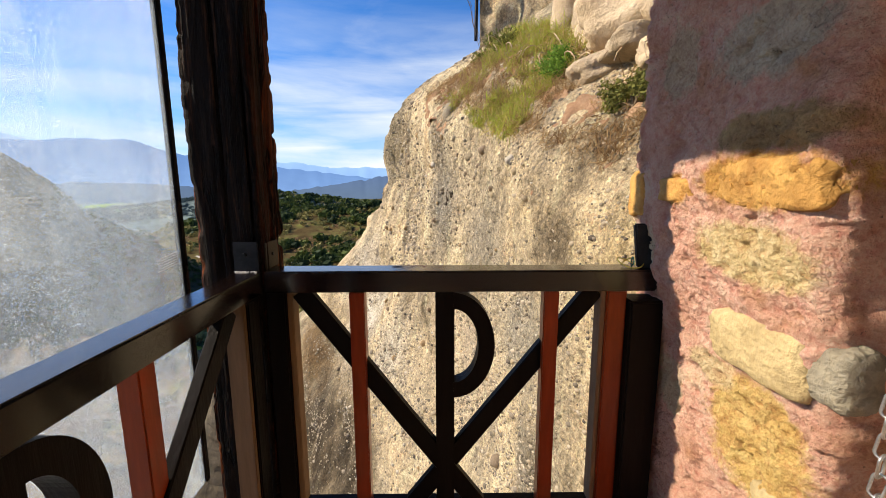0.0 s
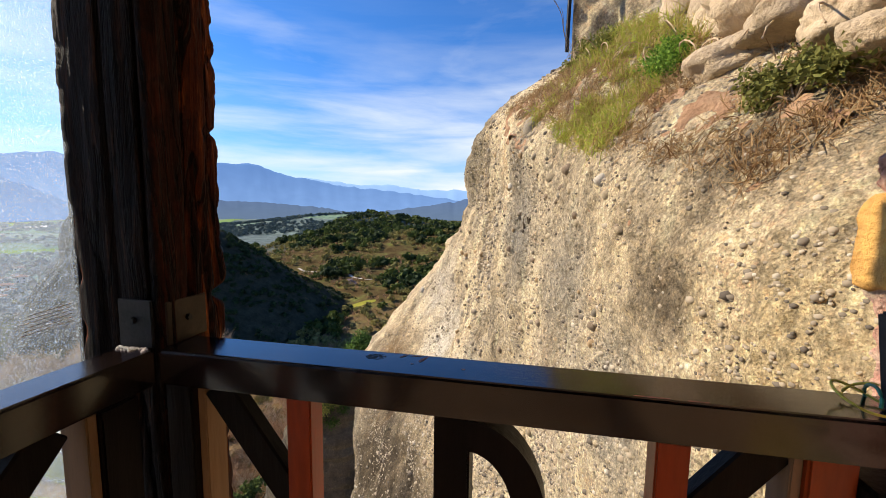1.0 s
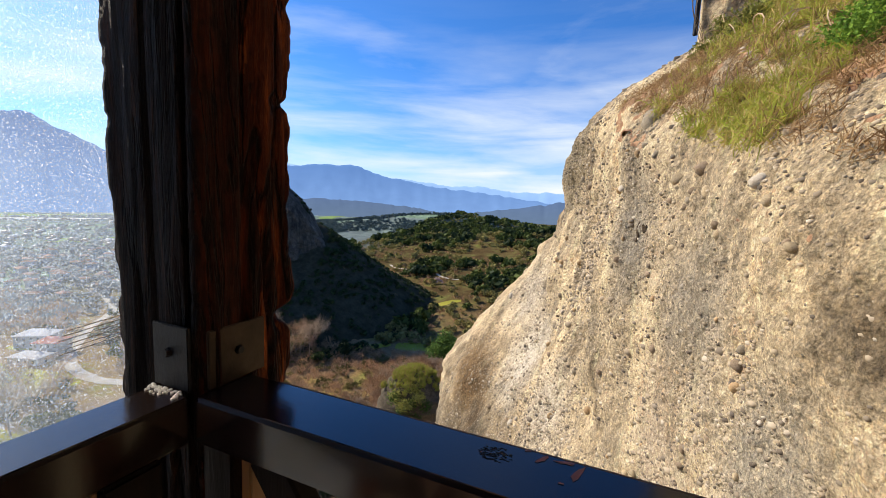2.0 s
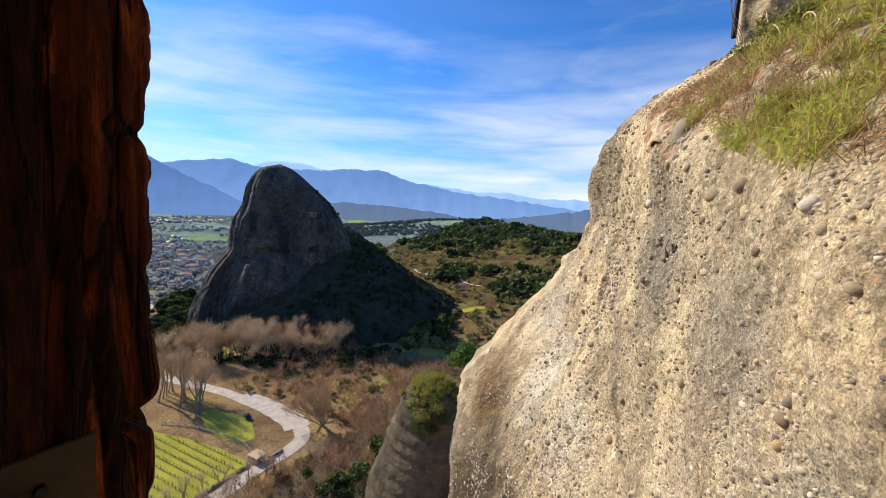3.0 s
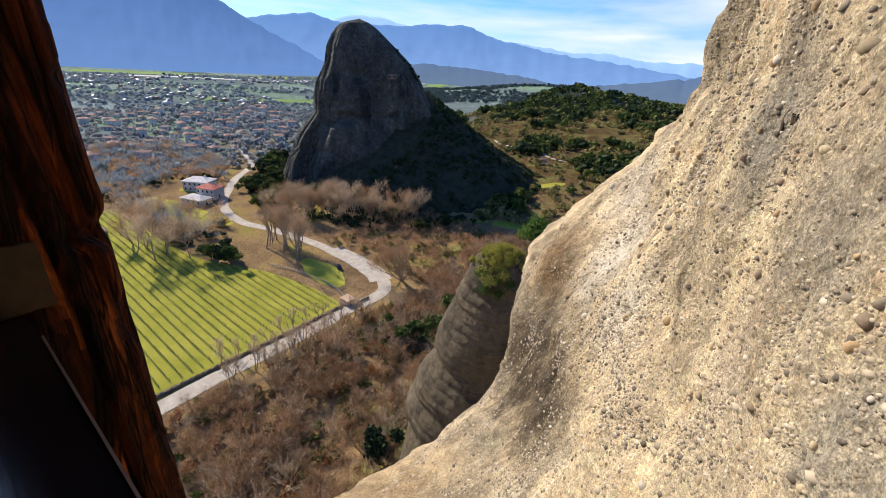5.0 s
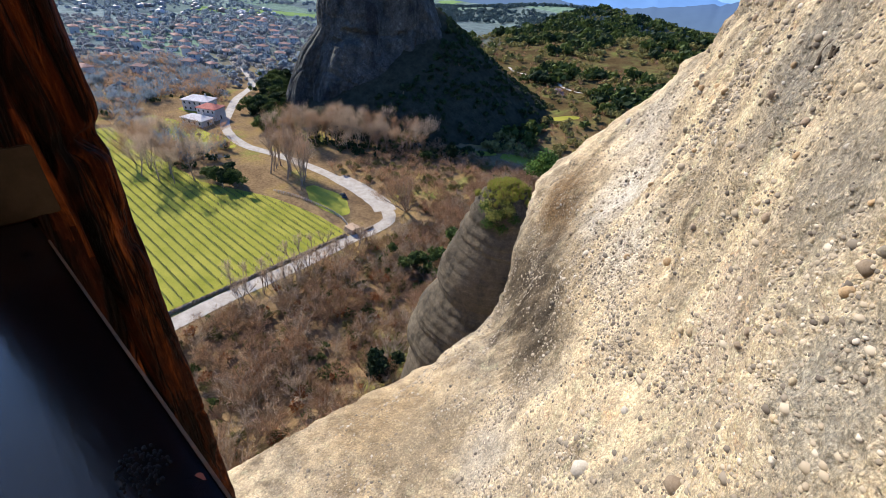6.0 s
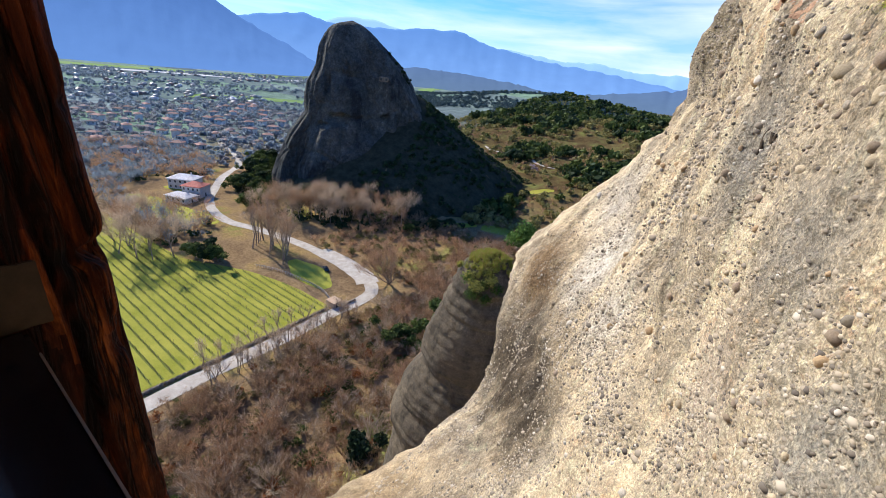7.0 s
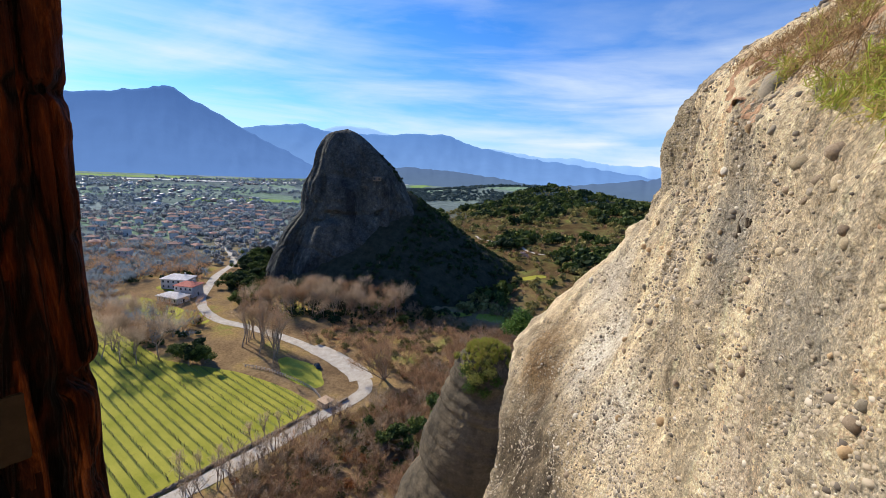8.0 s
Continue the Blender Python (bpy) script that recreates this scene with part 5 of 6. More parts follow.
def shrub(name, label, places, radius, per, leaf, mat, seed, group):
    """A low leafy shrub: woody stems and a crown of leaves."""
    base = np.array(places).mean(0)
    th_ = thing(name, label, "shrub", group, at=tuple(base))
    v, f = leaves(np.array(places) - base, np.full(len(places), radius), per, leaf, seed, 0.3)
    mesh_np("crown", v, f, mat, th_, smooth=False)
    for p in np.array(places) - base:
        part("stem", wire_mesh([(0, 0, -radius * 1.1), (p[0] * 0.5, p[1] * 0.5, p[2] * 0.5 - radius * 0.4), tuple(p)], radius * 0.05), M_TWIG, th_)


M_TWIG = plain("dry_twig", (0.10, 0.07, 0.045), (0.22, 0.165, 0.11), 12, 0.9, spec=0.1)
M_LEAF_B = leaf_mat("leaf_bright_green", (0.06, 0.13, 0.02), (0.22, 0.36, 0.05))
shrub("ledge_shrub", "bright green shrub on the cliff ledge", [(1.5, 5.75, 2.95), (1.62, 5.6, 3.05), (1.55, 5.5, 2.85), (1.68, 5.9, 3.1)], 0.19, 600, 0.018, M_LEAF_B, 3, "ledge shrubs")
shrub("ledge_shrub", "yellow-green creeping shrub under the ledge boulders", [(1.78, 4.0, 2.3), (1.85, 3.85, 2.35), (1.72, 4.2, 2.32), (1.8, 3.7, 2.25), (1.7, 4.05, 2.18), (1.9, 3.6, 2.3)], 0.14, 330, 0.022, M_LEAF_Y, 4, "ledge shrubs")
shrub("ledge_shrub", "bright green shrub among the ledge boulders", [(2.25, 4.9, 3.62), (2.3, 4.6, 3.66), (2.25, 4.4, 3.5), (2.35, 5.2, 3.75)], 0.2, 520, 0.022, M_LEAF_B, 5, "ledge shrubs")
shrub("ledge_shrub", "olive green shrub on the cliff ledge", [(1.1, 8.3, 3.75), (1.2, 8.0, 3.85), (0.95, 8.9, 3.9), (1.3, 7.7, 3.9), (1.0, 9.5, 4.0), (1.15, 8.9, 4.25)], 0.24, 380, 0.03, M_LEAF_Y, 6, "ledge shrubs")
M_DEADWOOD = plain("bleached_wood", (0.36, 0.25, 0.15), (0.55, 0.42, 0.28), 12, 0.9, spec=0.1)
for k in range(16):
    r_ = random.Random(k)
    x0, y0, z0 = 1.1 + 0.075 * k, 8.4 - 0.3 * k + r_.uniform(-0.3, 0.3), 3.65 - 0.095 * k + r_.uniform(-0.1, 0.15)
    pts = [(x0 - 0.25 * a + 0.08 * math.sin(5 * a + k), y0 - 0.7 * a, z0 + 0.35 * math.sin(2.4 * a) - 0.25 * a) for a in np.linspace(0, 1, 9)]
    tagged(part("dead_branch", wire_mesh(pts, 0.0065), M_DEADWOOD), "bleached dead branch straggling over the ledge", "branch", "dead branches")
for k in range(4):
    pts = [(1.05 - 0.3 * a ** 1.6 * (k + 1) * 0.5 + 0.05 * math.sin(7 * a + k), 10.6 - 0.3 * a, 4.6 + (0.7 + 0.22 * k) * a) for a in np.linspace(0, 1, 12)]
    tagged(part("bare_twig", wire_mesh(pts, 0.0045), M_TWIG), "thin bare twig above the ledge", "branch", "bare twigs")

# moss and bushes on the stub
mc = np.stack([scx + 0.9 + nr.normal(0, 0.85, 150), scy + 2.2 + nr.normal(0, 0.95, 150), np.zeros(150)], -1)
dd = np.hypot(mc[:, 0] - scx - 0.9, mc[:, 1] - scy - 2.2)
mc[:, 2] = -9.3 - 0.28 * dd ** 2
v_, f_ = blades(mc, np.tile([0, 0, 1.0], (150, 1)), 90, 0.4, 0.014, 12)
tagged(mesh_np("stub_grass", v_, f_, M_GRASS_G, smooth=False), "moss and grass on the rock column", "grass", kind="stuff")
shrub("stub_shrub", "low green shrubs on top of the rock column", [(scx + 1.1 + math.cos(a) * r_, scy + 1.7 + math.sin(a) * r_, -9.6 - 0.45 * r_) for a, r_ in ((0, 0.2), (1, 1.0), (2.2, 1.3), (3.4, 1.2), (4.4, 1.5), (5.4, 1.4), (4.9, 2.0), (4.0, 0.6), (5.2, 0.8))], 0.55, 620, 0.06, M_LEAF_Y, 8, "rock column shrubs")
shrub("stub_shrub", "dark green shrubs trailing down the rock column", [(scx + 1.6, scy + 0.3, -10.6), (scx + 2.0, scy + 0.2, -11.4), (scx + 1.2, scy - 0.2, -11.2), (scx + 2.4, scy + 0.8, -10.8), (scx + 0.6, scy + 0.1, -10.4)], 0.5, 420, 0.06, M_LEAF, 18, "rock column shrubs")
shrub("evergreen_bush", "round dark evergreen bush behind the rock column", [(-10.6, 26.2, -8.2), (-10.1, 26.4, -8.0), (-11.1, 26.3, -8.5), (-10.5, 26.6, -7.7), (-9.8, 26.3, -8.6)], 0.75, 700, 0.085, M_LEAF, 9, "rock column shrubs")
st_ = part("boulder", rubble(bmesh.new(), 0, 0, 0, 0.55, 0.5, 0.65, 77, 3, 3.0), M_ROCK_DARK, smooth=True)
st_.location = (-9.1, 24.6, -8.6)
tagged(st_, "dark boulder wedged beside the rock column", "boulder")
# ---- the valley: road, vineyard, trees, houses ----
def smooth_line(points, per=14):
    p = np.array(points, float)
    p = np.concatenate([2 * p[:1] - p[1:2], p, 2 * p[-1:] - p[-2:-1]])
    out_ = []
    for i in range(1, len(p) - 2):
        t = np.linspace(0, 1, per, endpoint=False)[:, None]
        a, b_, c, d = p[i - 1], p[i], p[i + 1], p[i + 2]
        out_.append(0.5 * (2 * b_ + (c - a) * t + (2 * a - 5 * b_ + 4 * c - d) * t ** 2 + (3 * b_ - a - 3 * c + d) * t ** 3))
    return np.concatenate(out_ + [p[-2:-1]])


def ribbon(name, label, points, width, material, lift, category="road"):
    c = smooth_line(points)
    t = np.gradient(c, axis=0)
    nrm = np.stack([-t[:, 1], t[:, 0]], -1) / np.linalg.norm(t, axis=1, keepdims=True)
    wv = width * (1 + 0.08 * vnoise(np.stack([np.arange(len(c)) * 0.3, 0 * c[:, 0], 0 * c[:, 0]], -1), 3))
    rows = [c + nrm * wv[:, None] * k for k in (-0.5, -0.25, 0, 0.25, 0.5)]
    v = np.stack([np.concatenate([r, (ground_z(r[:, 0], r[:, 1]) + lift)[:, None]], 1) for r in rows], 1)
    return tagged(mesh_np(name, v.reshape(-1, 3), grid_faces(len(c), 5), material), label, category, kind="structure")


M_ROAD = plain("worn_asphalt", (0.36, 0.315, 0.26), (0.54, 0.49, 0.42), 0.35, 0.9, bumpy=0.3, dist=0.05, fine=3)
ribbon("road", "pale sunlit country road winding through the valley",
       [(-96, -40), (-95.5, 10), (-96.5, 35), (-96.3, 60), (-97, 80), (-96.5, 91), (-98.8, 98.5), (-108, 103.6), (-126, 105.2), (-150, 105.5), (-178, 101.5), (-198, 96), (-217, 97.5), (-236, 104), (-256, 117), (-281, 135), (-312, 162), (-350, 178), (-395, 190), (-450, 230)], 5.0, M_ROAD, 0.12)
ribbon("lay_by", "wide gravel pull-out on the bend of the road", [(-104, 101.5), (-109, 104), (-116, 105.4), (-128, 107), (-141, 107)], 8.5, M_ROAD, 0.09, "lay-by")
ribbon("track", "pale farm track through the scrub hill", [(-120, 330), (-150, 345), (-175, 372), (-210, 380), (-240, 402)], 2.6, M_ROAD, 0.3, "track")

M_LAWN = plain("spring_grass", (0.225, 0.235, 0.03), (0.36, 0.335, 0.06), 0.09, 1.0, bumpy=0.4, dist=0.1, fine=2.5, spec=0.05)
M_SOIL = plain("vine_row_soil", (0.13, 0.15, 0.03), (0.20, 0.21, 0.05), 0.5, 1.0, spec=0.05)
M_VINE = plain("vine_wood", (0.07, 0.05, 0.03), (0.14, 0.10, 0.065), 5, 0.9, spec=0.05)


def field_far_x(y):
    return np.interp(y, [8, 38, 57, 59.5, 62, 75, 79, 81], [-262, -260, -258, -215, -172, -144, -128, -112])


fy = np.linspace(17, 80.5, 60)
ft = np.linspace(0, 1, 50)
FX = -101.5 + (field_far_x(fy)[:, None] + 101.5) * ft[None]
FY = np.repeat(fy[:, None], 50, 1)
FX = FX + 0.4 * vnoise(np.stack([FX * 0.2, FY * 0.2, 0 * FX], -1), 5)
tagged(mesh_np("vineyard_grass", np.stack([FX, FY, ground_z(FX, FY) + 0.08], -1).reshape(-1, 3), grid_faces(60, 50), M_LAWN), "bright spring-green grass under the vines", "field", kind="structure")
for cx_, cy_, rx_, ry_, tn in ((-126, 91, 15, 6.0, -0.12), (-222, 84, 22, 9, 0.3), (-262, 104, 14, 5, 0.6), (-250, 78, 20, 8, 0.1), (-110, 262, 12, 4, 0.5), (-95, 190, 12, 5, 0.2), (-120, 178, 14, 4, 0.7)):
    a_ = np.linspace(0, 2 * math.pi, 40, endpoint=False)
    rr_ = np.linspace(0.02, 1, 10)[:, None] * (1 + 0.22 * vnoise(np.stack([np.cos(a_) * 1.5 + cx_, np.sin(a_) * 1.5, 0 * a_], -1), 9))[None]
    X_, Y_ = rx_ * rr_ * np.cos(a_)[None], ry_ * rr_ * np.sin(a_)[None]
    X_, Y_ = cx_ + X_ * math.cos(tn) - Y_ * math.sin(tn), cy_ + X_ * math.sin(tn) + Y_ * math.cos(tn)
    tagged(mesh_np("meadow", np.stack([X_, Y_, ground_z(X_, Y_) + 0.06], -1).reshape(-1, 3), grid_faces(10, 40, True), M_LAWN), "patch of bright green meadow", "field", kind="structure")

r5 = np.random.default_rng(21)
vine_v, vine_f = bm_arrays(bar_between(bar_between(box(-0.05, 0.05, -0.05, 0.05, 0, 0.8), (0, 0.75), (0.55, 1.1), 0.07, -0.03, 0.03, 0.001), (0, 0.75), (-0.5, 1.05), 0.07, -0.03, 0.03, 0.001))
for y in np.arange(18.6, 79.5, 2.62):
    x_end = float(field_far_x(y)) + 2
    xs_ = np.arange(-103.5, x_end, -1.7)
    row = thing("vine_row", "row of leafless pruned vines in grass", "vines", "vineyard rows")
    pl = np.stack([xs_ + r5.normal(0, 0.15, len(xs_)), y + r5.normal(0, 0.06, len(xs_)), ground_z(xs_, 0 * xs_ + y) + 0.05], -1)
    v_, f_ = scatter(vine_v, vine_f, pl, r5.uniform(0.8, 1.2, len(xs_)), r5.normal(0, 0.25, len(xs_)))
    tagged(mesh_np("vines", v_, f_, M_VINE, row, smooth=False), kind="stuff")
    xe = np.linspace(-102.5, x_end, 40)
    wob_ = 0.12 * vnoise(np.stack([xe * 0.5, 0 * xe + y, 0 * xe], -1), 2)
    v_ = np.stack([np.stack([xe, y + s_ * (0.30 + wob_), ground_z(xe, 0 * xe + y) + 0.12], -1) for s_ in (-1, 1)], 1)
    mesh_np("soil_strip", v_.reshape(-1, 3), grid_faces(40, 2), M_SOIL, row)

# ---- trees ----
M_BARK = plain("grey_bark", (0.20, 0.15, 0.105), (0.38, 0.30, 0.225), 1.5, 0.95, bumpy=0.5, dist=0.05, spec=0.05)
M_TWIG_BROWN = leaf_mat("bare_twigs", (0.24, 0.135, 0.072), (0.53, 0.34, 0.195), 0.35)
M_TWIG_RUST = leaf_mat("rust_leaves", (0.20, 0.07, 0.02), (0.42, 0.17, 0.055), 0.3)
M_TWIG_GREY = leaf_mat("grey_twigs", (0.29, 0.215, 0.14), (0.62, 0.475, 0.33), 0.35)
M_EVER = leaf_mat("evergreen_leaves", (0.035, 0.055, 0.012), (0.13, 0.165, 0.04), 0.25)
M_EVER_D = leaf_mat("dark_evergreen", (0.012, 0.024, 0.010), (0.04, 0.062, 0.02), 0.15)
# plain and town trees: distance haze put into the leaf colour
M_PLAINTREE = leaf_mat("hazed_plain_trees", (0.17, 0.22, 0.265), (0.265, 0.315, 0.36), 0.6)
M_TOWNTREE = leaf_mat("hazed_town_trees", (0.21, 0.225, 0.25), (0.31, 0.315, 0.335), 0.6)
M_OLIVE = leaf_mat("olive_scrub", (0.13, 0.12, 0.04), (0.31, 0.265, 0.09), 0.3)


def limb(vs, fs, a, b_, ra, rb, sides=4):
    d = b_ - a
    d = d / np.linalg.norm(d)
    u = np.cross(d, [0.3, 0.5, 0.81]); u /= np.linalg.norm(u)
    w = np.cross(d, u)
    i0 = sum(len(q) for q in vs)
    ang = np.arange(sides) * 2 * math.pi / sides
    ringa = u[None] * np.cos(ang)[:, None] + w[None] * np.sin(ang)[:, None]
    vs.append(np.concatenate([a + ringa * ra, b_ + ringa * rb]))
    for k in range(sides):
        k2 = (k + 1) % sides
        fs.append((i0 + k, i0 + k2, i0 + sides + k2)); fs.append((i0 + k, i0 + sides + k2, i0 + sides + k))


def bare_tree_arrays(seed, height, spread, stems, twigs, twig_len, twig_w, levels=3):
    """Leafless tree, as two array pairs: forked limbs, and a haze of fine twigs at their ends."""
    r = np.random.default_rng(seed)
    vs, fs, tips = [], [], []

    def grow(p, d, length, rad_, level):
        bend = d + r.normal(0, 0.12, 3)
        q = p + bend / np.linalg.norm(bend) * length
        limb(vs, fs, p, q, rad_, rad_ * 0.62, 5 if level == 0 else 3)
        if level >= levels:
            tips.append((q, d)); return
        for k in range(r.integers(2, 4) + (level == 0)):
            nd = d + r.normal(0, spread, 3) + np.array([0, 0, 0.22])
            nd /= np.linalg.norm(nd)
            grow(p + (q - p) * r.uniform(0.55, 1.0), nd, length * r.uniform(0.55, 0.8), rad_ * 0.55, level + 1)
        tips.append((q, d))
    for k in range(stems):
        d0 = np.array([r.normal(0, 0.12 * stems), r.normal(0, 0.12 * stems), 1.0])
        grow(np.array([r.normal(0, 0.25), r.normal(0, 0.25), -0.3]), d0 / np.linalg.norm(d0), height * r.uniform(0.32, 0.42), height * 0.0135, 0)
    tp = np.array([t for t, _ in tips]); td = np.array([t for _, t in tips])
    idx = r.integers(0, len(tp), twigs)
    c = tp[idx] + r.normal(0, height * 0.035, (twigs, 3))
    d = td[idx] + r.normal(0, 0.55, (twigs, 3)) + np.array([0, 0, 0.25])
    d /= np.linalg.norm(d, axis=1, keepdims=True)
    sd = np.cross(d, r.normal(0, 1, (twigs, 3))); sd /= np.linalg.norm(sd, axis=1, keepdims=True)
    ln = twig_len * r.uniform(0.5, 1.3, twigs)[:, None]
    tv = np.stack([c - sd * twig_w, c + sd * twig_w, c + d * ln], 1).reshape(-1, 3)
    tf = np.arange(twigs * 3).reshape(-1, 3)
    return (np.concatenate(vs), np.array(fs)), (tv, tf)


def bare_tree(name, label, group, seed, height, spread, stems, twigs, twig_len, twig_w, twig_mat, levels=3):
    tr = thing(name, label, "tree", group)
    (a, b_), (c, d) = bare_tree_arrays(seed, height, spread, stems, twigs, twig_len, twig_w, levels)
    mesh_np("trunk", a, b_, M_BARK, tr, smooth=True)
    mesh_np("crown", c, d, twig_mat, tr, smooth=False)
    return tr


def leafy_tree(name, label, group, seed, height, width, mat, per=110, leaf=0.45, lobes=11):
    r = np.random.default_rng(seed)
    tr = thing(name, label, "tree", group)
    lc = np.stack([r.normal(0, width * 0.26, lobes), r.normal(0, width * 0.26, lobes), height * r.uniform(0.35, 0.85, lobes)], -1)
    v, f = leaves(lc, r.uniform(0.16, 0.28, lobes) * width, per, leaf, seed, 0.35)
    mesh_np("crown", v, f, mat, tr, smooth=False)
    vs, fs = [], []
    limb(vs, fs, np.array([0, 0, -0.4]), np.array([0, 0, height * 0.5]), height * 0.03, height * 0.02, 6)
    for q in lc[:5]:
        limb(vs, fs, np.array([0, 0, height * 0.3]), q, height * 0.014, height * 0.005, 4)
    mesh_np("trunk", np.concatenate(vs), np.array(fs), M_BARK, tr)
    return tr


def plant_all(protos, spots, r, lo=0.8, hi=1.2):
    """The first spots take the grown trees, the rest take copies of them."""
    for k, (x, y) in enumerate(spots):
        s_ = r.uniform(lo, hi)
        m = pose(x, y, float(ground_z(x, y)), 0, 0, r.uniform(0, 360))
        if k < len(protos):
            protos[k].matrix_basis = m
            protos[k].scale = (s_, s_, s_)
        else:
            ob = copy_thing(protos[k % len(protos)], m)
            ob.scale = (s_, s_, s_)


rt = random.Random(77)
grove = [bare_tree("plane_tree", "tall leafless plane tree with a hazy brown crown", "bare grove", 100 + k, 19, 0.43, 1 + k % 2, 1500, 2.2, 0.030, M_TWIG_BROWN if k % 2 else M_TWIG_GREY, 4) for k in range(5)]
upright = [bare_tree("poplar_tree", "tall leafless upright tree with a bare trunk", "clump inside the bend", 130 + k, 24, 0.26, 1, 1100, 1.8, 0.022, M_TWIG_GREY if k else M_TWIG_BROWN, 3) for k in range(3)]
plant_all(upright, [(-141 - 1.7 * k + rt.uniform(-1.2, 1.2), 88.5 + 1.6 * (k % 6) + rt.uniform(-1.2, 1.2)) for k in range(17)], rt, 0.75, 1.1)
spots = []
while len(spots) < 54:                               # belt between the road and the pinnacle
    s_ = rt.random()
    x, y = -196 + 56 * s_ + rt.uniform(-6, 6), 113 + 40 * s_ + rt.uniform(-2, 14)
    if math.hypot(x + 217, y - 194) > 50 and min((math.hypot(x - c_, y - d_) for c_, d_ in spots), default=9) > 3.5:
        spots.append((x, y))
lone = bare_tree("spreading_tree", "broad many-stemmed leafless tree at the bend of the road", "", 141, 20, 0.42, 7, 4200, 2.0, 0.034, M_TWIG_BROWN, 3)
lone.matrix_basis = pose(-98, 107.5, float(ground_z(-98, 107.5)))
spots += [(-176, 54), (-181, 50), (-185, 56), (-190, 47), (-196, 52), (-200, 60), (-174, 61), (-205, 50), (-188, 64), (-197, 70), (-208, 66), (-213, 57)]
plant_all(grove, spots, rt, 0.58, 1.18)
slim = [bare_tree("roadside_tree", "slender leafless roadside tree", "roadside trees", 200 + k, 10, 0.22, 1 + k % 2, 240, 1.3, 0.026, M_TWIG_GREY, 3) for k in range(4)]
plant_all(slim, [(-91.5 + rt.uniform(-1.3, 1.2), 36 + 2.1 * k + rt.uniform(-0.8, 0.8)) for k in range(22)] + [(-100 + rt.uniform(-0.6, 0.6), 38 + 4.6 * k) for k in range(8)], rt, 0.7, 1.25)
ever = [leafy_tree("evergreen_oak", "dense dark evergreen oak", "evergreen trees", 300 + k, 8.5, 8, M_EVER if k else M_EVER_D, 150, 0.55) for k in range(4)]
spots = []
spots += [(-210 - 40 * s_ + rt.uniform(-4, 4), 111 + 14 * s_ + rt.uniform(0, 15)) for s_ in (rt.random() for k in range(30))]
while len(spots) < 84:                               # wooded knoll where the road passes the pinnacle
    s_ = rt.random()
    x, y = -236 - 75 * s_ + rt.uniform(-5, 5), 126 + 54 * s_ + rt.uniform(-5, 12)
    spots.append((x, y))
spots += [(-161, 66), (-159, 71), (-163, 69), (-167, 66), (-166, 73), (-146, 150), (-148, 158), (-128, 152), (-120, 160), (-70, 78), (-66, 84), (-58, 100), (-45, 44), (-63, 96)]
plant_all(ever, spots, rt, 0.65, 1.25)
blossom = leafy_tree("blossoming_tree", "pale pink almond tree in blossom", "", 333, 6.5, 6, leaf_mat("blossom", (0.45, 0.33, 0.34), (0.62, 0.5, 0.5)), 110, 0.3)
blossom.matrix_basis = pose(-138, 312, float(ground_z(-138, 312)))


def thicket(name, label, category, arrays, spots_, sizes, mat, seed):
    """Uncountable growth as one mesh."""
    r = np.random.default_rng(seed)
    x, y = spots_[:, 0], spots_[:, 1]
    pl = np.stack([x, y, ground_z(x, y) - 0.1], -1)
    v, f = scatter(arrays[0], arrays[1], pl, sizes, r.uniform(0, 6.3, len(x)))
    return tagged(mesh_np(name, v, f, mat, smooth=False), label, category, kind="stuff")


def in_wood(n, seed):
    """Places in the brown wood below the cliff, off the road."""
    r = np.random.default_rng(seed)
    x, y = r.uniform(-93, 5, n * 3), r.uniform(-30, 175, n * 3)
    ok = (x > -90.5 + 6 * np.clip((y - 84) / 20, 0, 1)) | (y > 111)
    ok &= ~((y > 150) & (x > -20))
    return np.stack([x[ok], y[ok]], -1)[:n]


def joined(pairs):
    vs, fs, o = [], [], 0
    for v, f in pairs:
        vs.append(v); fs.append(f + o); o += len(v)
    return np.concatenate(vs), np.concatenate(fs)


sap = [joined(bare_tree_arrays(400 + k, 8.0, 0.55, 3, 260, 1.4, 0.04, 2)) for k in range(3)]
for k, (mat, n) in enumerate(((M_TWIG_BROWN, 800), (M_TWIG_GREY, 650), (M_TWIG_BROWN, 500))):
    sp_ = in_wood(n, 50 + k)
    thicket("brown_wood", "leafless brown scrub wood below the cliff", "wood", sap[k], sp_, np.random.default_rng(k).uniform(0.5, 1.25, len(sp_)), mat, k)
rust_v = leaves(np.array([[0, 0, 1.6], [0.8, 0.3, 1.2], [-0.6, 0.5, 1.3], [0.1, -0.8, 1.0]]), np.array([1.0, 0.8, 0.8, 0.8]), 55, 0.28, 7)
sp_ = in_wood(300, 61)
thicket("rust_scrub", "scrub with rust-brown withered leaves", "scrub", rust_v, sp_, np.random.default_rng(8).uniform(0.5, 1.2, len(sp_)), M_TWIG_RUST, 8)
sp_ = in_wood(820, 62)
thicket("olive_scrub", "low olive green scrub", "scrub", rust_v, sp_, np.random.default_rng(9).uniform(0.5, 1.3, len(sp_)), M_OLIVE, 9)
sp_ = in_wood(230, 63)
thicket("green_scrub", "green bushes in the brown wood", "scrub", rust_v, sp_, np.random.default_rng(10).uniform(0.6, 1.5, len(sp_)), M_EVER, 10)
# thicket inside the bend, between the grove and the cliff wood
xb, yb = np.random.default_rng(64).uniform(-152, -62, 700), np.random.default_rng(65).uniform(110, 190, 700)
okb = (yb > 110.5) & (yb < 205 + 0.25 * xb)
sp_ = np.stack([xb, yb], -1)[okb]
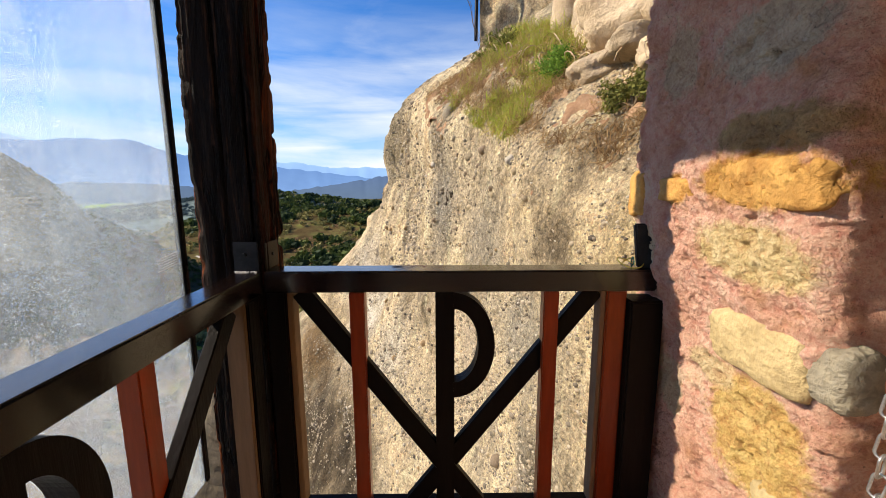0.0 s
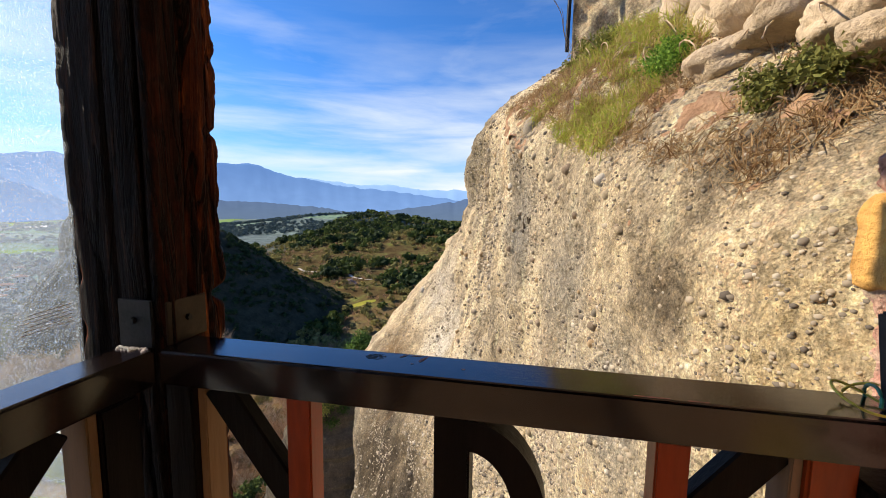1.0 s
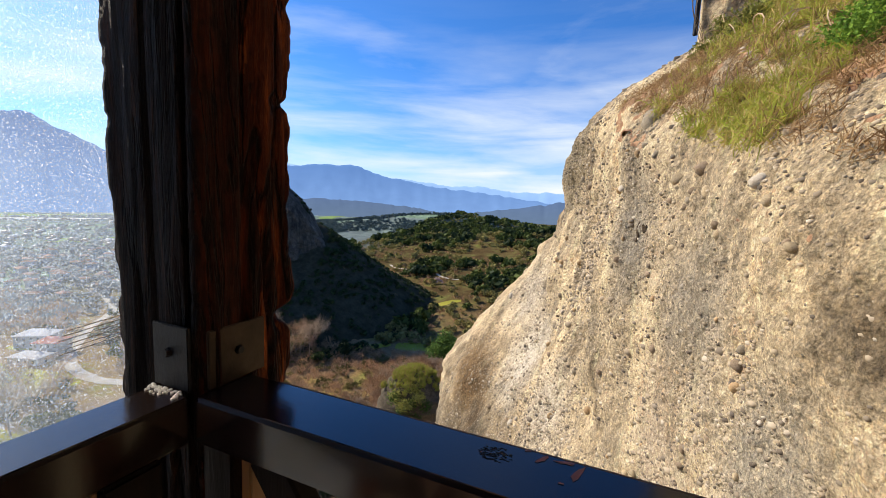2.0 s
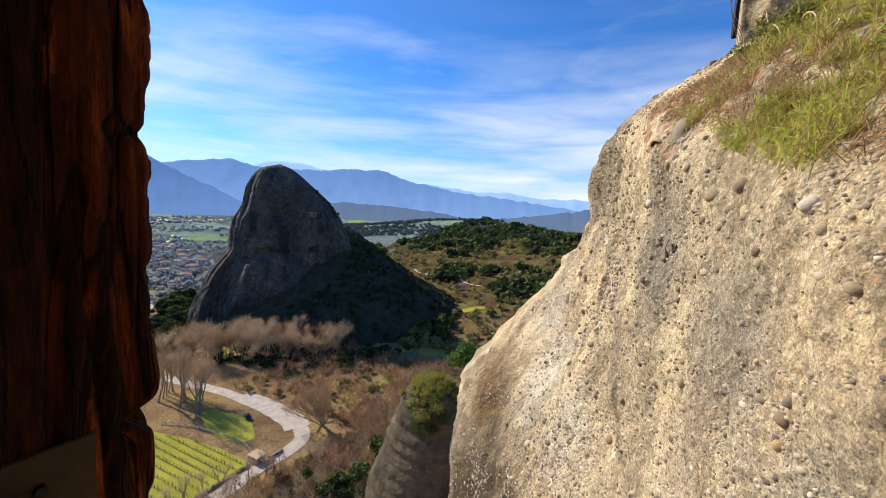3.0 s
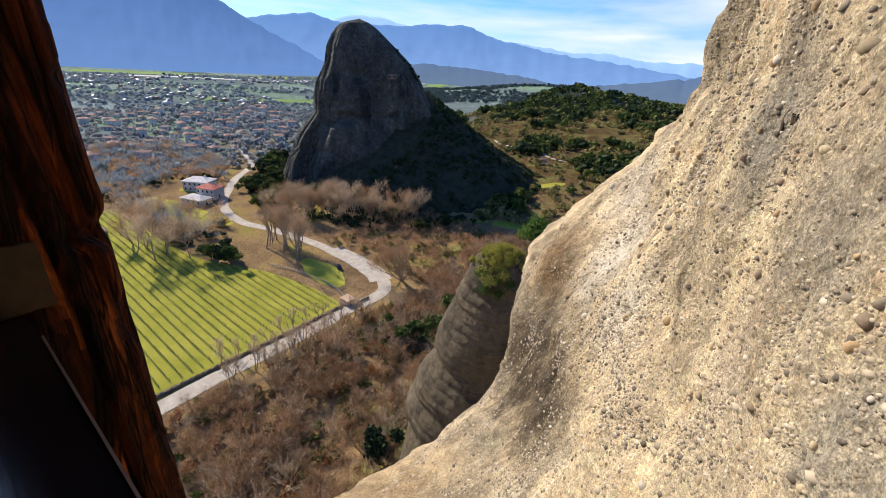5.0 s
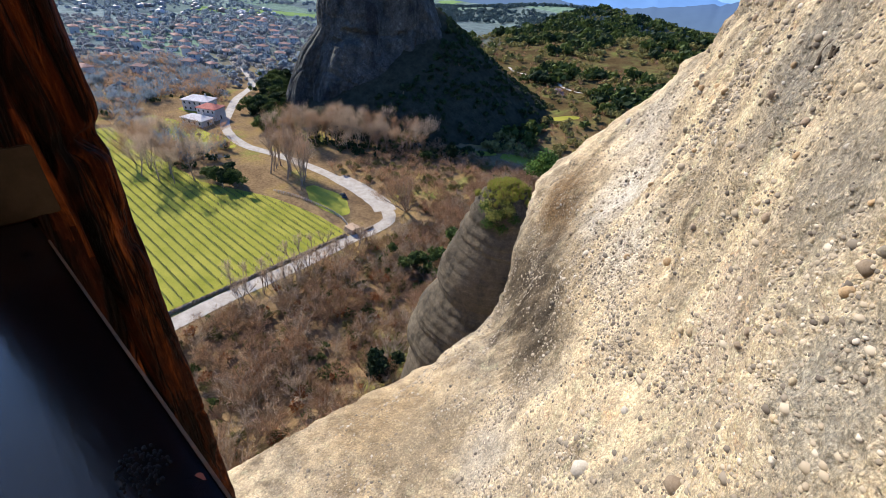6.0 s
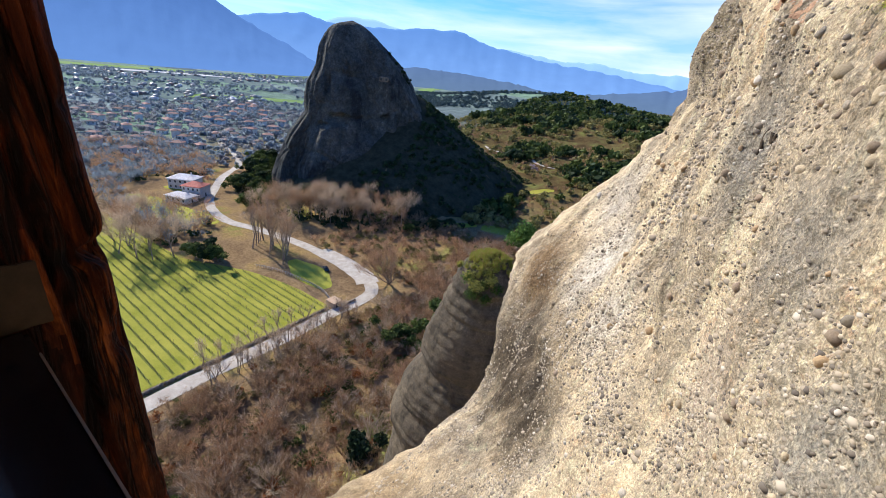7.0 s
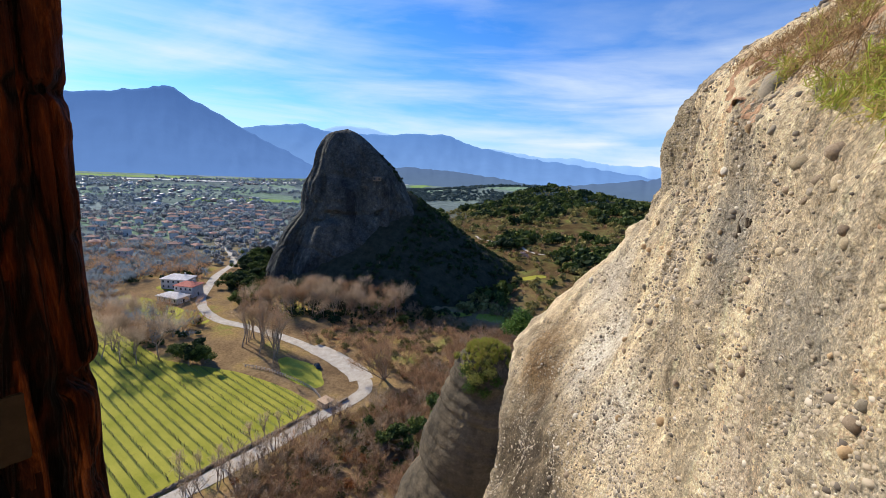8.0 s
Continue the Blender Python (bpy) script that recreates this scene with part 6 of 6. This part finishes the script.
thicket("bend_thicket", "leafless brown thicket inside the road's bend", "wood", sap[1], sp_[:330], np.random.default_rng(66).uniform(0.35, 0.95, len(sp_[:330])), M_TWIG_BROWN, 66)
thicket("bend_scrub", "olive scrub inside the road's bend", "scrub", rust_v, sp_[330:], np.random.default_rng(67).uniform(0.5, 1.3, len(sp_[330:])), M_OLIVE, 67)
# hill country to the right: evergreen bushes over dry grass, brown scrub between
bush_v = leaves(np.array([[0, 0, 2.2], [1.3, 0.4, 1.7], [-1.1, 0.8, 1.8], [0.2, -1.3, 1.5]]), np.array([1.7, 1.3, 1.4, 1.3]), 13, 1.0, 17)


def on_hills(n, seed, thick):
    r = np.random.default_rng(seed)
    x, y = r.uniform(-420, 160, n * 6), 190 + 1100 * r.random(n * 6) ** 1.5
    ok = vnoise(np.stack([x / 45, y / 45, 0 * x], -1), 77) + 0.5 * vnoise(np.stack([x / 14, y / 14, 0 * x], -1), 78) > thick
    ok &= (np.hypot(x + 217, y - 194) > 62) & (np.hypot(x + 204, y - 228) > 88)
    ok &= x > -300 - 0.55 * (y - 200)
    ok &= ~((x < -210) & (y < 300))
    return np.stack([x[ok], y[ok]], -1)[:n]


for k, (n, thick, mat, nm, lb) in enumerate(((2500, 0.05, M_EVER, "hill_bushes", "dark evergreen bushes over the hills"), (1700, 0.3, M_EVER_D, "hill_bushes", "dark evergreen thickets over the hills"), (5000, -0.7, M_OLIVE, "hill_scrub", "olive brown scrub over the hills"))):
    sp_ = on_hills(n, 70 + k, thick)
    sz__ = np.random.default_rng(k).uniform(0.4, 1.0, len(sp_)) ** 2 * (2.3 if k < 2 else 1.3) * (1 + sp_[:, 1] / 900)
    thicket(nm, lb, "scrub", bush_v, sp_, sz__, mat, 80 + k)
sp_ = on_hills(2600, 90, -0.7)
sp_ = sp_[sp_[:, 1] < 560]
thicket("hill_brushwood", "leafless brown brushwood on the hill", "wood", sap[0], sp_, np.random.default_rng(5).uniform(0.4, 0.9, len(sp_)), M_TWIG_BROWN, 91)
# sheet over the scree; the pinnacle's shade is put into its dark tones
M_SCREE = plain("shaded_scree_thicket", (0.03, 0.034, 0.022), (0.075, 0.07, 0.045), 0.25, 1.0, bumpy=1.0, dist=1.2, fine=0.9, spec=0.02)
ga_, gr_ = np.meshgrid(np.linspace(0, 2 * math.pi, 120, endpoint=False), np.linspace(1, 90, 60))
X_, Y_ = -204 + gr_ * np.cos(ga_) * (1 + 0.04 * vnoise(np.stack([np.cos(ga_) * 4, np.sin(ga_) * 4, 0 * ga_], -1), 4)), 228 + gr_ * np.sin(ga_)
Z_ = ground_z(X_, Y_) + np.clip((90 - gr_) / 6, -0.3, 1) * (0.9 + 0.8 * fbm(np.stack([X_ / 5, Y_ / 5, 0 * X_], -1), 3, 66))
tagged(mesh_np("scree_slope", np.stack([X_, Y_, Z_], -1).reshape(-1, 3), grid_faces(60, 120, True), M_SCREE), "overgrown scree slope at the pinnacle's foot, shade put into its dark colour", "slope", kind="structure")
# dark scrub round the pinnacle, made dense to deepen the scree's shade
rs_ = np.random.default_rng(93)
aa, rd = rs_.uniform(0, 6.3, 2300), rs_.uniform(8, 98, 2300)
sp_ = np.stack([-203 + rd * np.cos(aa), 216 + rd * np.sin(aa)], -1)
sp_ = sp_[np.hypot(sp_[:, 0] + 217, sp_[:, 1] - 194) > 46]
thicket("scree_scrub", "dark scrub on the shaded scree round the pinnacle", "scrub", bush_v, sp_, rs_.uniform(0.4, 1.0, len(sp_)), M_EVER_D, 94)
# far wood, greens shifted to blue for the haze before it
M_FARWOOD = leaf_mat("hazed_far_wood", (0.05, 0.085, 0.09), (0.105, 0.15, 0.15), 0.3)
x, y = rs_.uniform(-900, -120, 3400), rs_.uniform(760, 1280, 3400)
ok = vnoise(np.stack([x / 70, y / 70, 0 * x], -1), 14) > -0.25
sp_ = np.stack([x, y], -1)[ok]
thicket("far_hill_wood", "woods over the far hill, haze put into their blue-green colour", "wood", bush_v, sp_, rs_.uniform(1.2, 2.6, len(sp_)), M_FARWOOD, 92)
# trees of the plain and town
x, y = rs_.uniform(-1500, -300, 6500), rs_.uniform(-120, 1300, 6500)
ok = (vnoise(np.stack([x / 120, y / 120, 0 * x], -1), 12) > -0.25) & (y < 0.75 * -x + 120) & (np.hypot(x + 217, y - 194) > 75)
sp_ = np.stack([x, y], -1)[ok]
thicket("plain_trees", "trees and hedges of the plain, haze put into their blue-grey colour", "trees", bush_v, sp_, rs_.uniform(0.8, 2.2, len(sp_)), M_PLAINTREE, 95)
x, y = rs_.uniform(-420, -185, 1500), rs_.uniform(10, 150, 1500)
ok = ~((x > -262) & (y < 62)) & (y < 96 + (-x - 217) * 0.5) & ~((x > -290) & (x < -225) & (y > 76) & (y < 118))
sp_ = np.stack([x, y], -1)[ok]
thicket("brown_wood", "leafless brown trees between the fields and the town", "wood", sap[1], sp_[:330], rs_.uniform(0.8, 1.6, len(sp_[:330])), M_TWIG_BROWN, 96)
thicket("grey_wood", "leafless trees between the fields and the town, haze put into their grey colour", "wood", sap[0], sp_[620:1050], rs_.uniform(0.8, 1.7, len(sp_[620:1050])), M_PLAINTREE, 99)
thicket("plain_bushes", "dark bushes between the fields and the town", "scrub", bush_v, sp_[420:620], rs_.uniform(0.5, 1.2, len(sp_[420:620])), M_EVER_D, 97)

# ---- houses ----
M_WALL_W = plain("white_render", (0.48, 0.455, 0.42), (0.64, 0.605, 0.56), 0.4, 0.9, spread=0.2, spec=0.1)
M_TILE = plain("roof_tiles", (0.22, 0.13, 0.10), (0.34, 0.21, 0.165), 0.6, 0.85, spread=0.3, fine=3, spec=0.1)
M_TILE_B = plain("weathered_tiles", (0.20, 0.145, 0.125), (0.32, 0.24, 0.205), 0.6, 0.85, spread=0.3, fine=3, spec=0.1)
M_TILE_P = plain("pale_roof", (0.50, 0.45, 0.41), (0.70, 0.65, 0.60), 0.6, 0.85, spread=0.2, spec=0.1)
M_TILE_R = plain("bright_red_tiles", (0.42, 0.13, 0.09), (0.58, 0.22, 0.16), 0.6, 0.85, fine=3, spec=0.1)
M_PANE = plain("window_dark", (0.02, 0.025, 0.03), (0.05, 0.055, 0.06), 1.0, 0.2, spec=0.5)


def roof_mesh(w, d, z0, rise, over):
    bm = bmesh.new()
    a, b_, r_ = w / 2 + over, d / 2 + over, max(w / 2 - d / 2, 0.4)
    lo = [bm.verts.new(p) for p in ((-a, -b_, z0), (a, -b_, z0), (a, b_, z0), (-a, b_, z0))]
    dn = [bm.verts.new((v.co.x, v.co.y, z0 - 0.25)) for v in lo]
    hi = [bm.verts.new((-r_, 0, z0 + rise)), bm.verts.new((r_, 0, z0 + rise))]
    for f in ((lo[0], lo[1], hi[1], hi[0]), (lo[1], lo[2], hi[1]), (lo[2], lo[3], hi[0], hi[1]), (lo[3], lo[0], hi[0]), dn[::-1]):
        bm.faces.new(f)
    for i in range(4):
        bm.faces.new((lo[i], dn[i], dn[(i + 1) % 4], lo[(i + 1) % 4]))
    return bm


def house(name, label, group, w, d, storeys, roof_mat, windows=3):
    h = thing(name, label, "house", group)
    hgt = 3.0 * storeys
    part("wall", box(-w / 2, w / 2, -d / 2, d / 2, -1, hgt), M_WALL_W, h)
    rf = part("roof", roof_mesh(w, d, hgt + 0.2, min(w, d) * 0.22, 0.6), roof_mat, h)
    part("chimney", box(w * 0.2, w * 0.2 + 0.6, d * 0.1, d * 0.1 + 0.6, hgt, hgt + min(w, d) * 0.22 + 0.8), M_WALL_W, rf)
    for s in range(storeys):
        for k in range(windows):
            x = -w / 2 + w * (k + 0.5) / windows
            for y in (-d / 2 - 0.03, d / 2 + 0.03):
                part("window", box(x - 0.5, x + 0.5, y - 0.04, y + 0.04, 3 * s + 0.9, 3 * s + 2.2), M_PANE, h)
    part("door", box(w / 2 + 0.0, w / 2 + 0.08, -0.5, 0.5, 0, 2.1), M_PANE, h)
    return h


inn = house("guest_house", "large white guest house with a pale hipped roof beside the road", "roadside houses", 15, 10, 2, M_TILE_P, 5)
inn.matrix_basis = pose(-266, 105, float(ground_z(-266, 105)), 0, 0, 35)
o2 = house("guest_house", "white house with a red tiled roof beside the road", "roadside houses", 11, 9, 2, M_TILE_R, 4)
o2.matrix_basis = pose(-248, 103, float(ground_z(-248, 103)), 0, 0, 30)
o3 = house("guest_house", "low white house with a terrace beside the road", "roadside houses", 14, 8, 1, M_TILE_P, 4)
o3.matrix_basis = pose(-243, 93, float(ground_z(-243, 93)), 0, 0, 20)
protos = [house("town_house", "small white town house with a red tiled roof", "town houses", w, d, st, mt, 2) for w, d, st, mt in ((8.5, 7, 2, M_TILE), (8, 6.5, 1, M_TILE), (10, 7, 2, M_TILE), (8, 7, 1, M_TILE_B), (7, 6, 1, M_TILE_B))]
spots = []
while len(spots) < 96:
    x, y = rt.uniform(-640, -350), rt.uniform(105, 380)
    if 0.16 * -x + 20 < y < 0.62 * -x + 10 and min((math.hypot(x - a, y - b_) for a, b_ in spots), default=99) > 9.5 + 9 * abs(vnoise(np.array([x / 40, y / 40, 0.0]), 3)) and math.hypot(x + 217, y - 194) > 120:
        spots.append((x, y))
spots += [(-420 + rt.uniform(-60, 60), 60 + rt.uniform(-40, 30)) for k in range(8)]
for k, (x, y) in enumerate(spots):
    m = pose(x, y, float(ground_z(x, y)), 0, 0, rt.uniform(-20, 60))
    if k < len(protos):
        protos[k].matrix_basis = m
    else:
        copy_thing(protos[k % len(protos)], m)
x, y = rs_.uniform(-700, -300, 1700), rs_.uniform(40, 400, 1700)
ok = np.array([min(math.hypot(a - p, c - q) for p, q in spots) > 6.0 for a, c in zip(x, y)]) & (np.hypot(x + 217, y - 194) > 90)
sp_ = np.stack([x, y], -1)[ok]
thicket("town_trees", "garden trees among the town houses, haze put into their grey colour", "trees", bush_v, sp_, rs_.uniform(0.6, 1.5, len(sp_)), M_TOWNTREE, 98)
M_FARTOWN, nt, b = nodes_of("far_town")
geo = nt.nodes.new("ShaderNodeNewGeometry")
col = ramp(nt, geo.outputs["Random Per Island"], [(0.0, (0.22, 0.14, 0.11)), (0.4, (0.27, 0.235, 0.22)), (0.75, (0.34, 0.335, 0.33)), (1.0, (0.58, 0.57, 0.57))])
link(nt, col, b.inputs["Base Color"])
hv, hf = bm_arrays(roof_mesh(11, 9, 5, 2, 0.2))
hv[:, 2] = np.where(hv[:, 2] < 4.9, 0, hv[:, 2])
x, y = rs_.uniform(-1400, -600, 520), rs_.uniform(60, 1000, 520)
ok = (vnoise(np.stack([x / 170, y / 170, 0 * x], -1), 33) > -0.1) & (y < -0.62 * x)
x, y = x[ok], y[ok]
v_, f_ = scatter(hv, hf, np.stack([x, y, ground_z(x, y)], -1), rs_.uniform(0.45, 0.95, len(x)), rs_.uniform(0, 6.3, len(x)))
tagged(mesh_np("far_town", v_, f_, M_FARTOWN, smooth=False), "scattered pale houses far across the plain", "town", kind="stuff")
M_RIVERBED = plain("river_gravel", (0.42, 0.42, 0.41), (0.58, 0.58, 0.57), 0.02, 1.0, fine=0.2, spec=0.05)
M_FIELD = plain("winter_wheat", (0.13, 0.22, 0.06), (0.20, 0.28, 0.09), 0.01, 1.0, fine=0.1, spec=0.05)
ribbon("river_bed", "pale gravel river bed across the plain", [(-1700, -200), (-1500, 200), (-1420, 520), (-1300, 800), (-1400, 1150), (-1300, 1500)], 60, M_RIVERBED, 0.8, "river")
ribbon("far_field", "pale green wheat field far across the plain", [(-1650, 350), (-1560, 600), (-1480, 900), (-1560, 1200)], 130, M_FIELD, 0.5, "field")
ribbon("far_field", "pale green wheat field far across the plain", [(-1000, 1250), (-1150, 1400), (-1250, 1650)], 60, M_FIELD, 0.9, "field")
ribbon("far_field", "green field beyond the town", [(-800, 330), (-760, 430), (-700, 500)], 60, M_FIELD, 0.5, "field")

# ---- small things by the road ----
M_DRYSTONE = plain("dry_stone", (0.14, 0.11, 0.08), (0.27, 0.22, 0.165), 1.2, 0.95, bumpy=0.8, dist=0.1, spec=0.05)
low_wall = thing("field_wall", "low dry-stone wall along the vineyard and road", "wall")
rw = random.Random(8)
y = 18.0
while y < 78:
    ln = rw.uniform(0.9, 1.9)
    bm = rubble(bmesh.new(), -100.1 + rw.uniform(-0.1, 0.1), y + ln / 2, float(ground_z(-100, y)) + 0.4, 0.4, ln * 0.56, rw.uniform(0.45, 0.65), y, 1, 4.0)
    part("stone", bm, M_DRYSTONE, low_wall)
    y += ln
M_OCHRE_RENDER = plain("ochre_render", (0.44, 0.30, 0.19), (0.56, 0.41, 0.28), 1.0, 0.9, spec=0.1)
hut = thing("shrine_hut", "small ochre roadside hut with a flat parapet", "hut")
zh = float(ground_z(-99.5, 82))
part("wall", box(-102.6, -98.6, 80.6, 84.0, zh - 0.3, zh + 2.0, 0.05), M_OCHRE_RENDER, hut)
part("roof", box(-102.8, -98.4, 80.4, 84.2, zh + 2.0, zh + 2.2, 0.04), M_OCHRE_RENDER, hut)
part("door", box(-98.6, -98.5, 81.6, 82.7, zh, zh + 1.8), M_PANE, hut)
part("forecourt_wall", box(-98.4, -97.6, 84.3, 89.5, zh - 0.3, zh + 1.0, 0.05), M_DRYSTONE, hut)
fence = thing("paddock_fence", "pale wooden post-and-rail fence along the meadow", "fence")
fl = smooth_line([(-103, 83), (-112, 85.5), (-124, 85), (-136, 83), (-146, 79)], 9)
M_FENCE = plain("pale_timber", (0.36, 0.31, 0.25), (0.50, 0.44, 0.36), 2, 0.9, spec=0.05)
for i, (p, q) in enumerate(zip(fl, fl[1:])):
    za, zb = float(ground_z(*p)), float(ground_z(*q))
    part("post", box(p[0] - 0.09, p[0] + 0.09, p[1] - 0.09, p[1] + 0.09, za - 0.2, za + 1.2), M_FENCE, fence)
    for hgt in (0.55, 1.05):
        part("rail", wire_mesh([(p[0], p[1], za + hgt), (q[0], q[1], zb + hgt)], 0.07), M_FENCE, fence)


def parked_car(x, y, turn_, paint):
    car = thing("parked_car", "small dark parked car beside the road", "car", at=(x, y, float(ground_z(x, y)) + 0.15))
    car.rotation_euler = (0, 0, radians(turn_))
    bm = box(-2.1, 2.1, -0.85, 0.85, 0.3, 0.85, 0.12)
    part("body", bm, paint, car, smooth=True)
    bm = box(-1.3, 1.0, -0.75, 0.75, 0.85, 1.45, 0.1)
    for v in bm.verts:
        if v.co.z > 1.2:
            v.co.x *= 0.78
    part("cabin", bm, M_PANE, car, "dark glazed cabin", smooth=True)
    for wx in (-1.3, 1.3):
        for wy in (-0.8, 0.8):
            bm = bmesh.new()
            bmesh.ops.create_cone(bm, cap_ends=True, segments=16, radius1=0.32, radius2=0.32, depth=0.22, matrix=pose(wx, wy, 0.32, 90))
            part("wheel", bm, M_RUBBER, car)


parked_car(-124, 97, 160, plain("dark_paint", (0.02, 0.03, 0.04), (0.04, 0.05, 0.06), 1, 0.25, spec=0.5))
shed = thing("vineyard_shed", "low dark shed at the vineyard's far end", "shed")
zs_ = float(ground_z(-225, 44))
part("wall", box(-228, -222, 42, 46, zs_, zs_ + 2.2), M_DRYSTONE, shed)
part("roof", roof_mesh(6, 4, 0, 0.8, 0.3), M_DRYSTONE, shed).location = (-225, 44, zs_ + 2.2)
# pinnacle: scrub on its shoulder, a walled hermitage in its face
for k, (yaw_, sl, hd) in enumerate(((44.4, 0.028, 285), (43.4, 0.010, 285), (42.6, -0.006, 284), (42.0, -0.02, 284), (43.0, 0.002, 287))):
    x, y = yaw_to(yaw_, hd)
    ob = copy_thing(ever[0], pose(x + 0.2, y + 2, 1.5 + sl * hd - 6.5, 0, 0, 50 * k))
    ob.scale = (0.55, 0.55, 0.7)
hx_, hy_ = yaw_to(44.6, 262)
hermitage = thing("hermitage", "tiny walled hermitage set in the pinnacle's face", "building", at=(hx_, hy_, -6.4))
hermitage.rotation_euler = (0, 0, radians(44.6))
part("wall", box(-2.6, 2.6, -1.5, 9, -1.2, 1.3, 0.1), M_DRYSTONE, hermitage)
for x in (-1.6, 1.4):
    part("window", box(x - 0.6, x + 0.6, -1.6, -1.45, -0.6, 0.7), M_PANE, hermitage)
